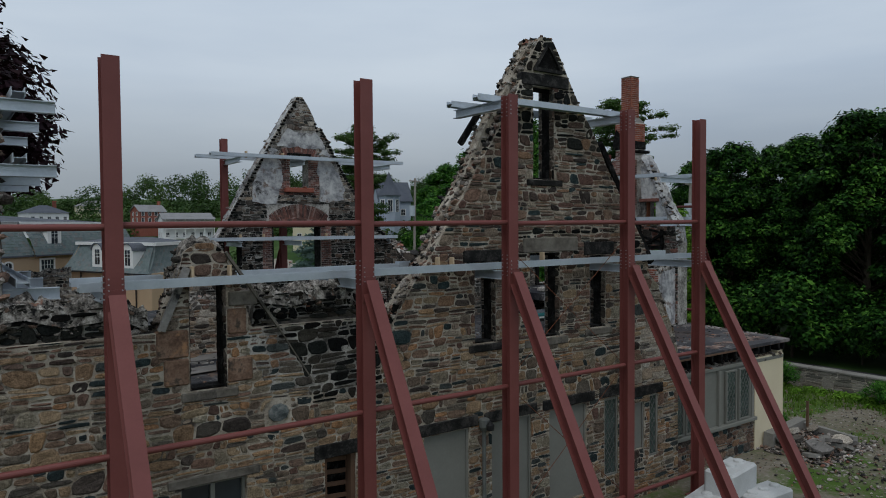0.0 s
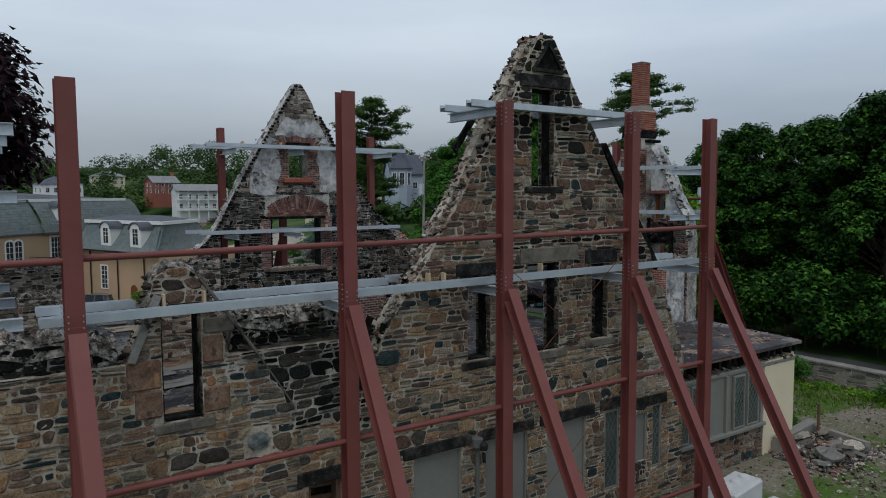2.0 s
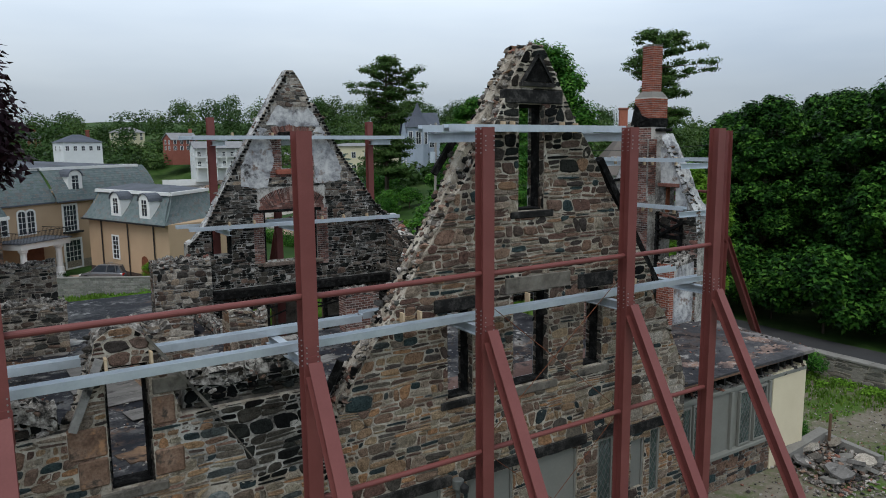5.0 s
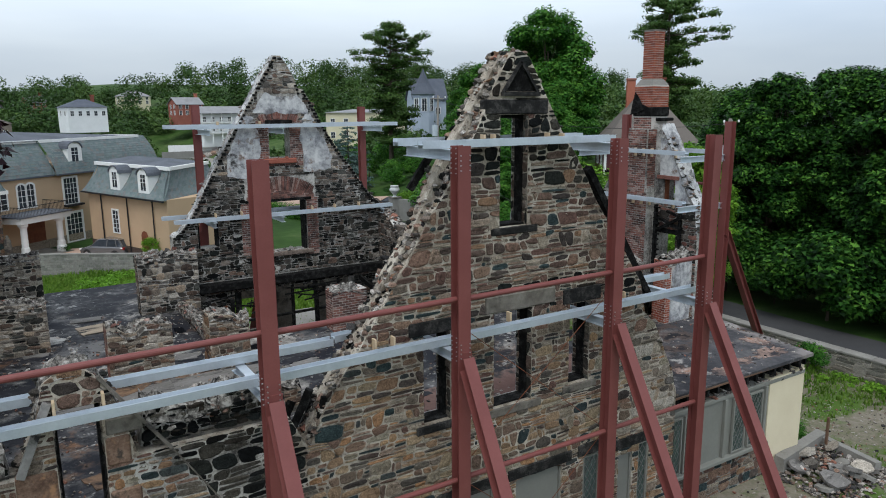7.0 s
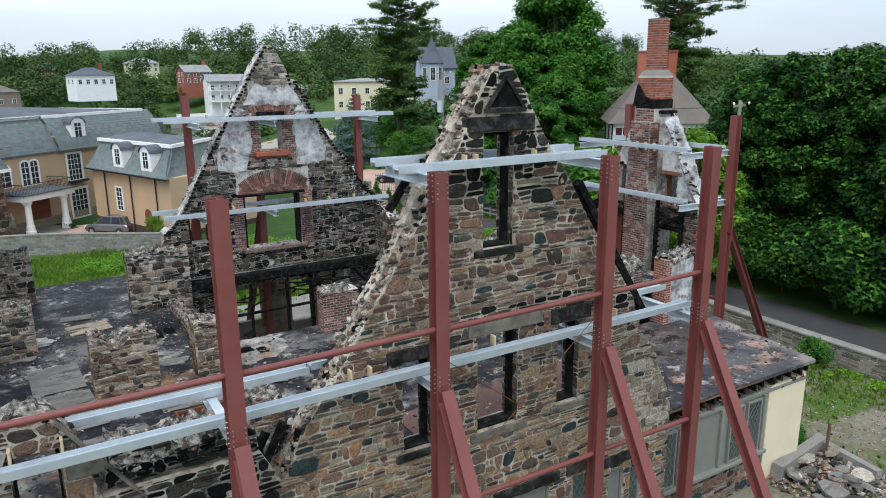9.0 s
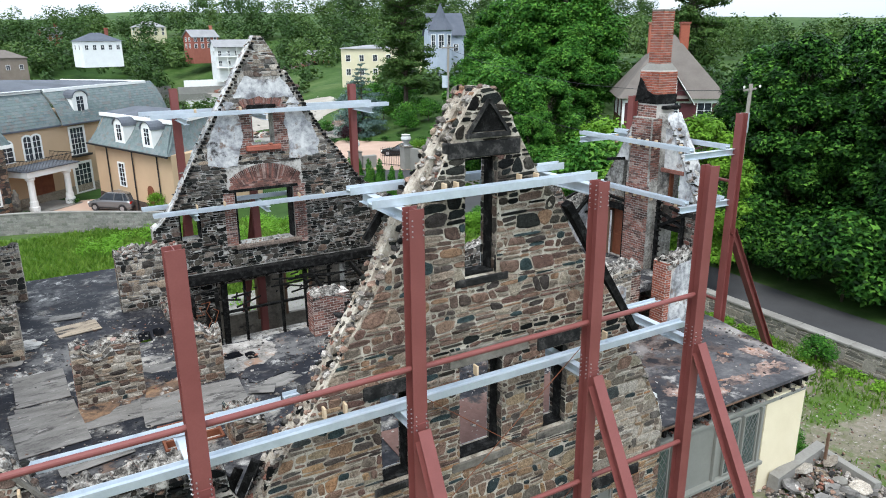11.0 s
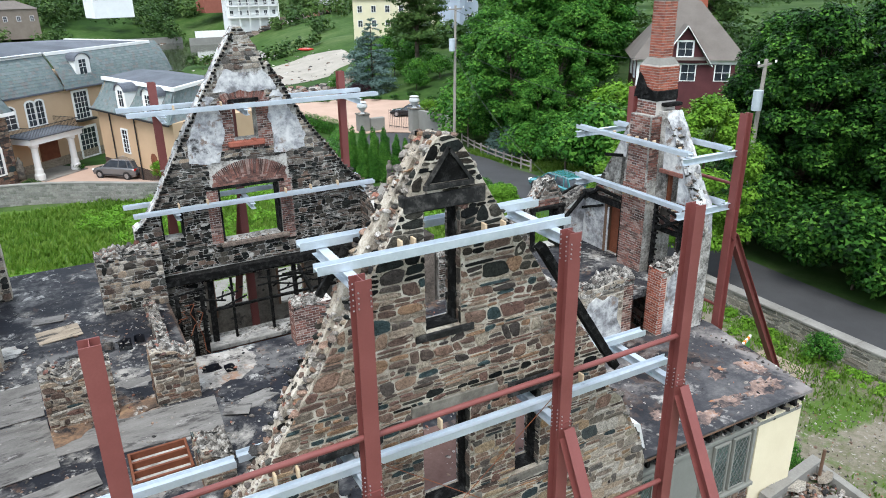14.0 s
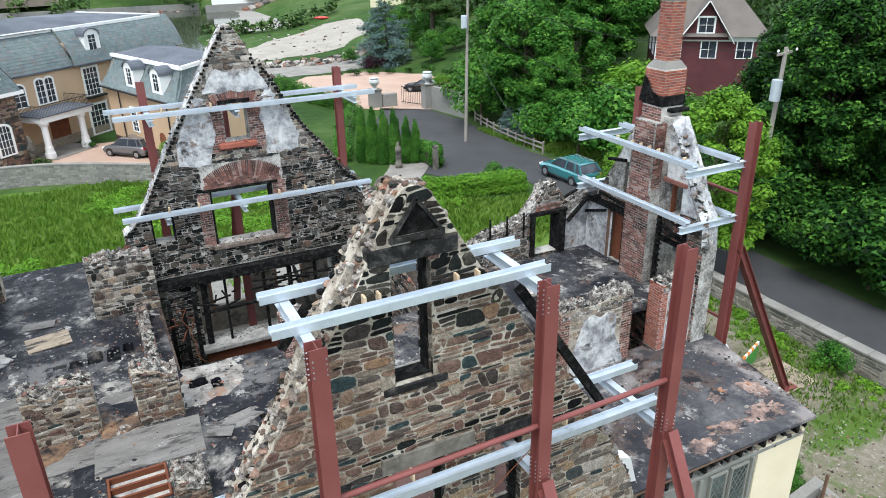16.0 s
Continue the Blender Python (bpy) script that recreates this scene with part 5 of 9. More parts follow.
for k in range(30):
    x, y = rd.uniform(3.2, 13.0), rd.uniform(13.4, 26.5)
    if (y > 22.0 and x > 8.6) or (7.2 < x < 10.4 and 16.2 < y < 19.2) or (6.2 < x < 8.3 and 20.2 < y < 21.5) or (6.0 < x < 10.2 and 23.2 < y < 25.9) or (x > 9.8 and y > 20.4):
        continue
    w, d, a, n = rd.uniform(0.3, 0.95), rd.uniform(0.22, 0.6), rd.uniform(-0.5, 0.5), 18
    pts = []
    for i in range(n):
        q = 6.28319 * i / n
        r = rd.uniform(0.7, 1.1) / max(abs(math.cos(q)), abs(math.sin(q))) ** 0.7
        pu, pv = w * r * math.cos(q), d * r * math.sin(q)
        pts.append((x + pu * math.cos(a) - pv * math.sin(a), y + pu * math.sin(a) + pv * math.cos(a)))
    mt = rd.choice((ASH, SCORCH, DECK, DECK, PLY))
    solo("felt_scrap", Geo().slab([pts], lambda u, z, nn: (u, z, 4.05 + nn), 0.002 + 0.0011 * k, -0.01), mt, "torn ash-covered scrap of roofing on the deck", "roofing scrap", "roofing scraps")


# ---- stubs of inner walls ----
def stub(name, x0, x1, y0, y1, ztop, label, stone=STONE, core=MORTAR, brick_left=False, zb=4.05, seed=1, slope=0.0, top=RUBBLE):
    """A broken piece of inner wall: faced with stones on its two seen sides, rubble on top, bricks at its left end."""
    rng = random.Random(seed)
    n = 7
    line = [(x0 + (x1 - x0) * i / n, ztop + slope * (i / n - 0.5) + rng.uniform(-0.12, 0.12)) for i in range(n + 1)]
    poly = [(x0, zb), (x1, zb)] + line[::-1]
    t = thing(name, label, "wall", at=((x0 + x1) / 2, (y0 + y1) / 2, zb))
    part("core", Geo().slab([poly], lambda u, z, k: (u, y0 - k, z), 0, y0 - y1), core, t)
    face_with_stones(t, course_stones(poly, [], rng, (0.14, 0.26), (0.16, 0.44)), lambda u, z, k: (u, y0 - k, z), rng, lambda u, z: int(rng.random() < 0.45), [stone, STONE_PALE], lambda u, z: True, limit=120)
    side = [(y0, zb), (y1, zb), (y1, line[0][1]), (y0, line[0][1])]
    pl = lambda u, z, k: (x0 - k, y1 + y0 - u, z)
    if brick_left:
        bricks(t, y0, y1, zb, line[0][1], pl, BRICK_OLD, rng, limit=80)
    else:
        face_with_stones(t, course_stones(side, [], rng, (0.14, 0.26), (0.16, 0.36)), pl, rng, lambda u, z: 0, [stone])
    if y1 - y0 > x1 - x0:
        rough_top(t, [(y0, ztop), ((y0 + y1) / 2, ztop + 0.08), (y1, ztop - 0.05)], x0, x1, rng, TOPPING, 0.13, "x", 0.18)
    else:
        rough_top(t, line, y0, y1, rng, TOPPING, 0.13, sink=0.18)
    ragged(t, line, y0, y1, rng, size=(0.08, 0.18), mat=top, per=4 if y1 - y0 < 2 else 16, lift=0.04)
    ragged(t, line, y0, y1, rng, name="broken_brick", size=(0.08, 0.16), mat=BRICK_OLD, per=2 if y1 - y0 < 2 else 14, lift=0.06)
    return t


def bricks(parent, u0, u1, z0, z1, place, material, rng, limit=300, near=None, holes=()):
    """Courses of brick on a face."""
    rest, count, r = Geo(), 0, 0
    z = z0
    while z < z1 - 0.05:
        u = u0 - (0.115 if r % 2 else 0)
        while u < u1 - 0.03:
            a, b = max(u0, u), min(u1, u + 0.215)
            if b - a > 0.05 and not any(b > h[0] and a < h[1] and z + 0.07 > h[2] and z < h[3] for h in holes):
                d = rng.uniform(0.004, 0.012)
                jz = rng.uniform(-0.002, 0.002)
                q = [(a + 0.002, z + jz), (b - 0.002, z + jz), (b - 0.002, z + 0.066 + jz), (a + 0.002, z + 0.066 + jz)]
                v = [place(x, y, -0.02) for x, y in q] + [place(x, y, d) for x, y in q]
                f = [(4, 5, 6, 7), (0, 1, 5, 4), (1, 2, 6, 5), (2, 3, 7, 6), (3, 0, 4, 7)]
                if count < limit and (near is None or near((a + b) / 2, z)):
                    part("brick", Geo().add(v, f), material, parent)
                    count += 1
                else:
                    rest.add(v, f)
            u += 0.23
        z += 0.085
        r += 1
    if rest.v:
        tagged(part("brickwork", rest, material, parent), kind="stuff")


stub("wall_stub", 6.44, 8.1, 20.35, 21.0, 5.6, "broken stub of an inner stone wall on the deck", brick_left=True, seed=2)
stub("wall_stub", 9.06, 10.2, 20.15, 20.85, 5.6, "broken stone pier standing on the deck", seed=3, slope=-0.3)
stub("wall_stub", 9.5, 10.25, 16.2, 17.3, 4.75, "low heap of broken wall at the deck opening", seed=4, slope=-0.4)
stub("wall_stub", 3.4, 5.25, 24.5, 25.2, 5.6, "broken stub of an inner stone wall on the deck", stone=STONE_BURNT, brick_left=True, seed=5)
stub("wall_stub", 2.6, 5.4, 30.2, 30.8, 6.1, "sooted stone wall at the deck's far edge", stone=STONE_BURNT, seed=6)
stub("wall_stub", 8.3, 10.4, 27.1, 27.75, 6.25, "stone wall running up to the rear gable", stone=STONE_BURNT, seed=7, core=MORTAR_SOOT)
stub("wall_stub", 9.55, 9.9, 22.6, 27.0, 4.3, "line of torn wall along the burnt hole", stone=STONE_BURNT, seed=8)
bs = thing("brick_pier", "broken red brick pier beside the burnt hole", "wall", at=(14.0, 21.9, 4.05))
part("core", Geo().box(13.45, 14.7, 21.6, 22.2, 4.05, 5.4), BRICK_MORTAR, bs)
rb = random.Random(12)
bricks(bs, 13.45, 14.7, 4.05, 5.45, lambda u, z, k: (u, 21.6 - k, z), BRICK_OLD, rb, 140)
bricks(bs, 21.6, 22.2, 4.05, 5.45, lambda u, z, k: (13.45 - k, 43.8 - u, z), BRICK_OLD, rb, 60)
ragged(bs, [(13.45, 5.4), (14.1, 5.5), (14.7, 5.3)], 21.6, 22.2, rb, size=(0.08, 0.16), mat=BRICK_OLD)
rough_top(bs, [(13.45, 5.4), (13.9, 5.52), (14.3, 5.42), (14.7, 5.3)], 21.6, 22.2, rb, TOPPING, 0.1, sink=0.12)

# ---- rear gable ----
REAR = [(9.7, -0.2), (18.8, -0.2), (18.8, 7.0), (18.45, 7.3), (17.7, 8.05), (17.05, 9.0), (16.4, 9.85), (15.75, 10.9), (15.3, 11.8), (15.05, 12.2), (14.85, 12.15), (14.72, 12.6), (14.45, 13.1), (14.2, 13.45),
        (13.95, 13.45), (13.5, 12.75), (12.9, 11.75), (12.3, 10.75), (11.7, 9.75), (11.1, 8.65), (10.5, 7.55), (10.0, 6.9), (9.7, 6.7)]
RW = {"attic": (13.58, 14.42, 9.53, 10.85), "wide": (12.72, 15.0, 5.75, 7.78), "small": (10.62, 11.4, 6.2, 7.2), "low": (11.75, 17.0, 1.75, 4.3)}


def rear_place(u, z, n):
    return (u, 27.7 - n, z)


wall_rear = tagged(new("wall_rear", Geo().slab([REAR] + [rect(o) for o in RW.values()], rear_place, 0, -0.6).mesh("wall_rear", MORTAR_SOOT)), "burnt rear gable wall with patches of plaster and brick dressings", "wall", kind="structure")
rr = random.Random(41)
ARCH = (12.5, 15.4, 7.9, 8.8)
pl_l, pl_r = (12.0, 13.0, 8.95, 10.5), (15.0, 15.9, 9.05, 10.6)
brk = [(13.08, 13.57, 9.2, 11.0), (14.43, 14.95, 9.2, 11.0), (13.28, 14.72, 9.2, 9.52), (13.2, 14.8, 10.9, 11.25), (12.3, 12.71, 5.75, 7.8), (15.01, 15.5, 5.5, 7.9)]
stones_r = course_stones(REAR, [RW[k] for k in RW] + [ARCH, pl_l, pl_r, (13.2, 15.0, 11.25, 12.0), (10.2, 18.2, 4.45, 4.85)] + brk, rr, (0.11, 0.23), (0.16, 0.46), 0.0095)
face_with_stones(wall_rear, stones_r, rear_place, rr, lambda u, z: 2 if z > 8.9 and rr.random() < 0.6 else 0 if z > 8.4 or rr.random() < 0.45 else 1, [STONE_BURNT, STONE_SOOT, STONE_PALE], lambda u, z: 12.0 < u < 16.4 and 4.9 < z < 9, proud=(0.0, 0.03))
for a, b, c, d in brk:
    bricks(wall_rear, a, b, c, d, lambda u, z, k: rear_place(u, z, k + 0.004), BRICK_OLD, rr, 60)
# segmental relieving arch of bricks on edge, and the brick infill beneath it
part("arch_infill", Geo().slab([[(12.55, 7.8), (15.35, 7.8), (15.35, 8.0), (14.9, 8.45), (14.0, 8.62), (13.1, 8.45), (12.55, 8.0)]], rear_place, 0.008, -0.1), BRICK_FILL, wall_rear, "sooty brick infill")
for i in range(44):
    a = math.radians(128 - 76 * i / 43)
    c, r = (13.97, 6.55), 1.66
    p, q = (c[0] + r * math.cos(a), c[1] + r * math.sin(a)), (c[0] + (r + 0.58) * math.cos(a), c[1] + (r + 0.58) * math.sin(a))
    part("brick", Geo().bar(rear_place(*p, -0.012), rear_place(*q, -0.012), 0.05, 0.06, (0, 1, 0)), BRICK_OLD, wall_rear)
bricks(wall_rear, 12.6, 15.3, 7.82, 8.3, lambda u, z, k: rear_place(u, z, k + 0.01), BRICK_OLD, rr, 80)


def broken_sheet(outline, place, rng, material, parent, label, depth=0.035, wild=0.07):
    """A sheet of plaster whose outline has crumbled at two scales."""
    pts = []
    for (a, b), (c, d) in zip(outline, outline[1:] + outline[:1]):
        n = max(3, int(math.hypot(c - a, d - b) / 0.07))
        for i in range(n):
            u, z = a + (c - a) * i / n, b + (d - b) * i / n
            pts.append((u + wild * (noise.noise((u * 3, z * 3, 1.5)) + rng.uniform(-0.35, 0.35)), z + wild * (noise.noise((u * 3, z * 3, 7.5)) + rng.uniform(-0.35, 0.35))))
    return part("plaster", Geo().slab([pts], place, depth, -0.01), material, parent, label)


for e in ([(11.85, 8.82), (12.95, 8.78), (13.1, 9.4), (13.22, 9.9), (13.12, 10.6), (12.75, 10.85), (12.4, 10.7), (12.1, 10.15), (11.85, 9.6)],
          [(14.9, 8.98), (15.5, 8.88), (16.15, 9.0), (16.2, 9.5), (15.8, 10.25), (15.42, 10.95), (14.98, 10.9), (14.82, 10.2), (14.98, 9.6)],
          [(13.0, 11.3), (13.5, 11.2), (14.4, 11.28), (15.25, 11.2), (15.12, 11.6), (14.8, 11.95), (14.1, 11.86), (13.5, 12.02), (13.25, 11.75)],
          [(15.0, 11.0), (15.5, 10.95), (15.35, 11.25), (15.1, 11.2)], [(12.2, 10.72), (12.75, 10.75), (13.0, 11.1), (12.75, 11.2), (12.45, 11.0)]):
    broken_sheet(e, rear_place, rr, PLASTER, wall_rear, "scorched white plaster")
part("brick_sill", Geo().cham(13.3, 14.62, 27.52, 28.0, 9.3, 9.5, 0.03), BRICK, wall_rear, "crumbling red brick sill")
ragged(wall_rear, [(13.3, 9.5), (14.6, 9.5)], 27.5, 27.8, rr, size=(0.06, 0.12), mat=BRICK, per=6)
for i in range(22):
    a = math.radians(118 - 56 * i / 21)
    p, q = (14.0 + 1.5 * math.cos(a), 9.55 + 1.5 * math.sin(a)), (14.0 + 1.78 * math.cos(a), 9.55 + 1.78 * math.sin(a))
    part("brick", Geo().bar(rear_place(*p, 0.0), rear_place(*q, 0.0), 0.06, 0.055, (0, 1, 0)), BRICK_OLD, wall_rear)
part("lintel", Geo().cham(13.45, 14.55, 27.66, 28.1, 10.86, 11.0, 0.01), CHAR, wall_rear, "charred timber lintel")
part("lintel", Geo().cham(12.5, 15.2, 27.66, 28.1, 7.79, 7.9, 0.01), CHAR, wall_rear, "charred timber lintel")
part("window_sill", Geo().cham(12.6, 15.2, 27.55, 28.2, 5.58, 5.74, 0.02), RUBBLE, wall_rear, "pale ash-covered sill")
part("beam", Geo().cham(10.2, 18.3, 27.35, 27.72, 4.48, 4.82, 0.03), CHAR, wall_rear, "long charred beam")
for u in (12.76, 14.94):
    part("jamb", Geo().cham(u - 0.04, u + 0.04, 27.72, 28.2, 5.75, 7.78, 0.01), CHAR, wall_rear, "charred window jamb")
part("window_frame", Geo().box(10.62, 10.68, 27.72, 28.2, 6.2, 7.2).box(11.34, 11.4, 27.72, 28.2, 6.2, 7.2).box(10.5, 11.5, 27.66, 28.2, 7.2, 7.32), CHAR, wall_rear, "charred window frame")
rake_l, rake_r = REAR[14:], REAR[3:14]
rough_top(wall_rear, rake_l, 27.74, 28.3, rr, PLASTER, 0.05, sink=0.1)
ragged(wall_rear, rake_l, 27.72, 28.3, rr, size=(0.05, 0.1), mat=RUBBLE, per=5)
ragged(wall_rear, rake_r, 27.7, 28.3, rr, size=(0.09, 0.18), mat=STONE_BURNT, per=8)
g = Geo()
for (a, b), (c, d) in list(zip(rake_l, rake_l[1:])) + list(zip(rake_r[:9], rake_r[1:9])):
    n = max(1, int(math.hypot(c - a, d - b) * 6.5))
    for i in range(n):
        k = i / n
        sgn = 1 if c < a else -1
        w, o = rr.uniform(0.03, 0.085), rr.uniform(0.0, 0.06)
        g.cham(a + (c - a) * k - w, a + (c - a) * k + w, 27.62, 27.73, b + (d - b) * k - 0.13 - o, b + (d - b) * k - 0.05 - o, 0.012)
part("rafter_ends", g, CHAR, wall_rear, "sooted stones stepping up the rake")
ragged(wall_rear, [(12.6, 5.76), (15.2, 5.76)], 27.6, 28.1, rr, size=(0.05, 0.1), mat=RUBBLE, per=8)
# burnt framing below the beam
for x, w in ((11.95, 0.22), (12.75, 0.08), (14.25, 0.1), (15.3, 0.16), (16.3, 0.1)):
    part("stud", Geo().bar((x, 27.72, 1.75), (x + rr.uniform(-0.06, 0.06), 27.74, 4.3), w, 0.14, (0, 1, 0)), CHAR, wall_rear, "charred stud")
part("transom", Geo().bar((11.8, 27.78, 3.05), (17.0, 27.8, 3.1), 0.09, 0.12, (0, 1, 0)), CHAR, wall_rear, "charred transom")
part("window_sill", Geo().cham(11.6, 17.1, 27.25, 28.0, 1.56, 1.76, 0.03), ASH, wall_rear, "pale ash-covered sill")
part("dado", Geo().cham(11.7, 17.0, 27.5, 27.68, 0.5, 1.54, 0.02), REDDOOR, wall_rear, "scorched brown panelling below the sill")
rough_top(wall_rear, [(11.65, 1.7), (14.3, 1.74), (17.05, 1.7)], 27.3, 27.95, rr, TOPPING, 0.04, sink=0.03)
g = Geo()
for i in range(34):
    x, y, z = rr.uniform(11.2, 16.8), rr.uniform(26.4, 27.3), rr.uniform(3.85, 4.4)
    g.bar((x, y, z), (x + rr.uniform(-1.4, 1.4), y + rr.uniform(-0.3, 0.3), z + rr.uniform(-0.3, 0.2)), 0.04, 0.06)
solo("burnt_lath", g, CHAR, "tangle of charred lath and laths' ends under the beam", "timber", kind="stuff")
for x in (15.0, 16.8):
    solo("ceiling_joist", Geo().bar((x, 22.6, 3.75), (x + 0.4, 27.5, 4.3), 0.1, 0.2), CHAR, "charred joist spanning the burnt hole", "joist", "burnt joists")
g = Geo()
for i in range(3):
    p = Vector((10.7 + rr.uniform(0, 0.5), 25.4 + rr.uniform(0, 1), 4.1 + rr.uniform(-0.2, 0.3)))
    for _ in range(5):
        q = p + Vector((rr.uniform(-0.4, 0.5), rr.uniform(-0.3, 0.3), rr.uniform(-0.5, 0.15)))
        g.rod(p, q, 0.014, n=5)
        p = q
solo("burst_wiring", g, RUST, "rusty tangle of pipes and wires", "wiring", kind="stuff")
solo("terrace", Geo().cham(10.4, 18.6, 28.35, 37.0, 0.3, 0.42, 0.02), OLDCONC, "pale concrete terrace behind the rear gable", "terrace", kind="structure")
# Added wall hides the bright grass; its dark colour stands in for indoor shade.
wlt = solo("wall_lean_to", Geo().slab([[(10.4, 0.3), (18.6, 0.3), (18.6, 4.0), (10.4, 4.2)], [(12.6, 1.6), (14.1, 1.6), (14.1, 3.1), (12.6, 3.1)], [(15.4, 1.2), (16.6, 1.2), (16.6, 3.2), (15.4, 3.2)]],
                                  lambda u, z, n: (u, 31.0 - n, z), 0, -0.2), CEMENT, "dark wall added behind the burnt rear opening", "wall", kind="structure")
for x in (12.55, 14.05, 15.35, 16.55):
    part("frame", Geo().cham(x, x + 0.1, 30.93, 31.2, 1.2, 3.25, 0.01), OLDWOOD, wlt, "scorched wooden frame")
for x in (10.6, 11.0, 11.45):
    solo("burnt_post", Geo().bar((x, 26.6 + 0.3 * math.sin(x * 9), 0.3), (x + 0.05, 26.6 + 0.3 * math.sin(x * 9), 4.3), 0.13, 0.16, (0, 1, 0)), CHAR, "charred post standing in the burnt room", "post", "burnt posts")
solo("wall_room_left", Geo().box(10.2, 10.4, 22.5, 27.7, 0.0, 4.0), STONE_BURNT, "sooted wall of the burnt room", "wall", kind="structure")
solo("wall_room_right", Geo().box(18.3, 18.8, 22.3, 27.7, 0.0, 6.6), STONE_BURNT, "sooted wall beside the rear gable", "wall", kind="structure")
rq = random.Random(77)
wrr = bpy.data.objects["wall_room_right"]
q = [(22.4, 0.2), (27.7, 0.2), (27.7, 7.2), (26.8, 6.9), (25.8, 6.2), (24.5, 5.9), (23.3, 5.2), (22.4, 5.0)]
part("core", Geo().slab([q], lambda u, z, n: (18.28 - n, u, z), 0, -0.5), MORTAR_SOOT, wrr)
face_with_stones(wrr, course_stones([(50.1 - u, z) for u, z in q][::-1], [], rq, (0.16, 0.28), (0.18, 0.45)), lambda u, z, n: (18.28 - n, 50.1 - u, z), rq, lambda u, z: 0, [STONE_BURNT])
ragged(wrr, q[2:], 18.28, 18.8, rq, axis="x", size=(0.1, 0.22))

# ---- middle brick wall, plastered pier and upper room ----
mw = thing("middle_wall", "broken brick and stone wall with flaking plaster and a rubble top", "wall", at=(21.9, 17.2, 3.75))
rm = random.Random(51)
mline = [(20.5, 5.95), (21.0, 6.02), (21.7, 5.95), (22.3, 6.08), (23.15, 6.05)]
mpoly = [(20.5, 3.7), (23.15, 3.7)] + mline[::-1]
part("core", Geo().slab([mpoly], lambda u, z, n: (u, 17.0 - n, z), 0, -0.62), MORTAR, mw)
bricks(mw, 20.5, 20.78, 3.7, 5.95, lambda u, z, k: (u, 17.0 - k, z), BRICK_OLD, rm, 40)
bricks(mw, 22.75, 23.15, 3.7, 6.0, lambda u, z, k: (u, 17.0 - k, z), BRICK_OLD, rm, 60)
bricks(mw, 17.0, 17.62, 3.7, 5.95, lambda u, z, k: (20.5 - k, 34.62 - u, z), BRICK_OLD, rm, 60)
face_with_stones(mw, course_stones([(20.8, 5.0), (22.73, 5.0), (22.73, 6.0), (20.8, 5.95)], [], rm, (0.16, 0.3), (0.18, 0.5)), lambda u, z, n: (u, 17.0 - n, z), rm, lambda u, z: 0, [STONE_PALE], lambda u, z: True)
pp = [(20.82, 3.72), (22.9, 3.72), (22.72, 4.3), (22.5, 4.75), (22.5, 5.45), (22.2, 5.62), (21.9, 5.5), (21.6, 5.68), (21.3, 5.5), (21.1, 5.0), (20.95, 4.5)]
part("plaster", Geo().slab([pp], lambda u, z, n: (u, 17.0 - n, z), 0.05, -0.01), PLASTER, mw, "flaking grey-white plaster")
rough_top(mw, mline, 17.0, 17.62, rm, TOPPING, 0.16)
ragged(mw, mline, 17.0, 17.62, rm, size=(0.1, 0.2), per=5, lift=0.06)
ragged(mw, mline, 17.0, 17.62, rm, size=(0.07, 0.14), mat=BRICK_OLD, per=4)
solo("ash_board", Geo().cham(20.9, 21.9, 19.6, 20.1, 5.12, 5.3, 0.04), RUBBLE, "pale ash-covered board in the upper room", "board")

pp_t = thing("plastered_pier", "plastered wall pier with a brick edge above the flat roof", "wall", at=(25.1, 17.0, 3.75))
part("core", Geo().slab([[(24.2, 3.7), (26.3, 3.7), (26.25, 5.9), (26.1, 6.4), (25.2, 6.15), (24.2, 6.05)]], lambda u, z, n: (u, 16.85 - n, z), 0, -0.6), BRICK_MORTAR, pp_t)
bricks(pp_t, 16.85, 17.45, 3.75, 6.05, lambda u, z, k: (24.2 - k, 34.3 - u, z), BRICK, rm, 110)
bricks(pp_t, 24.2, 24.42, 3.75, 6.05, lambda u, z, k: (u, 16.85 - k, z), BRICK, rm, 60)
part("plaster", Geo().slab([[(24.42, 3.76), (26.0, 3.76), (25.98, 6.15), (25.2, 5.98), (24.7, 5.92), (24.48, 5.6)]], lambda u, z, n: (u, 16.85 - n, z), 0.035, -0.01), PLASTER, pp_t, "scorched white plaster")
face_with_stones(pp_t, course_stones([(26.0, 3.7), (26.32, 3.7), (26.28, 6.2), (26.0, 6.2)], [], rm, (0.2, 0.3), (0.15, 0.3)), lambda u, z, n: (u, 16.85 - n, z), rm, lambda u, z: 0, [STONE])
ragged(pp_t, [(24.2, 6.05), (25.2, 6.15), (26.1, 6.4)], 16.85, 17.45, rm, size=(0.1, 0.22), mat=STONE_BURNT)
rough_top(pp_t, [(24.2, 6.05), (25.2, 6.15), (26.1, 6.4)], 16.85, 17.45, rm, TOPPING, 0.12)

# end wall with the chimney; u runs towards the front
EAST = [(16.7, -0.2), (16.7, 7.0), (16.85, 8.0), (17.3, 8.6), (17.7, 9.4), (18.2, 10.3), (18.55, 10.75), (19.9, 10.75), (20.3, 10.1), (20.9, 9.0), (21.5, 8.0), (21.9, 7.3), (22.6, 6.6), (23.0, 5.9), (23.0, -0.2)]
EWIN = {"attic": (17.8, 18.35, 7.75, 8.75), "room": (17.65, 18.5, 5.15, 6.75), "slit": (20.15, 20.5, 7.5, 8.9), "door": (20.15, 21.0, 5.12, 6.98)}


def east_place(u, z, n):
    return (25.5 - n, u, z)


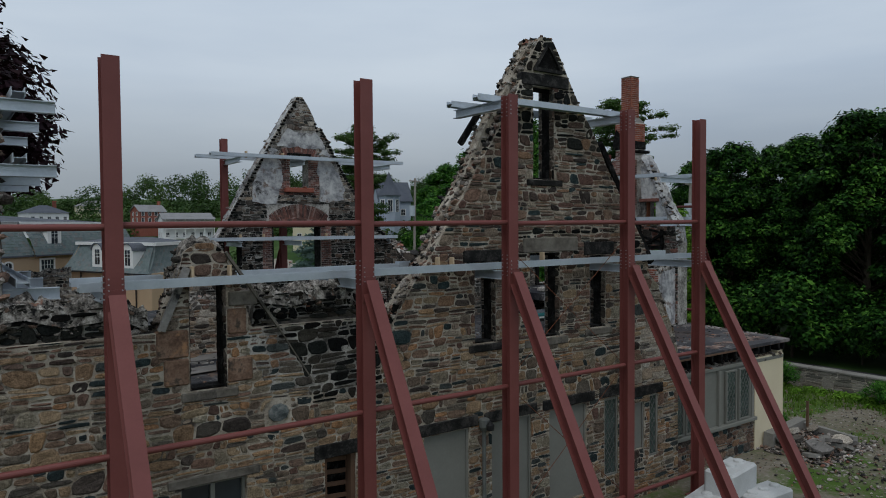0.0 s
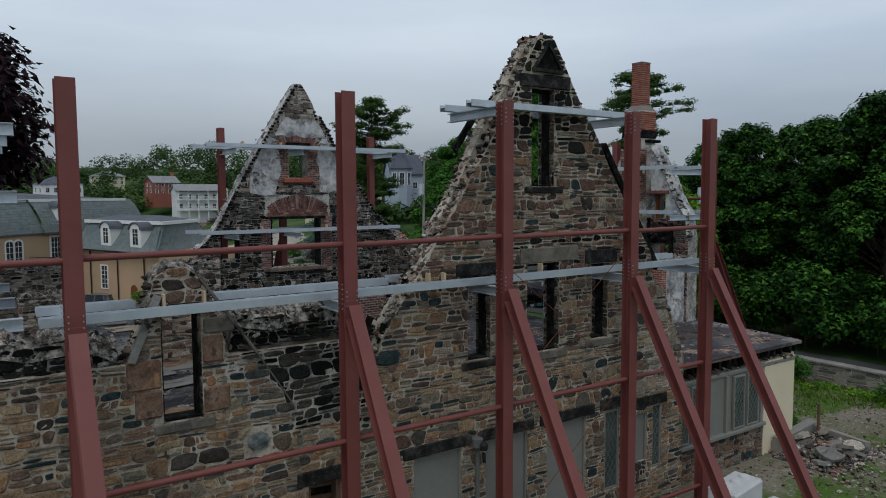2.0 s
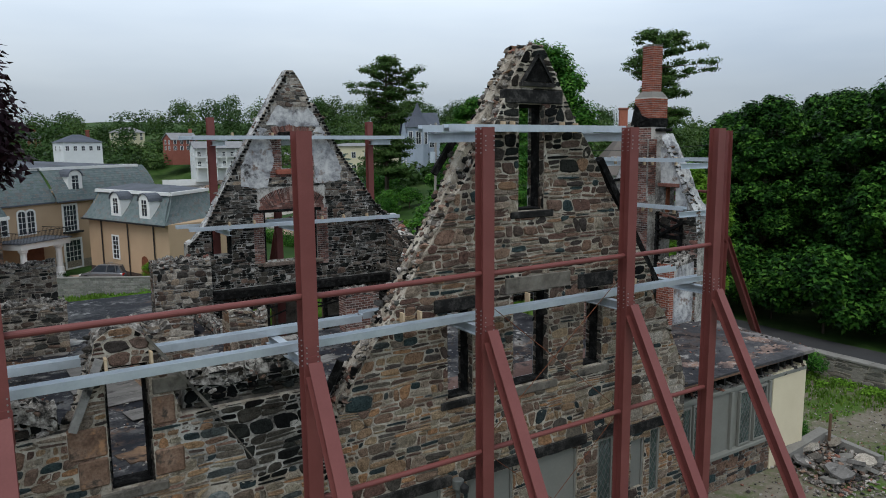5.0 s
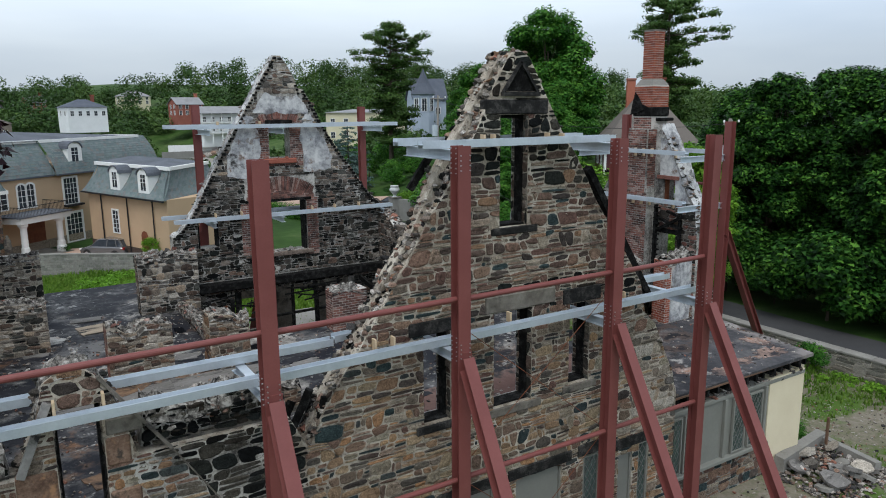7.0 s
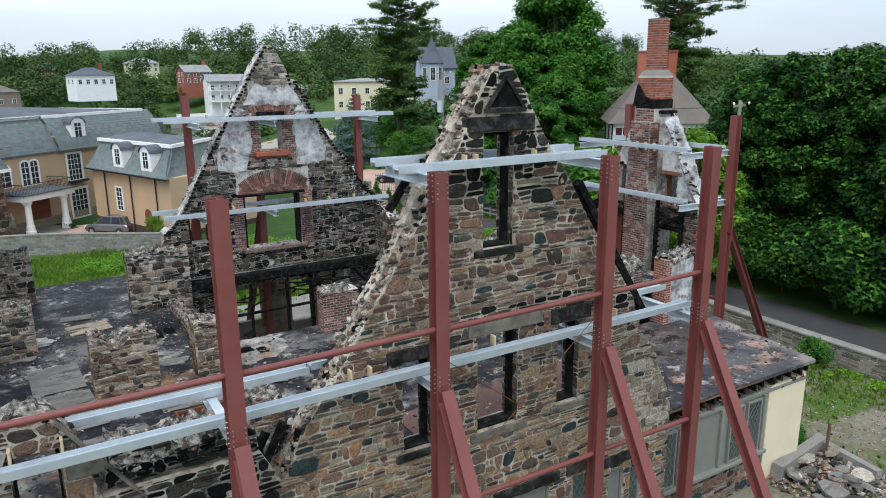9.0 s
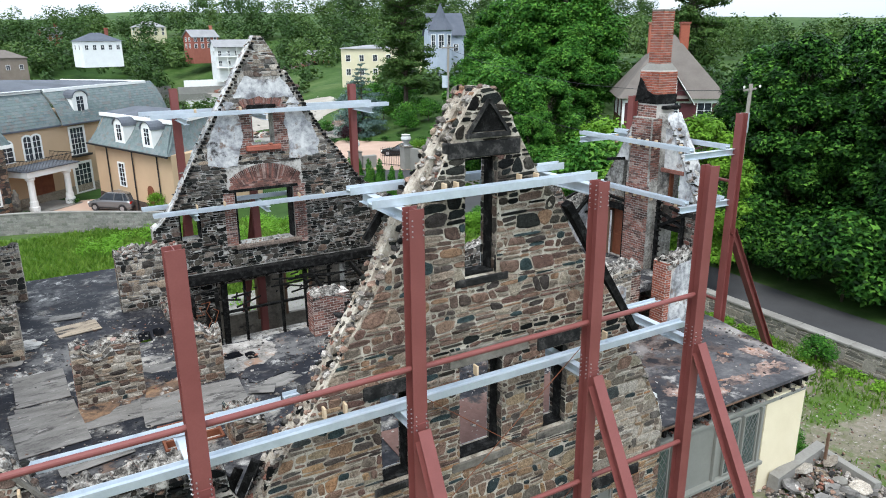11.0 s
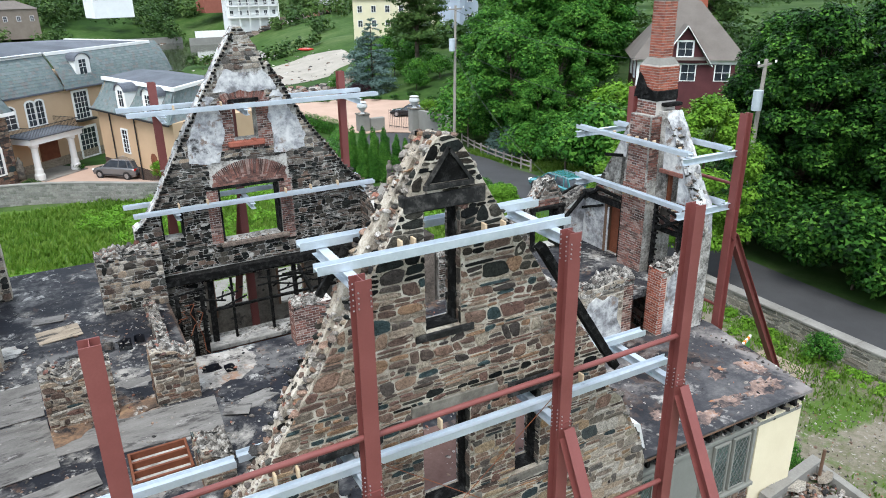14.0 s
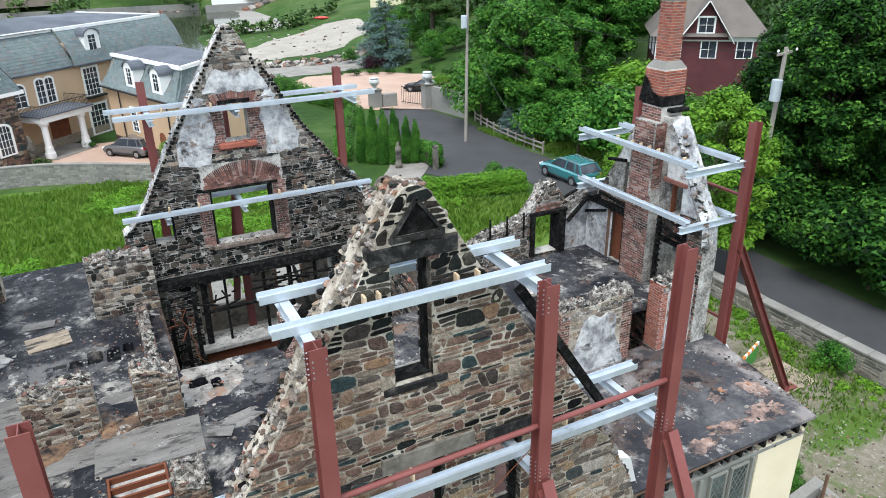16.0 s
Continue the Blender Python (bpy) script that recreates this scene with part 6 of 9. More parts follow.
wall_east = tagged(new("wall_east", Geo().slab([EAST] + [rect(o) for o in EWIN.values()], lambda u, z, n: (25.5 - n, u, z), 0, -0.6).mesh("wall_east", MORTAR_SOOT)), "burnt end gable of brick, stone and plaster round a chimney breast", "wall", kind="structure")
re = random.Random(61)
# chimney breast, stack and shoulder
breast = (18.78, 19.92)
bm_ = [(breast[0], 4.9), (breast[1], 4.9), (breast[1], 8.2), (19.8, 10.6), (18.9, 10.6), (breast[0], 8.2)]
part("chimney_breast", Geo().slab([bm_], east_place, 0.4, -0.1), MORTAR_SOOT, wall_east)
bricks(wall_east, breast[0], breast[1], 4.9, 8.2, lambda u, z, k: east_place(u, z, 0.4 + k), BRICK_OLD, re, 200)
bricks(wall_east, 18.9, 19.8, 8.2, 10.6, lambda u, z, k: east_place(u, z, 0.4 + k), BRICK_OLD, re, 150)
bricks(wall_east, 0, 0.5, 4.9, 10.6, lambda u, z, k: (25.1 + u, 18.8 - k, z), BRICK_OLD, re, 100)
st_e = course_stones([(u, z) for u, z in EAST], [EWIN[k] for k in EWIN] + [(18.5, 20.05, 4.0, 10.8), (16.9, 18.5, 7.9, 10.4), (20.05, 21.3, 7.5, 10.2), (20.0, 22.9, 5.1, 7.2)], re, (0.16, 0.28), (0.16, 0.45))
face_with_stones(wall_east, st_e, east_place, re, lambda u, z: 0 if re.random() < 0.6 else 1, [STONE_BURNT, BRICK_OLD], lambda u, z: z > 5)
for e in ([(17.1, 7.95), (17.75, 7.9), (17.78, 8.85), (18.5, 8.9), (18.55, 10.3), (18.25, 10.2), (17.75, 9.3)], [(20.05, 8.9), (20.85, 8.95), (20.4, 9.8), (20.05, 10.2)], [(21.05, 5.15), (22.2, 5.15), (22.2, 6.9), (21.8, 7.2), (21.05, 7.2)]):
    part("plaster", Geo().slab([e], east_place, 0.035, -0.01), PLASTER, wall_east, "scorched white plaster")
rough_top(wall_east, [(16.7, 7.0), (16.85, 8.0), (17.3, 8.6), (17.7, 9.4), (18.2, 10.3), (18.5, 10.7)], 25.48, 26.1, re, PLASTER, 0.1, "x", 0.1)
ragged(wall_east, [(16.7, 7.0), (16.85, 8.0), (17.3, 8.6), (17.7, 9.4), (18.2, 10.3)], 25.45, 25.7, re, axis="x", size=(0.06, 0.15), mat=STONE_BURNT, per=8)
ragged(wall_east, EAST[8:14], 25.5, 26.1, re, axis="x", size=(0.1, 0.22), mat=STONE_BURNT, per=8)
part("door", Geo().cham(25.62, 25.67, 20.18, 20.97, 5.13, 6.95, 0.008), REDDOOR, wall_east, "brown panelled door left standing")
part("door_panel", Geo().cham(25.605, 25.625, 20.3, 20.85, 5.3, 5.95, 0.01).cham(25.605, 25.625, 20.3, 20.85, 6.1, 6.8, 0.01), REDDOOR, wall_east)
for u in (20.1, 21.05):
    part("jamb", Geo().cham(25.4, 25.7, u - 0.06, u + 0.06, 5.12, 7.1, 0.012), OLDWOOD if u > 20.5 else CHAR, wall_east, "scorched door jamb")
part("lintel", Geo().cham(25.35, 25.9, 19.98, 22.4, 7.0, 7.22, 0.02), CHAR, wall_east, "charred timber lintel")
part("lintel", Geo().cham(25.4, 25.9, 17.6, 18.6, 8.76, 8.9, 0.015), BRICK_OLD, wall_east, "brick lintel")
part("lintel", Geo().cham(25.38, 25.9, 17.4, 18.6, 6.76, 6.92, 0.015), CHAR, wall_east, "charred timber lintel")
part("window_frame", Geo().box(25.6, 25.75, 17.8, 17.86, 7.75, 8.75).box(25.6, 25.75, 18.27, 18.35, 7.75, 8.75), RUST, wall_east, "rusty brown window frame")
for k, (a, b, c, d) in enumerate(((18.48, 5.2, 18.5, 7.8), (20.08, 5.2, 20.1, 8.4), (18.3, 6.9, 17.2, 7.5), (20.3, 9.0, 21.2, 8.85))):
    part("timber", Geo().bar((25.3, a, b), (25.35, c, d), 0.1, 0.12, (1, 0, 0)), CHAR, wall_east, "charred timber fixed to the wall")
for i in range(13):
    z = 5.3 + i * 0.2
    part("lath", Geo().bar((25.3, 18.3 + re.uniform(-0.06, 0.06), z), (25.32, 18.56, z + re.uniform(-0.04, 0.04)), 0.05, 0.09, (1, 0, 0)), CHAR, wall_east)
for a, b, c, d in ((17.35, 5.2, 17.4, 7.6), (18.52, 5.0, 18.5, 7.2), (20.02, 6.8, 20.04, 9.2), (17.3, 7.0, 18.5, 7.35), (17.35, 7.45, 18.0, 7.6), (20.1, 7.4, 21.6, 7.5), (21.2, 6.9, 22.7, 6.4), (21.4, 7.5, 22.4, 6.9)):
    part("timber", Geo().bar((25.36, a, b), (25.38, c, d), 0.09, 0.11, (1, 0, 0)), CHAR, wall_east, "charred timber fixed to the wall")
cx, cy = 25.78, 19.38
chim = thing("chimney", "red brick chimney stack on the burnt end gable", "chimney", at=(cx, cy, 10.6))
part("core", Geo().box(cx - 0.43, cx + 0.43, cy - 0.43, cy + 0.43, 10.6, 12.2).box(cx - 0.25, cx + 0.25, cy - 0.25, cy + 0.25, 12.1, 14.16), BRICK_MORTAR, chim)
for half, z0, z1, lim in ((0.44, 11.4, 12.2, 120), (0.26, 12.2, 14.16, 180)):
    for ang in range(4):
        c, s = math.cos(ang * math.pi / 2), math.sin(ang * math.pi / 2)
        bricks(chim, -half, half, z0, z1, lambda u, z, k, c=c, s=s, half=half: (cx + c * u - s * -(half + k), cy + s * u + c * -(half + k), z), BRICK, re, lim if ang in (0, 3) else 0)
part("flaunching", Geo().add([(cx + a * 0.43, cy + b * 0.43, 12.2) for a, b in ((-1, -1), (1, -1), (1, 1), (-1, 1))] + [(cx + a * 0.29, cy + b * 0.29, 12.42) for a, b in ((-1, -1), (1, -1), (1, 1), (-1, 1))],
                             [(0, 1, 5, 4), (1, 2, 6, 5), (2, 3, 7, 6), (3, 0, 4, 7), (4, 5, 6, 7)]), OLDCONC, chim, "pale mortar shoulder")
part("flashing", Geo().cham(cx - 0.48, cx + 0.48, cy - 0.48, cy + 0.46, 11.06, 11.4, 0.03).cham(cx - 0.2, cx + 0.55, cy - 0.66, cy - 0.4, 10.88, 11.0, 0.03), CHAR, chim, "black lead flashing")
part("flashing", Geo().slab([[(cy - 0.35, 11.38), (cy + 0.0, 11.5), (cy + 0.2, 11.8), (cy + 0.36, 11.95), (cy + 0.46, 11.6), (cy + 0.56, 11.1), (cy + 0.2, 11.2)]], lambda u, z, n: (cx - 0.485 - n, u, z), 0.02, 0), CHAR, chim, "torn black flashing")
bricks(chim, -0.43, 0.43, 10.6, 11.02, lambda u, z, k: (cx - 0.43 - k, cy - u, z), BRICK_OLD, re, 30)
part("cap", Geo().cham(cx - 0.28, cx + 0.28, cy - 0.28, cy + 0.28, 14.16, 14.2, 0.01), OLDCONC, chim)

# rear wall of the upper room with its window
NW = [(19.0, 4.0), (25.5, 4.0), (25.5, 7.15), (25.0, 7.05), (24.6, 6.95), (24.25, 7.3), (23.95, 7.85), (23.55, 7.8), (23.1, 7.2), (22.75, 6.75), (22.2, 6.45), (21.3, 6.35), (20.3, 5.9), (19.0, 5.7)]
NWIN = (23.0, 24.15, 5.2, 6.75)
wall_north = tagged(new("wall_north", Geo().slab([NW, rect(NWIN)], lambda u, z, n: (u, 22.35 - n, z), 0, -0.5).mesh("wall_north", MORTAR_SOOT)), "burnt rear wall of the upper room with an empty window", "wall", kind="structure")
face_with_stones(wall_north, course_stones(NW, [NWIN, (24.4, 25.5, 5.1, 7.0), (23.0, 24.15, 6.75, 7.2)], re, (0.14, 0.24), (0.16, 0.4)), lambda u, z, n: (u, 22.35 - n, z), re, lambda u, z: 0, [STONE_BURNT], lambda u, z: u > 20.5)
part("plaster", Geo().slab([[(24.35, 5.13), (25.5, 5.13), (25.5, 7.0), (25.0, 6.85), (24.6, 6.6), (24.4, 6.3)]], lambda u, z, n: (u, 22.35 - n, z), 0.035, -0.01), PLASTER, wall_north, "smoke-stained grey plaster")
part("plaster", Geo().slab([[(25.44, 20.9), (25.44, 22.35), (25.46, 22.35), (25.46, 20.9)]], lambda u, z, n: (u, z, 5.13 + n), 0, 1.75), PLASTER, wall_north, "smoke-stained grey plaster")
part("window_frame", Geo().cham(22.9, 23.06, 22.2, 22.8, 5.15, 6.8, 0.02).cham(24.1, 24.4, 22.2, 22.8, 5.15, 6.8, 0.02).cham(22.85, 24.45, 22.2, 22.8, 6.72, 6.86, 0.02), CHAR, wall_north, "thick charred window frame")
bricks(wall_north, 23.1, 24.2, 6.87, 7.15, lambda u, z, k: (u, 22.33 - k, z), BRICK_OLD, re, 40)
rough_top(wall_north, NW[2:][::-1], 22.35, 22.85, re, TOPPING, 0.1)
ragged(wall_north, NW[2:], 22.35, 22.85, re, size=(0.08, 0.16), per=4)
part("top_rail", Geo().bar((24.3, 22.5, 7.1), (25.4, 22.5, 7.5), 0.08, 0.08).bar((24.5, 22.5, 6.9), (24.5, 22.5, 7.25), 0.06, 0.06).bar((25.0, 22.5, 7.0), (25.0, 22.5, 7.42), 0.06, 0.06), CHAR, wall_north, "charred rail on the wall head")
for x in (21.2, 21.9, 22.6):
    part("post_stub", Geo().bar((x, 22.3, 6.0), (x, 22.3, 6.95), 0.05, 0.05, (0, 1, 0)), CHAR, wall_north, "charred post stub")
part("rake_timber", Geo().bar((24.5, 22.25, 6.3), (25.5, 22.25, 7.2), 0.1, 0.12, (0, 1, 0)), CHAR, wall_north, "charred sloping timber")

# ---- single-storey wing with its flat roof ----
wing = tagged(new("wing_roof", Geo().slab([[(19.2, 12.25), (25.75, 12.2), (26.5, 16.6), (26.35, 17.3), (19.2, 17.3)]], lambda u, z, n: (u, z, 3.72 + n), -0.1, 0.0).mesh("wing_roof", WINGDECK)), "blackened flat felt roof of the low wing with rusty stains", "roof", kind="structure")
rw_f = random.Random(64)
for k, (x, y, w, d, a) in enumerate(((24.6, 12.95, 0.85, 0.42, 0.1), (23.2, 13.0, 0.7, 0.3, -0.1), (25.3, 13.9, 0.4, 0.6, 0.2), (22.0, 12.75, 0.55, 0.28, 0.0), (24.1, 14.2, 0.5, 0.3, 0.5), (21.1, 13.4, 0.4, 0.3, -0.3))):
    pts = []
    for i in range(30):
        q = 6.28319 * i / 30
        r = rw_f.uniform(0.6, 1.1)
        pu, pv = w * r * math.cos(q), d * r * math.sin(q)
        pts.append((x + pu * math.cos(a) - pv * math.sin(a), y + pu * math.sin(a) + pv * math.cos(a)))
    solo("felt_scrap", Geo().slab([pts], lambda u, z, n: (u, z, 3.72 + n), 0.003 + 0.001 * k, -0.01), SALMON, "torn salmon-grey patch where the roofing has burnt off", "roofing scrap", "roofing scraps")
# Black sheet behind the joists imitates the deep shade under the roof edge.
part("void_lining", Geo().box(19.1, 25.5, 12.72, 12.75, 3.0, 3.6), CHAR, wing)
for i in range(15):
    x = 19.5 + i * 0.43
    part("joist", Geo().bar((x, 12.26 + 0.05 * math.sin(i * 2.3), 3.48), (x, 13.4, 3.48), 0.09, 0.24), CHAR, wing)
part("fascia", Geo().cham(19.2, 25.75, 12.22, 12.27, 3.6, 3.66, 0.008), OLDWOOD, wing, "splintered roof edge board")
ragged(wing, [(19.2, 3.18), (25.6, 3.18)], 12.36, 12.75, re, size=(0.06, 0.15), mat=RUBBLE, per=12)
ragged(wing, [(12.3, 3.74), (16.6, 3.74)], 25.75, 25.95, re, size=(0.04, 0.08), mat=RUBBLE, per=7, axis="x")
g = Geo()
for i in range(260):
    x, y = re.uniform(19.4, 25.7), re.uniform(12.4, 17.0)
    s = abs(re.gauss(0, 0.018)) + 0.012
    g.rock((x, y, 3.73), s * 1.5, s, s * 0.5, re)
tagged(part("debris", g, RUBBLE, wing), kind="stuff")
wing_wall = tagged(new("wall_wing", Geo().box(19.0, 25.6, 12.4, 12.7, -0.3, 3.05).mesh("wall_wing", BOARD)), "grey panelled front of the low wing on a stone base", "wall", kind="structure")
part("side", Geo().box(25.3, 25.62, 12.39, 17.0, -0.3, 3.3), CREAM, wing_wall, "smooth cream rendered end wall")
part("end_pier", Geo().box(23.82, 25.625, 12.36, 12.72, -0.3, 3.2), CREAM, wing_wall, "smooth cream rendered end wall")
part("wallplate", Geo().cham(19.0, 25.62, 12.34, 12.7, 3.04, 3.16, 0.015), BOARD, wing_wall)
wp = lambda u, z, n: (u, 12.4 - n, z)
wl_ = lambda u, z, n: (u, 12.28 - n, z)
leaded(wing_wall, 22.1, 22.6, 1.3, 2.92, wl_)
leaded(wing_wall, 22.85, 23.4, 1.3, 2.92, wl_)
leaded(wing_wall, 19.35, 19.75, 1.3, 2.92, wl_)
leaded(wing_wall, 19.95, 20.3, 1.3, 2.92, wl_)
for u in (19.15, 20.5, 21.7, 23.62):
    part("mullion", Geo().cham(u - 0.06, u + 0.06, 12.3, 12.42, 1.2, 3.04, 0.01), BOARD, wing_wall)
part("sill", Geo().cham(19.0, 23.8, 12.24, 12.42, 1.1, 1.22, 0.015), BOARD, wing_wall)
face_with_stones(wing_wall, course_stones([(19.05, -0.3), (25.0, -0.3), (25.0, 1.1), (19.05, 1.1)], [], re, (0.2, 0.32), (0.22, 0.6)), wp, re, lambda u, z: 0, [STONE], lambda u, z: u > 22)
part("flashing", Geo().slab([[(18.95, 3.9), (19.6, 3.75), (19.35, 4.55), (19.0, 4.7)]], lambda u, z, n: (u, 12.55 - n, z), 0.02, -0.3), WHITE, wing_wall, "bare white render at the junction")
# pier of paler stones at the front wall's right end is part of the front wall; the low rubble pen in the garden
pen = thing("rubble_pen", "low broken stone enclosure full of rubble beside the wing", "rubble", at=(25.6, 11.2, 0))
rp = random.Random(64)
part("kerb", Geo().sweep([(-0.2, -0.5), (0.2, -0.5), (0.17, 0.46), (-0.14, 0.5)], (24.3, 12.15, 0.1), (27.3, 12.55, 0.05)), OLDCONC, pen, "broken concrete kerb")
part("kerb", Geo().sweep([(-0.18, -0.4), (0.2, -0.4), (0.15, 0.36), (-0.16, 0.32)], (27.2, 12.4, 0.08), (27.0, 10.5, 0.02)), OLDCONC, pen, "broken concrete kerb")
for k in range(15):
    w, d, hh = rp.uniform(0.35, 1.0), rp.uniform(0.3, 0.7), rp.uniform(0.07, 0.16)
    pts = [(w / 2 * rp.uniform(0.75, 1.1) * math.cos(6.283 * i / 7), d / 2 * rp.uniform(0.75, 1.1) * math.sin(6.283 * i / 7)) for i in range(7)]
    mm = Matrix.Translation((rp.uniform(24.4, 27.0), rp.uniform(10.4, 12.2), 0.22 + rp.uniform(0, 0.25))) @ Euler((rp.uniform(-0.35, 0.35), rp.uniform(-0.35, 0.35), rp.uniform(0, 6.28))).to_matrix().to_4x4()
    part("flagstone", Geo().slab([pts], lambda u, z, n, mm=mm: mm @ Vector((u, z, n)), -hh, 0.0), (OLDCONC, STONE_PALE, PLY)[k % 3], pen, "broken tilted flagstone")
g = Geo()
for i in range(900):
    sz = rp.uniform(0.02, 0.1)
    x, y = rp.uniform(24.0, 27.4), rp.uniform(10.0, 12.4)
    g.rock((x, y, 0.05 + 0.3 * smooth(0, 1, min(x - 24.0, y - 10.0, 27.5 - x)) * rp.random()), sz * 1.4, sz, sz * 0.7, rp)
tagged(part("rubble", g, RUBBLE, pen), kind="stuff")
part("stake", Geo().cham(26.7, 26.78, 12.0, 12.08, 0.4, 1.35, 0.01), OLDWOOD, pen, "thin rusty stake")

# ---- steel shoring ----
def h_profile(b, h, t=0.016, w=0.012):
    """Wide-flange section: flanges b wide across, h apart."""
    return [(-b / 2, -h / 2), (b / 2, -h / 2), (b / 2, -h / 2 + t), (w / 2, -h / 2 + t), (w / 2, h / 2 - t), (b / 2, h / 2 - t), (b / 2, h / 2), (-b / 2, h / 2), (-b / 2, h / 2 - t), (-w / 2, h / 2 - t), (-w / 2, -h / 2 + t), (-b / 2, -h / 2 + t)]


def bolts(parent, pts, axis):
    for p in pts:
        d = Vector(axis) * 0.02
        part("bolt", Geo().rod(Vector(p), Vector(p) + d, 0.013, n=6), BOLT, parent)


def shoring_post(x, y, ztop, lean, brace_z=6.7, foot=3.6, plate=True):
    """Upright of wide-flange steel with a raking brace; lean: the unit way in which the brace runs out."""
    lx, ly = lean
    t = thing("steel_post", "dark red oxide steel post with a raking brace", "steel post", "shoring posts", (x, y, 0))
    part("post", Geo().sweep(h_profile(0.27, 0.27), (x, y, -0.1), (x, y, ztop), (lx, ly, 0)), REDOX, t)
    p0 = Vector((x + lx * 0.16, y + ly * 0.16, brace_z))
    p1 = Vector((x + lx * foot, y + ly * foot, 0.15))
    part("brace", Geo().sweep(h_profile(0.25, 0.25), p0, p1, (lx, ly, 0.55)), REDOX, t)
    part("end_plate", Geo().obox(p0 - Vector((lx * 0.02, ly * 0.02, 0.12)), lx, ly, 0.3, 0.5), REDOX, t)
    part("base_plate", Geo().cham(x - 0.25, x + 0.25, y - 0.25, y + 0.25, 0.0, 0.04, 0.008), REDOX, t)
    part("foot_plate", Geo().bar((p1.x - lx * 0.5, p1.y - ly * 0.5, 0.08), (p1.x + lx * 0.5, p1.y + ly * 0.5, 0.08), 0.35, 0.12), REDOX, t)
    return t


def obox(self, c, lx, ly, w, h):
    """A thin upright plate square to the level way (lx, ly)."""
    sx, sy = -ly, lx
    v = []
    for d in (-0.012, 0.012):
        for a, b in ((-1, -1), (1, -1), (1, 1), (-1, 1)):
            v.append((c[0] + lx * d + sx * a * w / 2, c[1] + ly * d + sy * a * w / 2, c[2] + b * h / 2))
    return self.add(v, [(0, 1, 2, 3), (7, 6, 5, 4), (0, 4, 5, 1), (1, 5, 6, 2), (2, 6, 7, 3), (3, 7, 4, 0)])


Geo.obox = obox
POSTS = [(3.37, 10.5), (7.9, 10.65), (11.64, 10.74), (15.65, 10.76), (18.72, 10.76)]
for x, zt in POSTS:
    t = shoring_post(x, 11.09, zt, (0, -1), 6.72, 3.75)
    for z in (6.95,) + ((10.5,) if x > 11 and x < 16 else ()):
        bolts(t, [(x - 0.1 + 0.2 * (k % 2), 11.09 - 0.155, z - 0.2 + 0.09 * (k // 2)) for k in range(8)], (0, -1, 0))
        bolts(t, [(x - 0.15, 11.09 - 0.09 + 0.16 * (k % 2), z - 0.25 + 0.09 * (k // 2)) for k in range(12)], (-1, 0, 0))


def pipe(p0, p1, r=0.055):
    solo("steel_pipe", Geo().rod(p0, p1, r, n=14), REDOX, "dark red steel pipe strut between shoring posts", "steel pipe", "pipe struts", soft=False)


for (a, _), (b, _) in zip(POSTS, POSTS[1:]):
    pipe((a + 0.1, 11.09, 7.86), (b - 0.1, 11.09, 7.88))
    pipe((a + 0.1, 11.09, 4.18), (b - 0.1, 11.09, 4.17))
    pipe((a + 0.1, 11.09, 0.72), (b - 0.1, 11.09, 0.7))
pipe((-2, 11.09, 7.82), (3.25, 11.09, 7.83))
pipe((-2, 11.09, 4.2), (3.25, 11.09, 4.19))
# fine cross-ties
for (a, za), (b, zb) in (((11.7, 7.3), (15.5, 4.3)), ((15.5, 7.3), (11.8, 4.4)), ((11.7, 4.1), (15.5, 0.9)), ((15.5, 4.0), (11.8, 1.0))):
    solo("tie_rod", Geo().rod((a, 11.2, za), (b, 11.2, zb), 0.008, n=5), RUST, "thin rusty tie rod between shoring posts", "tie rod", "tie rods")



def whaler(p0, p1, label="galvanised steel beam clamped along the wall"):
    """Beam lying on its side, web level, so that it shows as a trough."""
    prof = [(b, a) for a, b in h_profile(0.145, 0.205, 0.013, 0.01)]
    solo("steel_beam", Geo().sweep(prof, p0, p1), GALV, label, "steel beam", "wall beams")


def cross(p0, p1, label="galvanised steel cross-beam passing through the wall"):
    solo("cross_beam", Geo().sweep(h_profile(0.17, 0.2, 0.014, 0.01), p0, p1), GALV, label, "steel beam", "cross beams")


# lower pair along the whole front, upper pair across the gable
whaler((2.95, 11.7, 6.85), (19.1, 11.7, 6.9))
whaler((3.0, 12.9, 6.86), (4.55, 12.9, 6.86))
whaler((5.6, 12.9, 6.87), (9.75, 12.9, 6.88))
whaler((16.5, 12.9, 6.94), (19.5, 12.9, 6.94))
whaler((9.8, 12.95, 6.92), (16.5, 12.95, 6.94))
whaler((11.15, 11.7, 10.74), (16.05, 11.7, 10.74))
whaler((11.25, 12.85, 10.75), (12.6, 12.85, 10.75))
whaler((12.6, 12.85, 10.75), (16.15, 12.85, 10.75))
for x in (3.37, 7.9, 11.64, 15.65, 18.72):
    cross((x, 11.25, 6.68), (x, 13.15, 6.68))
for x in (11.64, 15.65):
    cross((x, 11.25, 10.56), (x, 13.1, 10.56))
for x, z in ((4.82, 7.18), (5.5, 7.18), (10.2, 7.18), (10.6, 7.16), (12.7, 10.95), (12.95, 10.95), (14.35, 10.95), (14.75, 10.93), (16.8, 7.16), (13.4, 7.2)):
    solo("wood_wedge", Geo().cham(x - 0.022, x + 0.022, 11.82, 11.97, z - 0.28, z - 0.06, 0.006), TIMBER, "pale timber wedge between beam and wall", "wedge", "timber wedges")

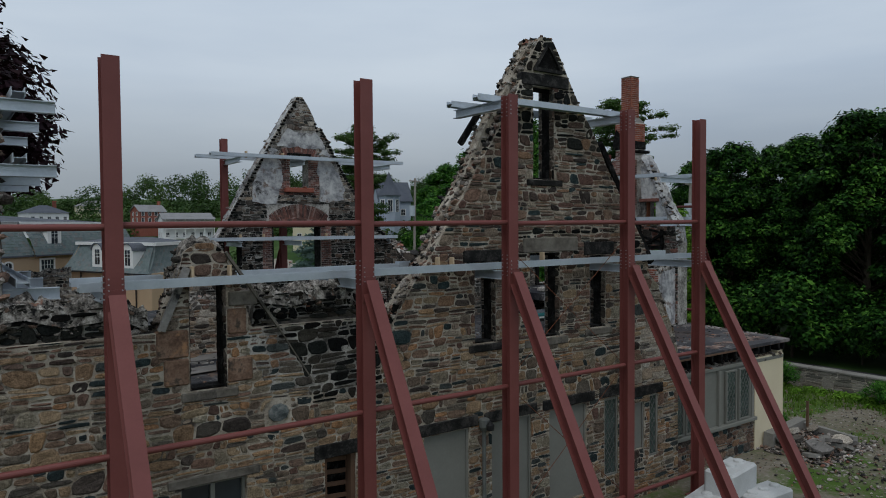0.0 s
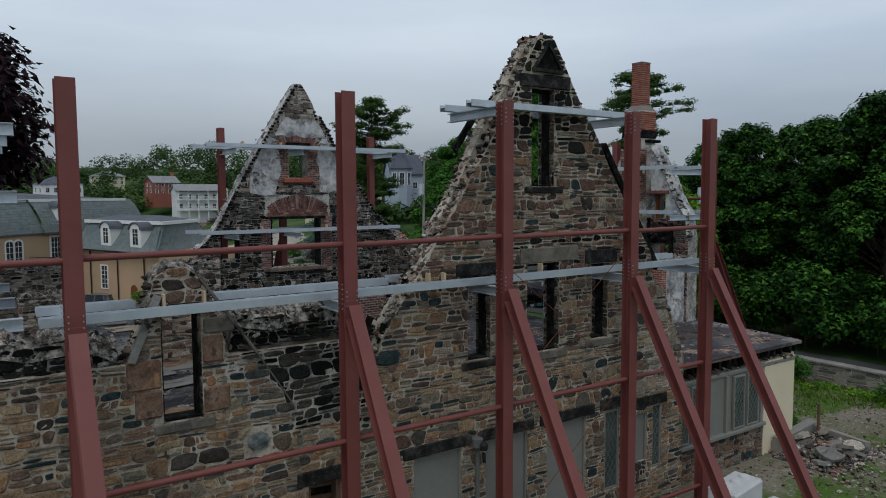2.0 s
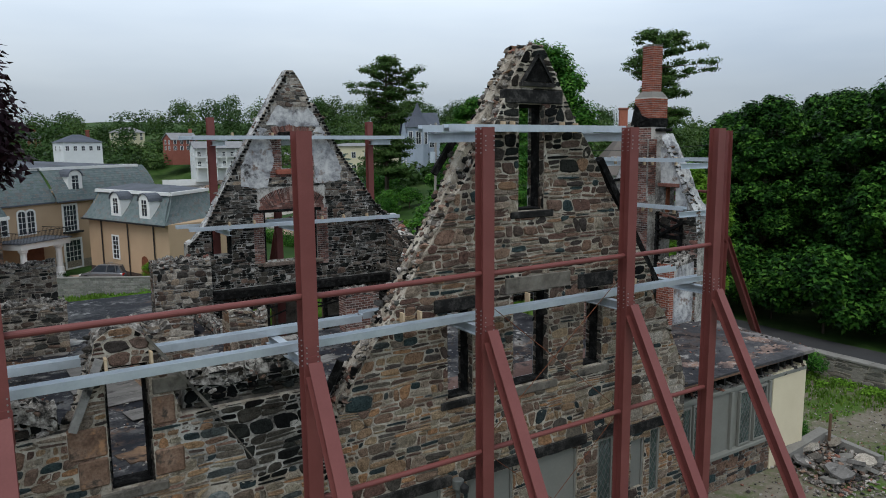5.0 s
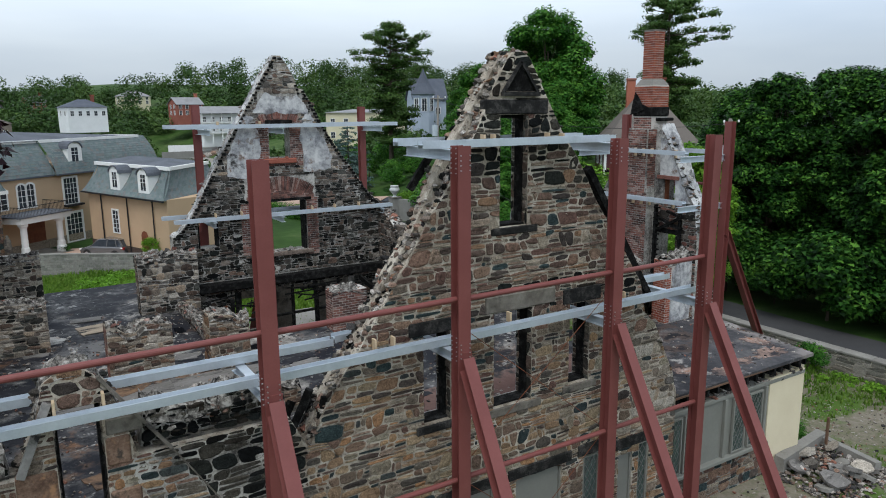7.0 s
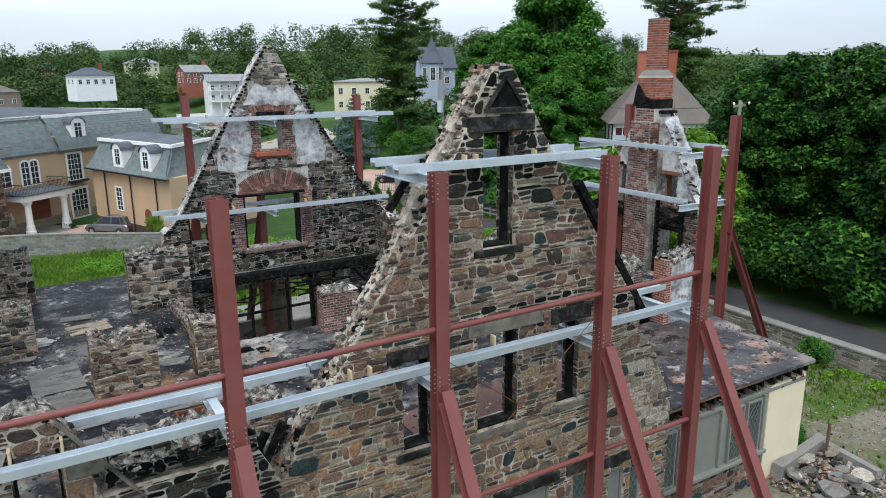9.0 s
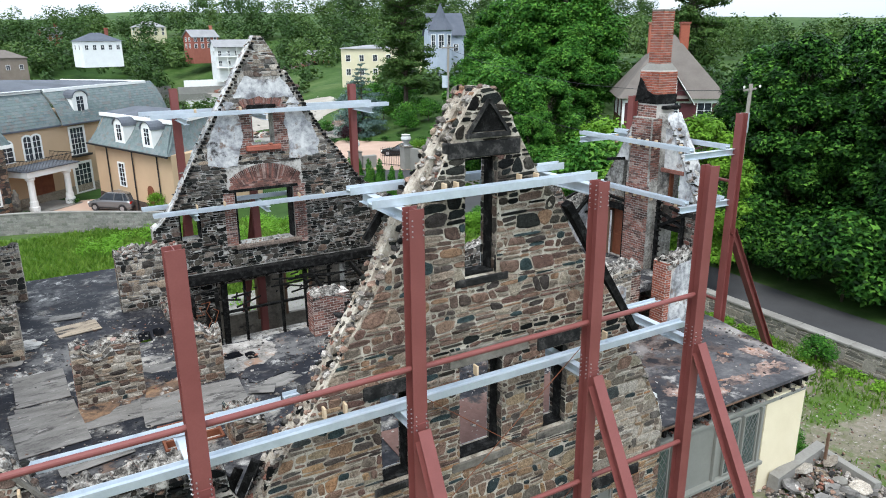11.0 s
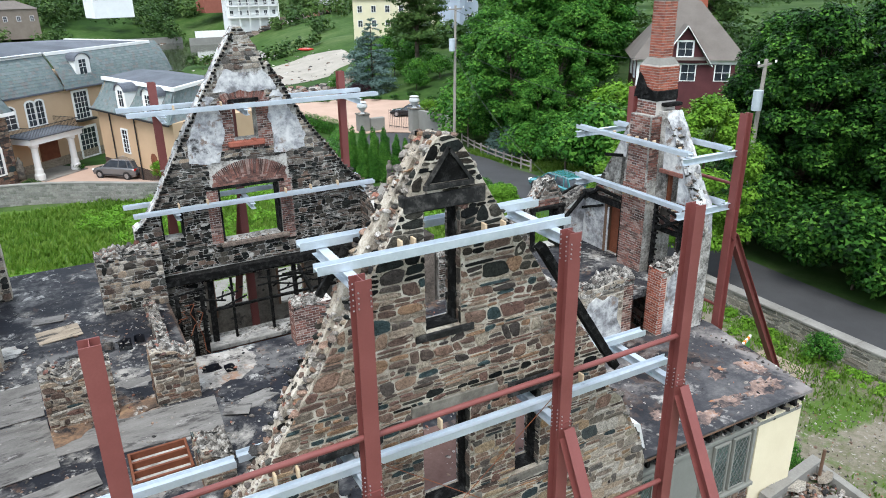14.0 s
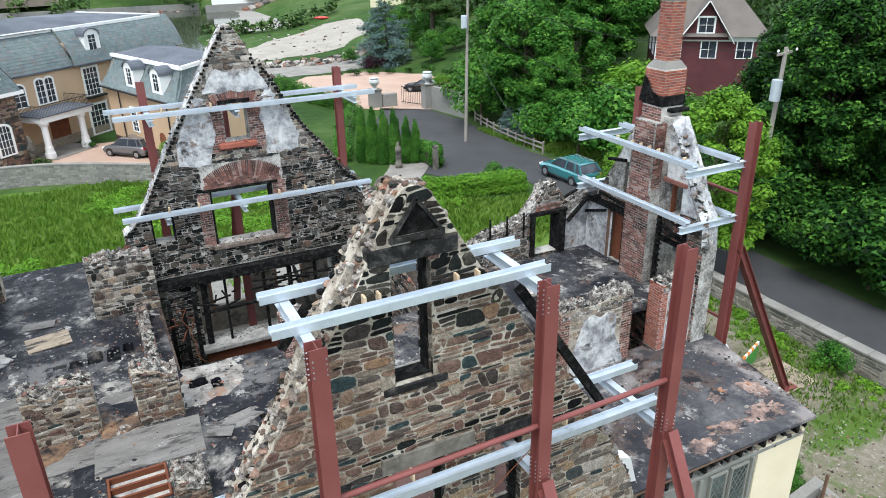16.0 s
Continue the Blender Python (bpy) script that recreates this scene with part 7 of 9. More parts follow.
# west end: beams square to the wall, stacked along it, and one along it
for z in (9.85, 8.78, 6.72):
    for y, xe in ((12.6, 2.8), (15.4, 2.85), (18.2, 2.9)):
        cross((1.0, y, z), (xe, y, z), "galvanised steel cross-beam at the west gable")
    whaler((2.25, 12.4, z + 0.2), (2.25, 22.0, z + 0.2), "galvanised steel beam along the west gable")
for y in (15.4, 18.2):
    solo("steel_post_far", Geo().sweep(h_profile(0.27, 0.27), (1.1, y, 0), (1.1, y, 10.4), (1, 0, 0)), REDOX, "dark red steel post behind the west gable", "steel post", "shoring posts")

# rear gable
for z, shift in ((10.78, 0.32), (7.32, 0.0)):
    whaler((9.75 + shift, 27.45, z), (18.8 + shift, 27.45, z))
    whaler((9.55 + shift, 28.75, z), (18.6 + shift, 28.75, z))
for x in (11.2, 13.85, 18.3):
    shoring_post(x, 29.2, 11.6 if x < 12 else 11.5, (0, 1), 6.7, 3.7)
    for z in (10.57, 7.11):
        if x < 12 or x > 15 or z < 8:
            cross((x, 27.2, z), (x, 29.05, z))
cross((14.0, 27.15, 10.57), (14.0, 29.05, 10.57))
pipe((11.3, 29.2, 7.85), (18.2, 29.2, 7.85))
for x, z in ((11.3, 7.5), (12.3, 7.5), (15.2, 7.5), (16.2, 7.5), (17.3, 7.5), (11.6, 10.95), (13.2, 10.95)):
    solo("wood_wedge", Geo().cham(x - 0.03, x + 0.03, 27.5, 27.68, z - 0.26, z + 0.02, 0.006), TIMBER, "pale timber wedge between beam and wall", "wedge", "timber wedges")

# east gable
for z, y0, y1 in ((9.8, 16.75, 22.1), (8.05, 16.75, 22.0)):
    whaler((24.75, y0, z), (24.75, y1, z))
    whaler((26.35, y0 - 0.1, z), (26.35, y1 - 0.2, z))
    cross((24.5, y0 + 0.05, z - 0.21), (26.85, y0 + 0.05, z - 0.21))
    cross((24.4, y1 - 0.35, z - 0.21), (26.85, y1 - 0.35, z - 0.21))
shoring_post(26.95, 16.7, 10.87, (1, 0), 6.8, 4.0)
shoring_post(26.95, 21.7, 11.1, (1, 0), 6.8, 4.0)
pipe((26.95, 16.8, 8.55), (26.95, 21.6, 8.55))
pipe((26.95, 16.8, 4.2), (26.95, 21.6, 4.2))
for y in (17.4, 18.5, 18.9, 19.3, 19.7, 20.4):
    solo("wood_wedge", Geo().cham(24.9, 25.02, y - 0.03, y + 0.03, 9.6, 9.9, 0.006), TIMBER, "pale timber wedge between beam and wall", "wedge", "timber wedges")
    solo("wood_wedge", Geo().cham(24.9, 25.02, y - 0.03, y + 0.03, 7.8, 8.06, 0.006), TIMBER, "pale timber wedge between beam and wall", "wedge", "timber wedges")
solo("plywood_pad", Geo().cham(30.4, 32.5, 16.45, 18.5, 0.03, 0.1, 0.01), PLY_TAN, "plywood pad under the brace foot", "board")


def counterweight(x, y, z, a, label="pale precast concrete block weighing down the shoring"):
    t = thing("concrete_block", label, "block", "counterweights", (0, 0, 0))
    part("body", Geo().cham(-0.75, 0.75, -0.4, 0.4, 0, 0.72, 0.06), CONCRETE, t)
    for k in (-0.48, 0, 0.48):
        part("knob", Geo().lathe((k, 0, 0.72), [(0.15, 0), (0.13, 0.05), (0.05, 0.07), (0, 0.07)], 14), CONCRETE, t)
    t.matrix_basis = Matrix.Translation((x, y, z)) @ Matrix.Rotation(radians(a), 4, "Z")
    return t


counterweight(18.25, 9.75, 0.62, 8)
counterweight(18.9, 9.2, 0.0, -4)
counterweight(17.4, 9.9, 0.0, 12)
counterweight(15.5, 9.9, 0.0, 4)
counterweight(15.3, 9.2, 0.0, 5)
counterweight(30.1, 19.1, 0.0, 60)
bar = thing("barrier", "green hoarding panel with an orange and white striped rail", "barrier", at=(31.0, 18.5, 0))
b0, b1 = Vector((30.2, 18.15, 0)), Vector((31.75, 18.75, 0))
part("panel", Geo().bar(b0 + Vector((0, 0, 0.38)), b1 + Vector((0, 0, 0.38)), 0.05, 0.72), surface("green_paint", [(0.3, (0.05, 0.2, 0.04)), (0.7, (0.08, 0.27, 0.06))], 2, 20, 0.6, bump=0.1), bar)
ORANGE = surface("orange_stripe", [(0, (0.7, 0.2, 0.03)), (1, (0.75, 0.25, 0.05))], bump=0)
for i in range(8):
    part("stripe", Geo().bar(b0.lerp(b1, i / 8) + Vector((0, 0, 0.81)), b0.lerp(b1, (i + 1) / 8) + Vector((0, 0, 0.81)), 0.08, 0.13), WHITE if i % 2 else ORANGE, bar)

# ---- the mansion across the lawn ----
def frame_of(o, d):
    """Wall coordinates: u along d from o, z up, n outwards to the right of d."""
    ox, oy = o
    dx, dy = d
    return lambda u, z, n: (ox + dx * u + dy * n, oy + dy * u - dx * n, z)


def window(parent, place, u0, u1, z0, z1, arched=False, bars=(2, 4), trim=0.14, name="window", glass_mat=None):
    """White trimmed sash or casement with dark panes."""
    glass_mat = glass_mat or DARKGLASS
    w = tagged(new(name), "")
    w.parent = parent
    w.matrix_parent_inverse = Matrix.Translation(-stands_at(parent))
    cu = (u0 + u1) / 2

    def outline(a, b, c, d):
        if not arched:
            return [(a, c), (b, c), (b, d), (a, d)]
        r = (b - a) / 2
        return [(a, c), (b, c)] + [(cu + r * math.cos(math.pi * i / 8), d - r * 0.6 + r * 0.6 * math.sin(math.pi * i / 8)) for i in range(9)]
    wl = w
    g = Geo().slab([outline(u0 - trim, u1 + trim, z0 - trim * 0.6, z1 + trim), outline(u0, u1, z0, z1)[::-1]], place, 0.07, -0.02)
    sub = lambda nm, geo, mt: part(nm, geo, mt, wl)
    sub("frame", g, WHITE)
    sub("pane", Geo().slab([outline(u0, u1, z0, z1)], place, 0.012, 0.0), glass_mat)
    b = Geo()
    for i in range(1, bars[0]):
        u = u0 + (u1 - u0) * i / bars[0]
        b.slab([[(u - 0.022, z0), (u + 0.022, z0), (u + 0.022, z1 - 0.02), (u - 0.022, z1 - 0.02)]], place, 0.035, 0.012)
    for i in range(1, bars[1]):
        z = z0 + (z1 - z0) * i / bars[1]
        b.slab([[(u0, z - 0.02), (u1, z - 0.02), (u1, z + 0.02), (u0, z + 0.02)]], place, 0.034, 0.012)
    sub("muntins", b, WHITE)
    return w


def slated(geo, a, b, c, d, nu, nv, lift=0.0, curve=0.0):
    """A roof slope from eave a-b to top d-c laid with single slates; curve: how far the slope bows inwards."""
    a, b, c, d = (Vector(p) for p in (a, b, c, d))
    nrm = (b - a).cross(d - a).normalized()

    def at(s, t):
        return a.lerp(b, s).lerp(d.lerp(c, s), t) - nrm * (curve * 4 * t * (1 - t)) + nrm * lift
    for j in range(nv):
        for i in range(nu + (j % 2)):
            s0, s1 = max(0, (i - 0.5 * (j % 2)) / nu), min(1, (i + 1 - 0.5 * (j % 2)) / nu)
            if s1 <= s0:
                continue
            t0, t1 = j / nv, (j + 1) / nv
            geo.add([at(s0, t0) + nrm * 0.02, at(s1, t0) + nrm * 0.02, at(s1, t1), at(s0, t1)], [(0, 1, 2, 3)])


def mansion():
    t = thing("mansion", "peach stucco mansion with slate mansard roofs and white trim", "house", at=(8, 80, -1.5))
    F = (0.743, 0.669)
    B = (-0.669, 0.743)
    O = (5.6, 79.0)
    pt = lambda u, n, z: (O[0] + F[0] * u + B[0] * n, O[1] + F[1] * u + B[1] * n, z)
    fp = frame_of(O, F)
    U0, U1, EAVE, TOP = -11.0, 20.2, 5.1, 8.45

    def block(nm, u0, u1, n0, n1, z0, z1, mt, label=""):
        v = [pt(u, n, z) for z in (z0, z1) for n in (n0, n1) for u in (u0, u1)]
        return part(nm, Geo().add(v, [(0, 2, 3, 1), (4, 5, 7, 6), (0, 1, 5, 4), (2, 6, 7, 3), (0, 4, 6, 2), (1, 3, 7, 5)]), mt, t, label)
    block("wall", U0, U1, 0, 15, -3.2, EAVE, STUCCO, "peach stucco walls")
    block("plinth", U0, U1, -0.06, 15, -3.2, -1.3, STONE, "rubble stone plinth")
    # mansard roof with flared eaves, in two planes that break at the middle bay
    for (u0, u1, dn) in ((U0, 4.4, 0.35), (4.4, U1, 0.0)):
        g = Geo()
        slated(g, pt(u0, -0.5 + dn, EAVE), pt(u1, -0.5 + dn, EAVE), pt(u1, 1.5 + dn, TOP), pt(u0, 1.5 + dn, TOP), int((u1 - u0) / 0.4), 13, curve=-0.28)
        tagged(part("slating", g, SLATE, t, "grey-green slates with reddish patches"), kind="stuff")
    g = Geo()
    slated(g, pt(U1 + 0.4, -0.4, EAVE), pt(U1 + 0.4, 15, EAVE), pt(U1 - 1.4, 13.5, TOP), pt(U1 - 1.4, 1.5, TOP), 36, 13, curve=-0.28)
    tagged(part("slating", g, SLATE, t), kind="stuff")
    v = [pt(u, n, TOP) for u, n in ((U0, 1.3), (U1 - 1.2, 1.5), (U1 - 1.2, 13.6), (U0, 13.6))] + [pt(-2, 7, TOP + 0.9), pt(5, 7, TOP + 0.9)]
    part("flat_roof", Geo().add(v, [(0, 1, 5, 4), (1, 2, 5), (2, 3, 4, 5), (3, 0, 4)]), FLATROOF, t, "low grey membrane roof")
    for u0, u1, dn in ((U0, 4.5, 0.35), (4.5, U1 - 1.1, 0.0)):
        part("cornice", Geo().bar(pt((u0), 1.38 + dn, TOP - 0.06), pt(u1, 1.38 + dn, TOP - 0.06), 0.32, 0.3), WHITE, t, "white cornice")
        part("gutter", Geo().bar(pt(u0, -0.5 + dn, EAVE - 0.06), pt(u1, -0.5 + dn, EAVE - 0.06), 0.2, 0.16), FLATROOF, t, "grey gutter")
    part("cornice", Geo().bar(pt(U1 - 1.2, 1.3, TOP - 0.06), pt(U1 - 1.2, 13.7, TOP - 0.06), 0.34, 0.32), WHITE, t)
    part("roof_cheek", Geo().add([pt(4.4, -0.5 + 2.0 * k - (0.0 if i else 0.0) + 0.4 * i, EAVE + (TOP - EAVE) * k) for k in (0, 0.25, 0.5, 0.75, 1) for i in (0, 1)], [(2 * j, 2 * j + 1, 2 * j + 3, 2 * j + 2) for j in range(4)]), SLATE, t)
    # openings of the front
    window(t, fp, 0.0, 0.85, 2.2, 4.45, True, (2, 4), 0.16)
    window(t, fp, 1.05, 1.9, 2.2, 4.45, True, (2, 4), 0.16)
    window(t, fp, 5.65, 7.35, 1.9, 4.55, False, (4, 5), 0.22)
    window(t, fp, 5.55, 7.6, -2.0, 0.85, False, (4, 5), 0.24)
    window(t, fp, -2.6, -1.3, 2.3, 4.3, True, (2, 4))
    part("door", Geo().slab([[(0.5, -2.6), (2.7, -2.6), (2.7, 0.85), (0.5, 0.85)]], fp, 0.05, -0.02), REDDOOR, t, "dark red panelled double door")
    part("balcony", Geo().add([pt(u, n, z) for z in (1.65, 1.85) for n in (-0.55, 0) for u in (5.4, 7.7)], [(0, 2, 3, 1), (4, 5, 7, 6), (0, 1, 5, 4), (2, 6, 7, 3), (0, 4, 6, 2), (1, 3, 7, 5)]), IRON, t)
    # portico and its balcony
    block("portico_slab", -3.0, 2.9, -3.2, 0, 1.2, 1.75, WHITE, "white portico with a balcony over it")
    block("portico_roof", -3.15, 3.05, -3.35, 0, 1.75, 1.86, FLATROOF)
    block("step", -2.6, 2.4, -3.6, 0, -2.5, -2.1, PAVING, "pale stone steps")
    for u in (-2.35, 1.85):
        c = pt(u, -2.7, -2.1)
        part("column", Geo().lathe(c, [(0.46, 0), (0.46, 0.5), (0.38, 0.58), (0.36, 1.0), (0.3, 1.1), (0.28, 2.7), (0.3, 2.95), (0.42, 3.05), (0.42, 3.3)], 14), WHITE, t, "white column", soft=False)
    rail = Geo()
    for (ua, na), (ub, nb) in (((-2.9, 0), (-2.9, -3.1)), ((-2.9, -3.1), (2.8, -3.1)), ((2.8, -3.1), (2.8, 0))):
        rail.bar(pt(ua, na, 2.75), pt(ub, nb, 2.75), 0.06, 0.05)
        k = max(2, int(math.hypot(ub - ua, nb - na) / 0.16))
        for i in range(k + 1):
            s = i / k
            rail.bar(pt(ua + (ub - ua) * s, na + (nb - na) * s, 1.82), pt(ua + (ub - ua) * s, na + (nb - na) * s, 2.75), 0.025, 0.025, (1, 0, 0))
    part("railing", rail, IRON, t, "black iron balcony railing")
    # dormer
    def dormer(place, u, z, w=1.25, h=1.75, depth=1.5):
        d = Geo()
        o = [(u - w / 2, z), (u + w / 2, z), (u + w / 2, z + h * 0.72)] + [(u + w / 2 * math.cos(math.pi * i / 8), z + h * 0.72 + h * 0.28 * math.sin(math.pi * i / 8)) for i in range(1, 8)] + [(u - w / 2, z + h * 0.72)]
        d.slab([o], place, 0, -depth)
        dm = part("dormer", d, WHITE, t, "white dormer with a rounded head")
        part("pane", Geo().slab([[(u - w * 0.22, z + 0.3), (u + w * 0.22, z + 0.3), (u + w * 0.22, z + h * 0.76), (u - w * 0.22, z + h * 0.76)]], place, 0.012, 0), DARKGLASS, dm)
        mb = Geo().slab([[(u - 0.02, z + 0.3), (u + 0.02, z + 0.3), (u + 0.02, z + h * 0.76), (u - 0.02, z + h * 0.76)]], place, 0.03, 0.012)
        for k in (0.45, 0.6):
            mb.slab([[(u - w * 0.22, z + h * k - 0.02), (u + w * 0.22, z + h * k - 0.02), (u + w * 0.22, z + h * k + 0.02), (u - w * 0.22, z + h * k + 0.02)]], place, 0.03, 0.012)
        part("muntins", mb, WHITE, dm)
        r = Geo()
        o2 = [(u + (w / 2 + 0.12) * math.cos(math.pi * i / 8), z + h * 0.72 + (h * 0.28 + 0.1) * math.sin(math.pi * i / 8)) for i in range(9)]
        o3 = [(u + (w / 2) * math.cos(math.pi * i / 8), z + h * 0.72 + (h * 0.28) * math.sin(math.pi * i / 8)) for i in range(8, -1, -1)]
        r.slab([o2 + o3], place, 0.12, -depth)
        part("dormer_roof", r, FLATROOF, dm)
    dormer(frame_of((O[0] - B[0] * 0.1, O[1] - B[1] * 0.1), F), 7.5, 5.85, 1.95, 2.35, 2.0)
    dormer(frame_of(pt(0, -2.7, 0)[:2], F), -6.1, 5.0, 1.5, 1.9, 2.0)
    # stone pavilion at the left
    block("pavilion", U0, -4.4, -2.6, 0.5, -3.2, 4.3, STONE, "rubble stone pavilion")
    sp = frame_of(pt(0, -2.6, 0)[:2], F)
    rng = random.Random(15)
    tagged(part("stonework", (lambda g: [stone_geo(g, s, sp, rng) for s in course_stones([(U0, -3.0), (-4.4, -3.0), (-4.4, 4.3), (U0, 4.3)], [(-7.2, -5.5, -0.9, 2.0)], rng, (0.3, 0.5), (0.3, 0.9))] and g)(Geo()), STONE, t), kind="stuff")
    ep = frame_of(pt(-4.4, -2.6, 0)[:2], B)
    tagged(part("stonework", (lambda g: [stone_geo(g, s, ep, rng) for s in course_stones([(0, -3.0), (2.6, -3.0), (2.6, 4.3), (0, 4.3)], [], rng, (0.3, 0.5), (0.3, 0.9))] and g)(Geo()), STONE, t), kind="stuff")
    window(t, frame_of(pt(0, -2.62, 0)[:2], F), -7.0, -5.7, -0.7, 1.8, True, (4, 4), 0.2)
    g = Geo()
    slated(g, pt(U0, -3.1, 4.4), pt(-4.0, -3.1, 4.4), pt(-5.6, -1.0, 8.1), pt(U0, -1.0, 8.1), 18, 11, curve=-0.25)
    slated(g, pt(-4.0, -3.1, 4.4), pt(-4.0, 0.4, 4.4), pt(-5.6, 2.2, 8.1), pt(-5.6, -1.0, 8.1), 9, 11, curve=-0.25)
    tagged(part("slating", g, SLATE, t), kind="stuff")
    part("cornice", Geo().bar(pt(U0, -3.0, 4.32), pt(-3.9, -3.0, 4.32), 0.3, 0.3).bar(pt(-3.95, -3.1, 4.32), pt(-3.95, 0.2, 4.32), 0.3, 0.3), WHITE, t)
    # lower wing running towards the lawn
    W, R = (0.35, -0.937), (0.937, 0.35)
    Q = (10.45, 79.92)
    qt = lambda u, n, z: (Q[0] + W[0] * u + R[0] * n, Q[1] + W[1] * u + R[1] * n, z)
    wp2 = lambda u, z, n: qt(u, -n, z)
    wl = 16.8
    v = [qt(u, n, z) for z in (-3.2, 3.8) for n in (0, 9) for u in (3.0, wl)]
    part("wing_wall", Geo().add(v, [(0, 1, 3, 2), (4, 6, 7, 5), (0, 4, 5, 1), (2, 3, 7, 6), (0, 2, 6, 4), (1, 5, 7, 3)]), STUCCO, t, "peach stucco wing")
    v = [qt(u, n, z) for z in (-3.2, -1.0) for n in (-0.05, 9.05) for u in (2.95, wl + 0.05)]
    part("plinth", Geo().add(v, [(0, 1, 3, 2), (4, 6, 7, 5), (0, 4, 5, 1), (2, 3, 7, 6), (0, 2, 6, 4), (1, 5, 7, 3)]), STONE, t)
    g = Geo()
    slated(g, qt(wl + 0.2, -0.45, 3.75), qt(2.6, -0.45, 3.75), qt(2.4, 1.5, 6.4), qt(wl - 1.6, 1.5, 6.4), 36, 11, curve=-0.2)
    slated(g, qt(wl - 4.2, 9.4, 3.75), qt(wl + 0.2, -0.45, 3.75), qt(wl - 1.6, 1.5, 6.4), qt(wl - 5.2, 7.6, 6.4), 24, 11, curve=-0.2)
    tagged(part("slating", g, SLATE, t), kind="stuff")
    v = [qt(u, n, 6.4) for u, n in ((2.3, 1.3), (wl - 1.5, 1.3), (wl - 5.2, 7.8), (2.3, 7.8))] + [qt(3.5, 4.5, 6.9), qt(wl - 6.5, 4.5, 6.9)]
    part("flat_roof", Geo().add(v, [(0, 4, 5, 1), (1, 5, 2), (2, 5, 4, 3), (3, 4, 0)]), FLATROOF, t, "low grey membrane roof")
    part("cornice", Geo().bar(qt(2.3, 1.35, 6.32), qt(wl - 1.5, 1.35, 6.32), 0.3, 0.3).bar(qt(wl - 1.52, 1.3, 6.32), qt(wl - 5.25, 7.8, 6.32), 0.3, 0.3), WHITE, t, "white cornice")
    part("end_gable", Geo().add([qt(2.8, 0, 3.7), qt(2.8, 9, 3.7), qt(2.8, 7.6, 6.4), qt(2.8, 1.5, 6.4)], [(0, 1, 2, 3)]), STUCCO, t)
    part("gutter", Geo().bar(qt(2.6, -0.48, 3.7), qt(wl + 0.2, -0.48, 3.7), 0.18, 0.14), IRON, t)
    for u in (8.3, 13.2):
        dormer(lambda a, z, n: qt(a, 0.0 - n, z), u, 4.1, 1.75, 2.25, 1.8)
    window(t, wp2, 7.4, 8.4, 0.1, 2.2, False, (2, 5))
    for u in (5.6, 10.3, 14.6):
        part("downpipe", Geo().rod(qt(u, -0.12, -2.5), qt(u, -0.12, 3.6), 0.06, n=8), IRON, t)
    part("arch_door", Geo().slab([[(12.2, -2.4), (13.3, -2.4), (13.3, 0.2)] + [(12.75 + 0.55 * math.cos(math.pi * i / 8), 0.2 + 0.5 * math.sin(math.pi * i / 8)) for i in range(1, 8)] + [(12.2, 0.2)]], wp2, 0.04, -0.02), REDDOOR, t, "arched reddish door")


mansion()


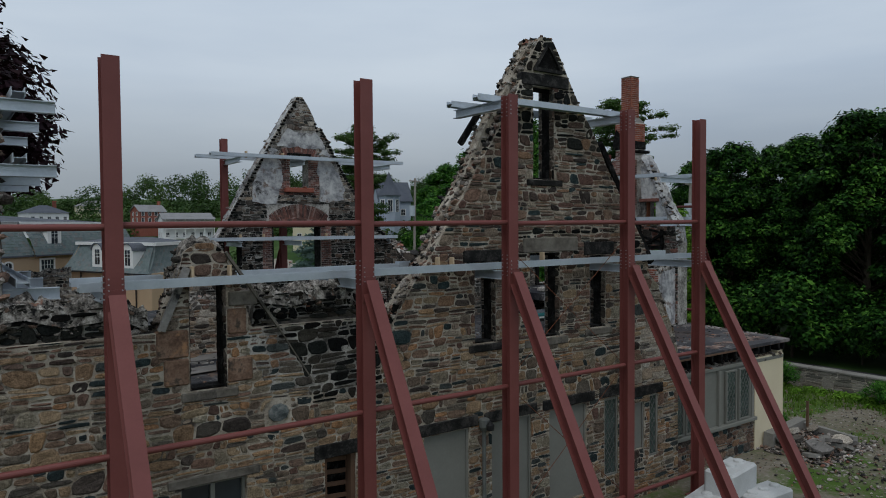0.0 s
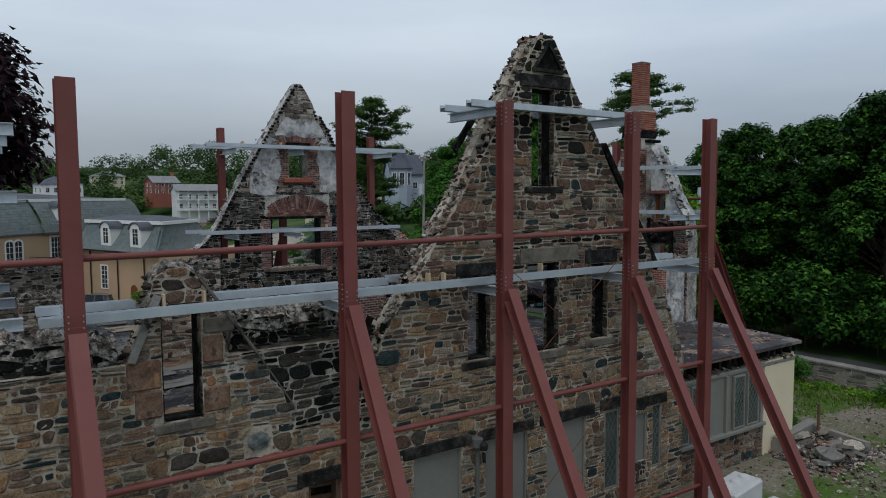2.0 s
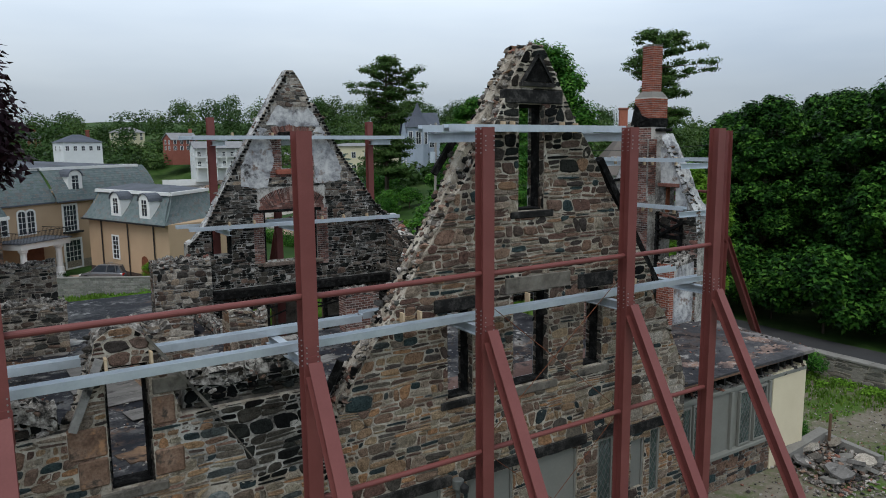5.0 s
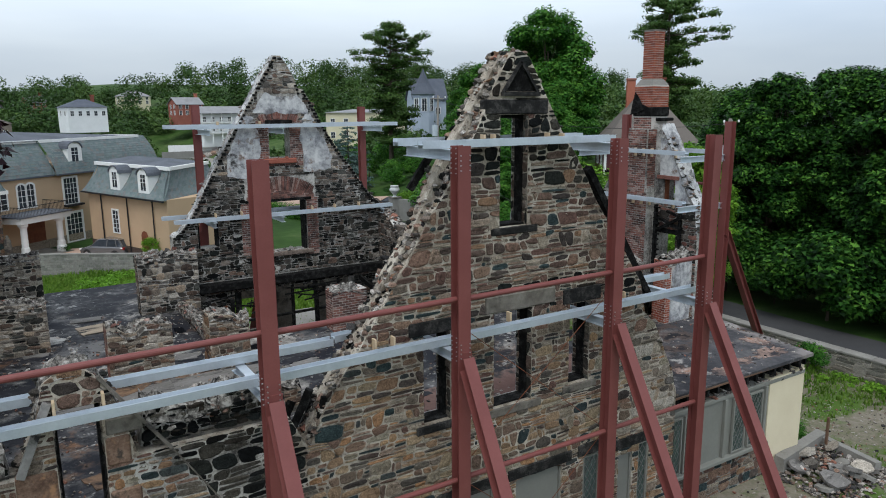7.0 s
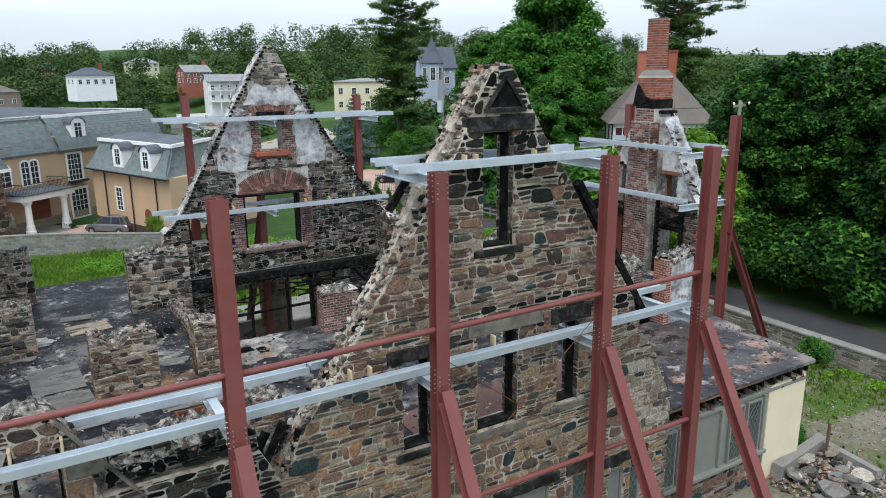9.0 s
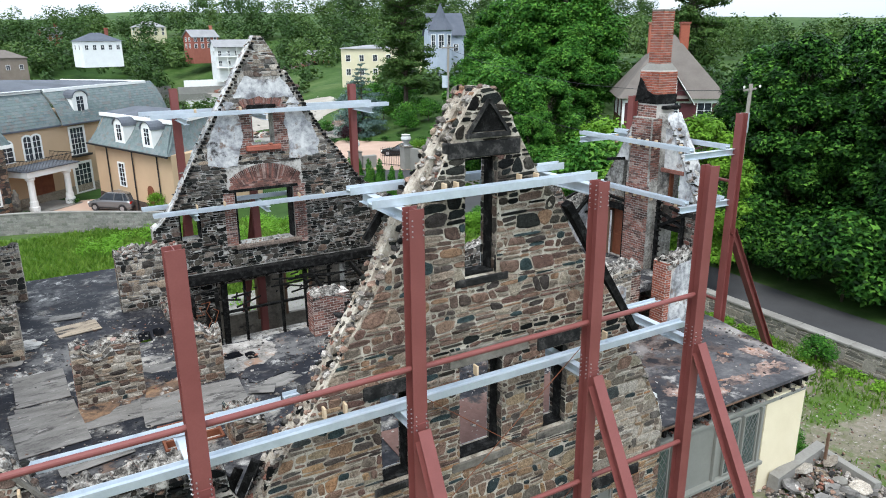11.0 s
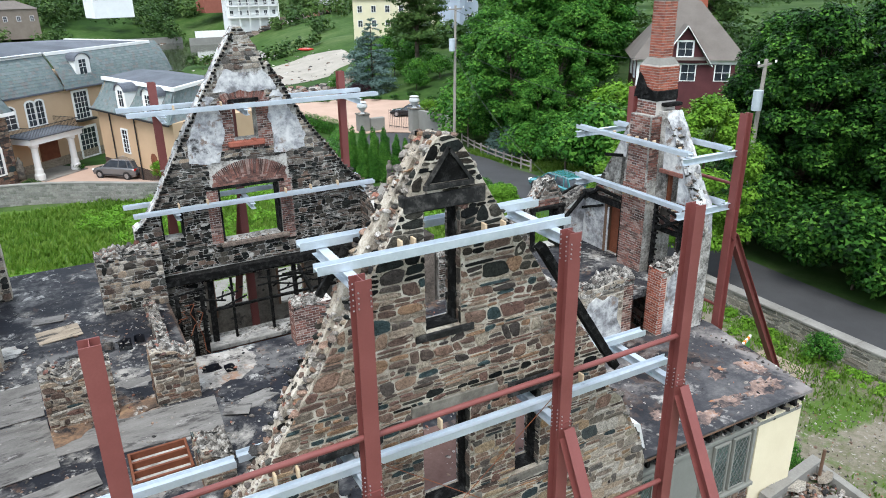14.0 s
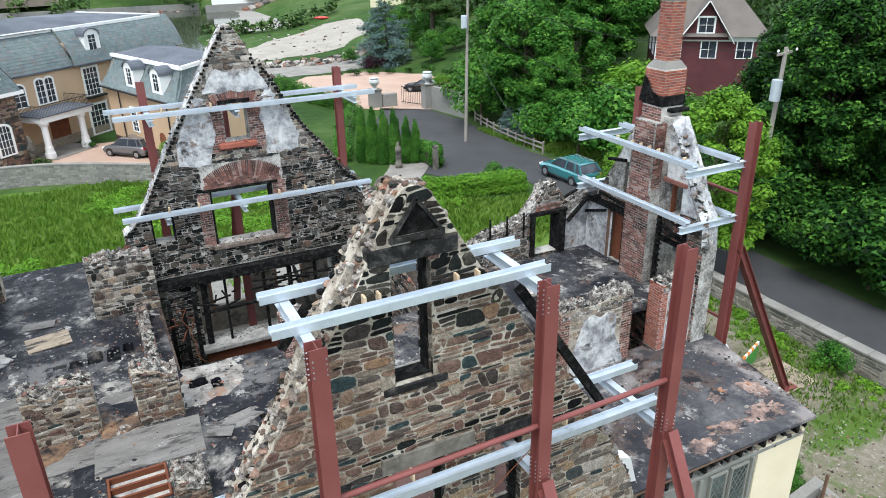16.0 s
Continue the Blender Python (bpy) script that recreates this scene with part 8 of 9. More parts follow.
# ---- cars ----
def car(name, label, paint, wagon, x, y, ang, length=4.6, width=1.8, height=1.55):
    """A car: lofted lower body, glazed cabin with pillars and roof, wheels and lights; its front towards -x."""
    t = thing(name, label, "car", at=(0, 0, 0))
    L, W, k = length, width / 2, height / 1.55
    st = [(-0.5, 0.4, 0.58, 0.78), (-0.47, 0.26, 0.7, 0.92), (-0.36, 0.22, 0.83, 0.98), (-0.2, 0.2, 0.95, 1.0), (0.0, 0.2, 0.98, 1.0), (0.25, 0.2, 1.0, 1.0), (0.43, 0.22, 1.0 if wagon else 0.97, 0.97), (0.485, 0.3, 0.94, 0.92), (0.5, 0.42, 0.8, 0.84)]
    g = Geo()
    for fx, zl, zt, hw in st:
        w = W * hw
        for py, pz in ((-w * 0.9, zl), (-w, zl + 0.2), (-w * 0.985, zt - 0.14), (-w * 0.86, zt), (0, zt + 0.03), (w * 0.86, zt), (w * 0.985, zt - 0.14), (w, zl + 0.2), (w * 0.9, zl)):
            g.v.append((fx * L, py, pz * k))
    n = 9
    for a in range(len(st) - 1):
        for b in range(n):
            g.f.append((a * n + b, a * n + (b + 1) % n, (a + 1) * n + (b + 1) % n, (a + 1) * n + b))
    g.f += [tuple(range(n - 1, -1, -1)), tuple(range((len(st) - 1) * n, len(st) * n))]
    g.mi = [0] * len(g.f)
    part("body", g, paint, t, soft=False)
    f0, f1, r1, r0 = (-0.22, -0.07, 0.38, 0.475) if wagon else (-0.2, -0.04, 0.2, 0.36)
    zb, zr = 0.97 * k, height - 0.06
    base = lambda f, sy: Vector((f * L, sy * W * 0.9, zb))
    top = lambda f, sy: Vector((f * L, sy * W * 0.72, zr))
    part("windscreen", Geo().add([base(f0, -1), base(f0, 1), top(f1, 1), top(f1, -1)], [(0, 3, 2, 1)]), DARKGLASS, t)
    part("rear_window", Geo().add([base(r0, -1), base(r0, 1), top(r1, 1), top(r1, -1)], [(0, 1, 2, 3)]), DARKGLASS, t)
    for sy in (-1, 1):
        part("side_window", Geo().add([base(f0, sy), base(r0, sy), top(r1, sy), top(f1, sy)], [(0, 1, 2, 3) if sy < 0 else (3, 2, 1, 0)]), DARKGLASS, t)
        for fb, ft, wd in ((f0, f1, 0.07), (0.12, 0.13, 0.1), (0.34 if wagon else 0.2, 0.3 if wagon else 0.16, 0.1), (r0, r1, 0.16)):
            part("pillar", Geo().bar(base(fb, sy * 1.01), top(ft, sy * 1.02), wd, 0.05, (0, 1, 0)), paint, t)
        part("roof_rail", Geo().bar(top(f1 + 0.04, sy * 0.98) + Vector((0, 0, 0.09)), top(r1 - 0.02, sy * 0.98) + Vector((0, 0, 0.09)), 0.04, 0.04), BOLT, t)
        part("sill_trim", Geo().bar((-0.28 * L, sy * W * 0.99, 0.32 * k), (0.28 * L, sy * W * 0.99, 0.32 * k), 0.05, 0.1), IRON, t)
        for wx in (-0.31 * L, 0.3 * L):
            part("wheel_arch", Geo().rod((wx, sy * (W - 0.16), 0.36), (wx, sy * (W + 0.003), 0.36), 0.41, n=20), IRON, t)
            wh = part("wheel", Geo().rod((wx, sy * (W - 0.2), 0.34), (wx, sy * (W + 0.02), 0.34), 0.34, n=18), IRON, t)
            part("rim", Geo().rod((wx, sy * (W - 0.02), 0.34), (wx, sy * (W + 0.03), 0.34), 0.22, n=14), BOLT, wh)
        part("tail_light", Geo().cham(0.47 * L, 0.495 * L, sy * W * 0.78 - 0.14, sy * W * 0.78 + 0.14, 0.74 * k, 0.93 * k, 0.01), TAIL_RED, t)
        part("head_light", Geo().cham(-0.495 * L, -0.455 * L, sy * W * 0.7 - 0.17, sy * W * 0.7 + 0.17, 0.58 * k, 0.7 * k, 0.01), WHITE, t)
    roof = Geo().add([top(f1 - 0.01, -1.03), top(f1 - 0.01, 1.03), top(r1 + 0.02, 1.03), top(r1 + 0.02, -1.03)] + [top(f1 + 0.02, -0.86) + Vector((0, 0, 0.06)), top(f1 + 0.02, 0.86) + Vector((0, 0, 0.06)), top(r1 - 0.02, 0.86) + Vector((0, 0, 0.05)), top(r1 - 0.02, -0.86) + Vector((0, 0, 0.05))],
                     [(0, 1, 2, 3), (4, 7, 6, 5), (0, 4, 5, 1), (1, 5, 6, 2), (2, 6, 7, 3), (3, 7, 4, 0)])
    part("roof", roof, paint, t)
    part("bumper", Geo().cham(0.47 * L, 0.512 * L, -W * 0.86, W * 0.86, 0.36 * k, 0.56 * k, 0.03), IRON, t)
    part("number_plate", Geo().box(0.502 * L, 0.514 * L, -0.25, 0.25, 0.6 * k, 0.71 * k), WHITE, t)
    t.matrix_basis = Matrix.Translation((x, y, ground(x, y) + 0.05)) @ Matrix.Rotation(radians(ang), 4, "Z")
    return t


TAIL_RED = surface("tail_light_red", [(0, (0.3, 0.01, 0.01)), (1, (0.4, 0.02, 0.02))], rough=0.2, bump=0)


def paint(name, c):
    m, nt, p = nodes_of(name)
    p.inputs["Base Color"].default_value = (*c, 1)
    p.inputs["Roughness"].default_value, p.inputs["Metallic"].default_value = 0.25, 0.4
    p.inputs["Coat Weight"].default_value = 0.6
    return m


car("hatchback_car", "teal hatchback car parked on the lane", paint("teal_paint", (0.05, 0.22, 0.24)), True, 39.5, 42.0, -88, 5.0, 1.95, 1.65)
car("estate_car", "dark grey estate car parked before the mansion", paint("grey_paint", (0.15, 0.152, 0.158)), True, 12.3, 73.0, -45, 4.9, 1.98, 1.75)
car("saloon_car", "black saloon car parked on the gravel forecourt", paint("black_paint", (0.008, 0.008, 0.01)), False, 47.2, 82.3, -40, 5.0, 1.9, 1.45)

# ---- houses beyond ----
def house(name, label, x, y, z, w, d, h, ang, wall, roof, pitch=0.55, hip=False, wins=(4, 2), chimneys=(), porch=False, trim=None, eave=0.4, win=(0.9, 1.3)):
    """A plain house: local x along its front of width w, front at y = 0, depth d behind."""
    trim = trim or WHITE
    t = thing(name, label, "house", at=(0, 0, 0))
    part("wall", Geo().box(-w / 2, w / 2, 0, d, -4, h), wall, t)
    rz = h + pitch * d / 2
    e = eave
    g = Geo()
    if hip:
        k = min(d / 2, w / 2 - 0.5)
        v = [(-w / 2 - e, -e, h), (w / 2 + e, -e, h), (w / 2 + e, d + e, h), (-w / 2 - e, d + e, h), (-w / 2 + k, d / 2, rz), (w / 2 - k, d / 2, rz)]
        g.add(v, [(0, 1, 5, 4), (1, 2, 5), (2, 3, 4, 5), (3, 0, 4), (3, 2, 1, 0)])
    else:
        v = [(-w / 2 - e, -e, h - e * pitch), (w / 2 + e, -e, h - e * pitch), (w / 2 + e, d / 2, rz), (-w / 2 - e, d / 2, rz), (-w / 2 - e, d + e, h - e * pitch), (w / 2 + e, d + e, h - e * pitch)]
        v += [(a, b, c - 0.18) for a, b, c in v]
        g.add(v, [(0, 1, 2, 3), (3, 2, 5, 4), (7, 6, 9, 8), (8, 9, 10, 11), (0, 6, 7, 1), (4, 5, 11, 10), (0, 3, 9, 6), (3, 4, 10, 9), (1, 7, 8, 2), (2, 8, 11, 5)])
        for s in (-1, 1):
            part("gable", Geo().add([(s * w / 2, 0, h - 0.01), (s * w / 2, d, h - 0.01), (s * w / 2, d / 2, rz - 0.05)], [(0, 1, 2) if s > 0 else (0, 2, 1)]), wall, t)
    part("roof", g, roof, t)
    fr = frame_of((-w / 2, 0), (1, 0))
    n, m = wins
    for j in range(m):
        for i in range(n):
            u = w * (i + 0.5) / n
            zz = 0.9 + j * (h - 0.6) / m
            window(t, fr, u - win[0] / 2, u + win[0] / 2, zz, min(zz + win[1], h - 0.25), False, (2, 2), 0.1)
    for s, o in ((0, ((-w / 2, d), (0, -1))), (1, ((w / 2, 0), (0, 1)))):
        fs = frame_of(*o)
        for j in range(m):
            for u in (d * 0.3, d * 0.7):
                zz = 0.9 + j * (h - 0.6) / m
                window(t, fs, u - win[0] / 2, u + win[0] / 2, zz, min(zz + win[1], h - 0.25), False, (2, 2), 0.1)
    for cx_, cy_ in chimneys:
        part("chimney", Geo().cham(cx_ - 0.45, cx_ + 0.45, cy_ - 0.4, cy_ + 0.4, h, rz + 1.3, 0.03).cham(cx_ - 0.53, cx_ + 0.53, cy_ - 0.48, cy_ + 0.48, rz + 1.1, rz + 1.32, 0.03), BRICK, t, "red brick chimney")
    if porch:
        for j in range(2):
            part("porch_deck", Geo().box(-w / 2, w / 2, -2.2, 0, 0.2 + j * h / 2, 0.4 + j * h / 2), trim, t)
            g = Geo()
            for i in range(int(w / 0.35) + 1):
                u = -w / 2 + i * 0.35
                g.box(u - 0.03, u + 0.03, -2.18, -2.12, 0.4 + j * h / 2, 1.35 + j * h / 2)
            part("porch_rail", g.box(-w / 2, w / 2, -2.2, -2.1, 1.3 + j * h / 2, 1.4 + j * h / 2), trim, t)
        for i in range(6):
            u = -w / 2 + 0.2 + i * (w - 0.4) / 5
            part("porch_post", Geo().box(u - 0.12, u + 0.12, -2.2, -1.96, -3, h), trim, t)
        part("porch_roof", Geo().add([(-w / 2 - 0.3, -2.6, h - 0.1), (w / 2 + 0.3, -2.6, h - 0.1), (w / 2 + 0.3, 0, h + 0.7), (-w / 2 - 0.3, 0, h + 0.7)], [(0, 1, 2, 3)]), roof, t)
    t.matrix_basis = Matrix.Translation((x, y, z)) @ Matrix.Rotation(radians(ang), 4, "Z")
    return t


BRICKWALL = surface("far_brick", [(0.3, (0.22, 0.075, 0.055)), (0.7, (0.3, 0.11, 0.08))], 0.6, 12, 0.9, bump=0.2)
WHITEWALL = surface("white_clapboard", [(0.3, (0.62, 0.63, 0.62)), (0.7, (0.74, 0.75, 0.74))], 0.5, 10, 0.7, bump=0.1)
CREAMWALL = surface("cream_wall", [(0.3, (0.55, 0.5, 0.34)), (0.7, (0.66, 0.6, 0.43))], 0.4, 10, 0.8, bump=0.1)
BLUEWALL = surface("blue_grey_shingle", [(0.3, (0.3, 0.35, 0.42)), (0.7, (0.4, 0.45, 0.52))], 0.5, 10, 0.8, bump=0.1)
MAROON = surface("maroon_shingle", [(0.3, (0.07, 0.025, 0.028)), (0.7, (0.11, 0.04, 0.042))], 0.8, 14, 0.85, bump=0.2)
GREYROOF = surface("grey_shingle_roof", [(0.3, (0.19, 0.19, 0.195)), (0.7, (0.29, 0.29, 0.295))], 0.5, 8, 0.9, bump=0.2)
DARKROOF = surface("dark_shingle_roof", [(0.3, (0.07, 0.08, 0.1)), (0.7, (0.11, 0.12, 0.145))], 0.5, 8, 0.9, bump=0.2)
BROWNROOF = surface("brown_shingle_roof", [(0.3, (0.11, 0.095, 0.085)), (0.7, (0.165, 0.145, 0.13))], 0.7, 12, 0.9, bump=0.25)


def at_y(x180, z180, y):
    """A far place, known by where its line of sight meets the plane y = 180, moved to another depth."""
    k = (y - 1.5) / 178.5
    return 7.28 + (x180 - 7.28) * k, y, 14.22 + (z180 - 14.22) * k


x, y, z = at_y(23.1, 8.3, 235)
house("white_house", "white two-storey house with a dark hipped roof on the far shore", x, y, z + 2.6, 11, 8.5, 3.3, 14, WHITEWALL, DARKROOF, 0.55, True, (5, 1), ((3, 4),), False)
x, y, z = at_y(53.5, 6.1, 225)
house("porch_house", "white house with long double porches on the shore", x, y, z, 15, 9, 6.4, -4, WHITEWALL, GREYROOF, 0.45, False, (6, 2), (), True)
x, y, z = at_y(45.5, 10.4, 250)
house("brick_house", "red brick house with a grey roof on the far shore", x, y, z, 9, 7, 4.6, 12, BRICKWALL, GREYROOF, 0.6, False, (4, 2), ((4, 4),))
x, y, z = at_y(73, 5.5, 235)
house("brick_cottage", "small red brick house among trees", x, y, z, 8, 7, 4.2, -18, BRICKWALL, GREYROOF, 0.5, False, (3, 2))
x, y, z = at_y(91, 1.9, 150)
house("cream_building", "cream flat-fronted building behind the pines", x, y, z, 18, 12, 6.6, -24, CREAMWALL, GREYROOF, 0.12, True, (6, 2))
x, y, z = at_y(2, 6.5, 245)
house("stone_lodge", "long low brown house by the water", x, y, z, 17, 9, 4.2, 10, surface("brown_wall", [(0.3, (0.16, 0.13, 0.105)), (0.7, (0.24, 0.2, 0.165))], 0.5, 9, 0.9), BROWNROOF, 0.5, True, (5, 1))
x, y, z = at_y(34, 17.5, 330)
house("grey_house", "grey-roofed house among trees on the hill", x, y, z - 7, 12, 8, 4, 10, CREAMWALL, GREYROOF, 0.6, True, (4, 2))
x, y, z = at_y(14, 15.5, 330)
house("brick_house_far", "small brick house among trees on the hill", x, y, z - 6, 7, 7, 4.4, 20, BRICKWALL, GREYROOF, 0.7, False, (3, 2), ((3, 4),))
x, y, z = at_y(86, 13, 300)
house("hill_house", "pale house half hidden on the wooded hill", x, y, z, 13, 10, 5.5, -10, WHITEWALL, GREYROOF, 0.6, False, (3, 2))
x, y, z = at_y(111.5, 5, 132)
house("blue_house", "blue-grey shingled house with a pointed turret", x, y, z - 2, 7, 9, 8.2, -20, BLUEWALL, DARKROOF, 0.9, False, (2, 2))
bl2 = thing("turret", "pointed blue-grey turret with tall windows", "turret", at=(x - 3.4, y - 3.0, z - 3))
part("wall", Geo().lathe((x - 3.4, y - 3.0, z - 3), [(2.3, 0), (2.3, 9.6), (2.5, 9.8)], 8), BLUEWALL, bl2)
part("roof", Geo().lathe((x - 3.4, y - 3.0, z - 3), [(2.8, 9.8), (1.3, 12.0), (0.02, 15.0)], 8), DARKROOF, bl2)
for a in (200, 245, 290):
    ca, sa = math.cos(radians(a)), math.sin(radians(a))
    window(bl2, frame_of((x - 3.4 + 2.18 * ca, y - 3.0 + 2.18 * sa), (-sa, ca)), -0.45, 0.45, z + 3.4, z + 5.9, False, (2, 2), 0.12)

# the maroon house beside the wood
mh = house("maroon_house", "maroon shingled house with white trim and a broad grey roof", 62.2, 50.7, 4.2, 9.6, 9.0, 3.0, -38, MAROON, BROWNROOF, 1.45, True, (3, 1), ((1.4, 4.2), (-1.6, 5.2)), False, None, 0.6, (1.3, 1.6))
mh_pose = mh.matrix_basis.copy()
mh.matrix_basis = Matrix.Identity(4)
part("dormer_wall", Geo().add([(-2.7, -0.35, 2.7), (1.7, -0.35, 2.7), (-0.5, -0.35, 6.2), (-2.7, 3.2, 2.7), (1.7, 3.2, 2.7), (-0.5, 3.4, 6.2)], [(0, 1, 2), (3, 5, 4), (0, 2, 5, 3), (1, 4, 5, 2)]), MAROON, mh, "maroon shingled cross gable")
part("dormer_roof", Geo().add([(-3.1, -0.75, 2.35), (-0.5, -0.75, 6.45), (-0.5, 4.2, 6.45), (-3.1, 3.6, 2.35)], [(0, 1, 2, 3)]).add([(2.1, -0.75, 2.35), (-0.5, -0.75, 6.45), (-0.5, 4.2, 6.45), (2.1, 3.6, 2.35)], [(1, 0, 3, 2)]), BROWNROOF, mh)
part("bargeboard", Geo().bar((-3.1, -0.78, 2.4), (-0.5, -0.78, 6.4), 0.06, 0.28, (0, 1, 0)).bar((2.1, -0.78, 2.4), (-0.5, -0.78, 6.4), 0.06, 0.28, (0, 1, 0)), WHITE, mh, "white bargeboards")
window(mh, lambda u, z, n: (u, -0.36 - n, z), -1.15, 0.15, 3.4, 4.8, False, (2, 2), 0.16)
part("corner_board", Geo().box(-4.86, -4.6, -0.06, 0.1, -2, 3).box(4.6, 4.86, -0.06, 0.1, -2, 3).box(-4.86, 4.86, -0.06, 0.05, 2.5, 3.0), WHITE, mh, "white corner boards and frieze")
mh.matrix_basis = Matrix.Translation((0.6, 1.6, 0.1)) @ mh_pose @ Matrix.Diagonal((1.0, 1.0, 0.94, 1))

# ---- poles, fence, gate, statue ----
def utility_pole(x, y, top, label, box_z, arm=True):
    t = thing("utility_pole", label, "pole", "utility poles", (x, y, ground(x, y)))
    part("pole", Geo().rod((x, y, ground(x, y) - 0.2), (x + 0.25, y, top), 0.16, 0.1, 12), POLE, t)
    part("transformer", Geo().rod((x - 0.25, y - 0.2, box_z), (x - 0.25, y - 0.2, box_z + 1.05), 0.26, n=14), GALV, t, "pale grey transformer can")
    part("crossarm", Geo().bar((x - 0.55, y - 0.2, top - 0.3), (x + 0.95, y + 0.2, top - 0.3), 0.09, 0.11), POLE, t)
    for k in (-0.5, 0.15, 0.85):
        part("insulator", Geo().lathe((x + 0.2 + k, y, top - 0.24), [(0.03, 0), (0.06, 0.05), (0.05, 0.14), (0.0, 0.16)], 8), WHITE, t)
    return t


utility_pole(41.0, 27.2, 10.7, "weathered wooden utility pole with a grey transformer", 8.1)
utility_pole(40.0, 58.4, 12.6, "tall wooden utility pole with a grey transformer beside the gate", 8.8)
for a, b in (((41.0, 27.2, 10.4), (40.0, 58.4, 12.3)), ((40.0, 58.4, 9.2), (41.2, 27.2, 7.0)), ((40.1, 58.4, 8.6), (26.2, 22.8, 6.0))):
    g = Geo()
    line = [Vector(a).lerp(Vector(b), i / 20) - Vector((0, 0, 4.8 * i / 20 * (1 - i / 20))) for i in range(21)]
    g.add([q + Vector((0.016 * c, 0, 0.016 * s)) for q in line for c, s in ((1, 0), (0, 1), (-1, 0), (0, -1))], [(4 * i + k, 4 * i + (k + 1) % 4, 4 * i + 4 + (k + 1) % 4, 4 * i + 4 + k) for i in range(20) for k in range(4)])
    solo("overhead_wire", g, IRON, "thin black overhead wire between poles", "wire", "overhead wires")
fence = thing("rail_fence", "weathered two-rail wooden fence along the lane", "fence", at=(42, 52, 0))
fp_ = [(45.0 - 0.245 * i - 0.12 * math.sin(i * 0.35), 65.5 - 1.72 * i) for i in range(10)]
for (a, b), (c, d) in zip(fp_, fp_[1:]):
    for z in (0.45, 0.85):
        part("rail", Geo().bar((a, b, ground(a, b) + z), (c, d, ground(c, d) + z), 0.06, 0.12), POLE, fence)
for a, b in fp_:
    part("post", Geo().cham(a - 0.07, a + 0.07, b - 0.07, b + 0.07, ground(a, b) - 0.2, ground(a, b) + 1.05, 0.01), POLE, fence)


def gate_pier(x, y, w, h, urn, label):
    t = thing("gate_pier", label, "pier", "gate piers", (x, y, ground(x, y)))
    z = ground(x, y)
    part("shaft", Geo().cham(x - w / 2, x + w / 2, y - w / 2, y + w / 2, z - 0.2, z + h, 0.03), BLOCKWALL, t)
    part("cap", Geo().cham(x - w / 2 - 0.08, x + w / 2 + 0.08, y - w / 2 - 0.08, y + w / 2 + 0.08, z + h, z + h + 0.14, 0.03), CEMENT, t)
    if urn:
        part("urn", Geo().lathe((x, y, z + h + 0.14), [(0.3, 0), (0.16, 0.14), (0.26, 0.3), (0.6, 0.75), (0.56, 1.0), (0.4, 1.12), (0.54, 1.25), (0.48, 1.28)], 14), CONCRETE, t, "grey stone urn")


gate_pier(38.6, 77.1, 1.2, 1.9, True, "stone gate pier topped with an urn")
gate_pier(43.5, 73.6, 1.1, 2.6, True, "tall stone gate pier topped with an urn")
solo("gate_wall", Geo().bar((43.9, 73.0, -0.4), (44.9, 67.2, -0.3), 0.5, 2.8), BLOCKWALL, "curved stone wall beside the gate", "wall", kind="structure")
solo("gate_wall_inner", Geo().cham(39.3, 41.0, 76.3, 76.9, -1.8, 0.0, 0.05), BLOCKWALL, "low stone wall beside the gate", "wall", kind="structure")
gate = thing("iron_gate", "open black wrought-iron gate", "gate", at=(43.1, 74.3, -1.4))
for i in range(12):
    part("bar", Geo().rod((43.0 - i * 0.12, 74.2 + i * 0.22, -1.3), (43.0 - i * 0.12, 74.2 + i * 0.22, 0.75 + 0.25 * math.sin(i / 11 * 3.1)), 0.02, n=5), IRON, gate)
part("gate_rail", Geo().bar((43.0, 74.2, -1.1), (41.68, 76.62, -1.1), 0.05, 0.06).bar((43.0, 74.2, 0.6), (41.68, 76.62, 0.6), 0.05, 0.06), IRON, gate)
st = Geo().lathe((30.9, 53.0, ground(30.9, 53.0)), [(0.28, 0), (0.28, 0.5), (0.2, 0.55), (0.26, 0.75), (0.2, 1.2), (0.26, 1.55), (0.24, 1.75), (0.1, 1.85), (0.13, 2.0), (0.1, 2.15), (0.0, 2.2)], 14)
solo("statue", st, CEMENT, "small grey stone garden statue on a plinth", "statue", soft=True)
st2 = Geo().lathe((4.3, 74.0, -1.5), [(0.35, 0), (0.3, 0.5), (0.36, 0.8), (0.26, 1.2), (0.3, 1.5), (0.12, 1.7), (0.15, 1.85), (0.0, 2.0)], 12)
solo("statue", st2, CEMENT, "weathered pale statue before the mansion", "statue", soft=True)
solo("stone_post", Geo().cham(32.85, 33.2, 50.4, 50.8, -0.9, 1.2, 0.03), CEMENT, "pale stone post at the hedge's end", "post")
g = Geo()
rs = random.Random(88)
for i in range(420):
    k = rs.random()
    x, y = 28 + 36 * k, 114 + 9 * k * k + 1.5 * math.sin(k * 9) + rs.uniform(-2.2, 2.2)
    s = rs.uniform(0.2, 0.75)
    g.rock((x, y, ground(x, y) + s * 0.2), s * 1.3, s, s * 0.8, rs)
for i in range(90):
    x, y = rs.uniform(33, 62), rs.uniform(119, 156)
    s = rs.uniform(0.1, 0.4)
    g.rock((x, y, ground(x, y) + 0.08), s * 1.5, s, s * 0.5, rs)
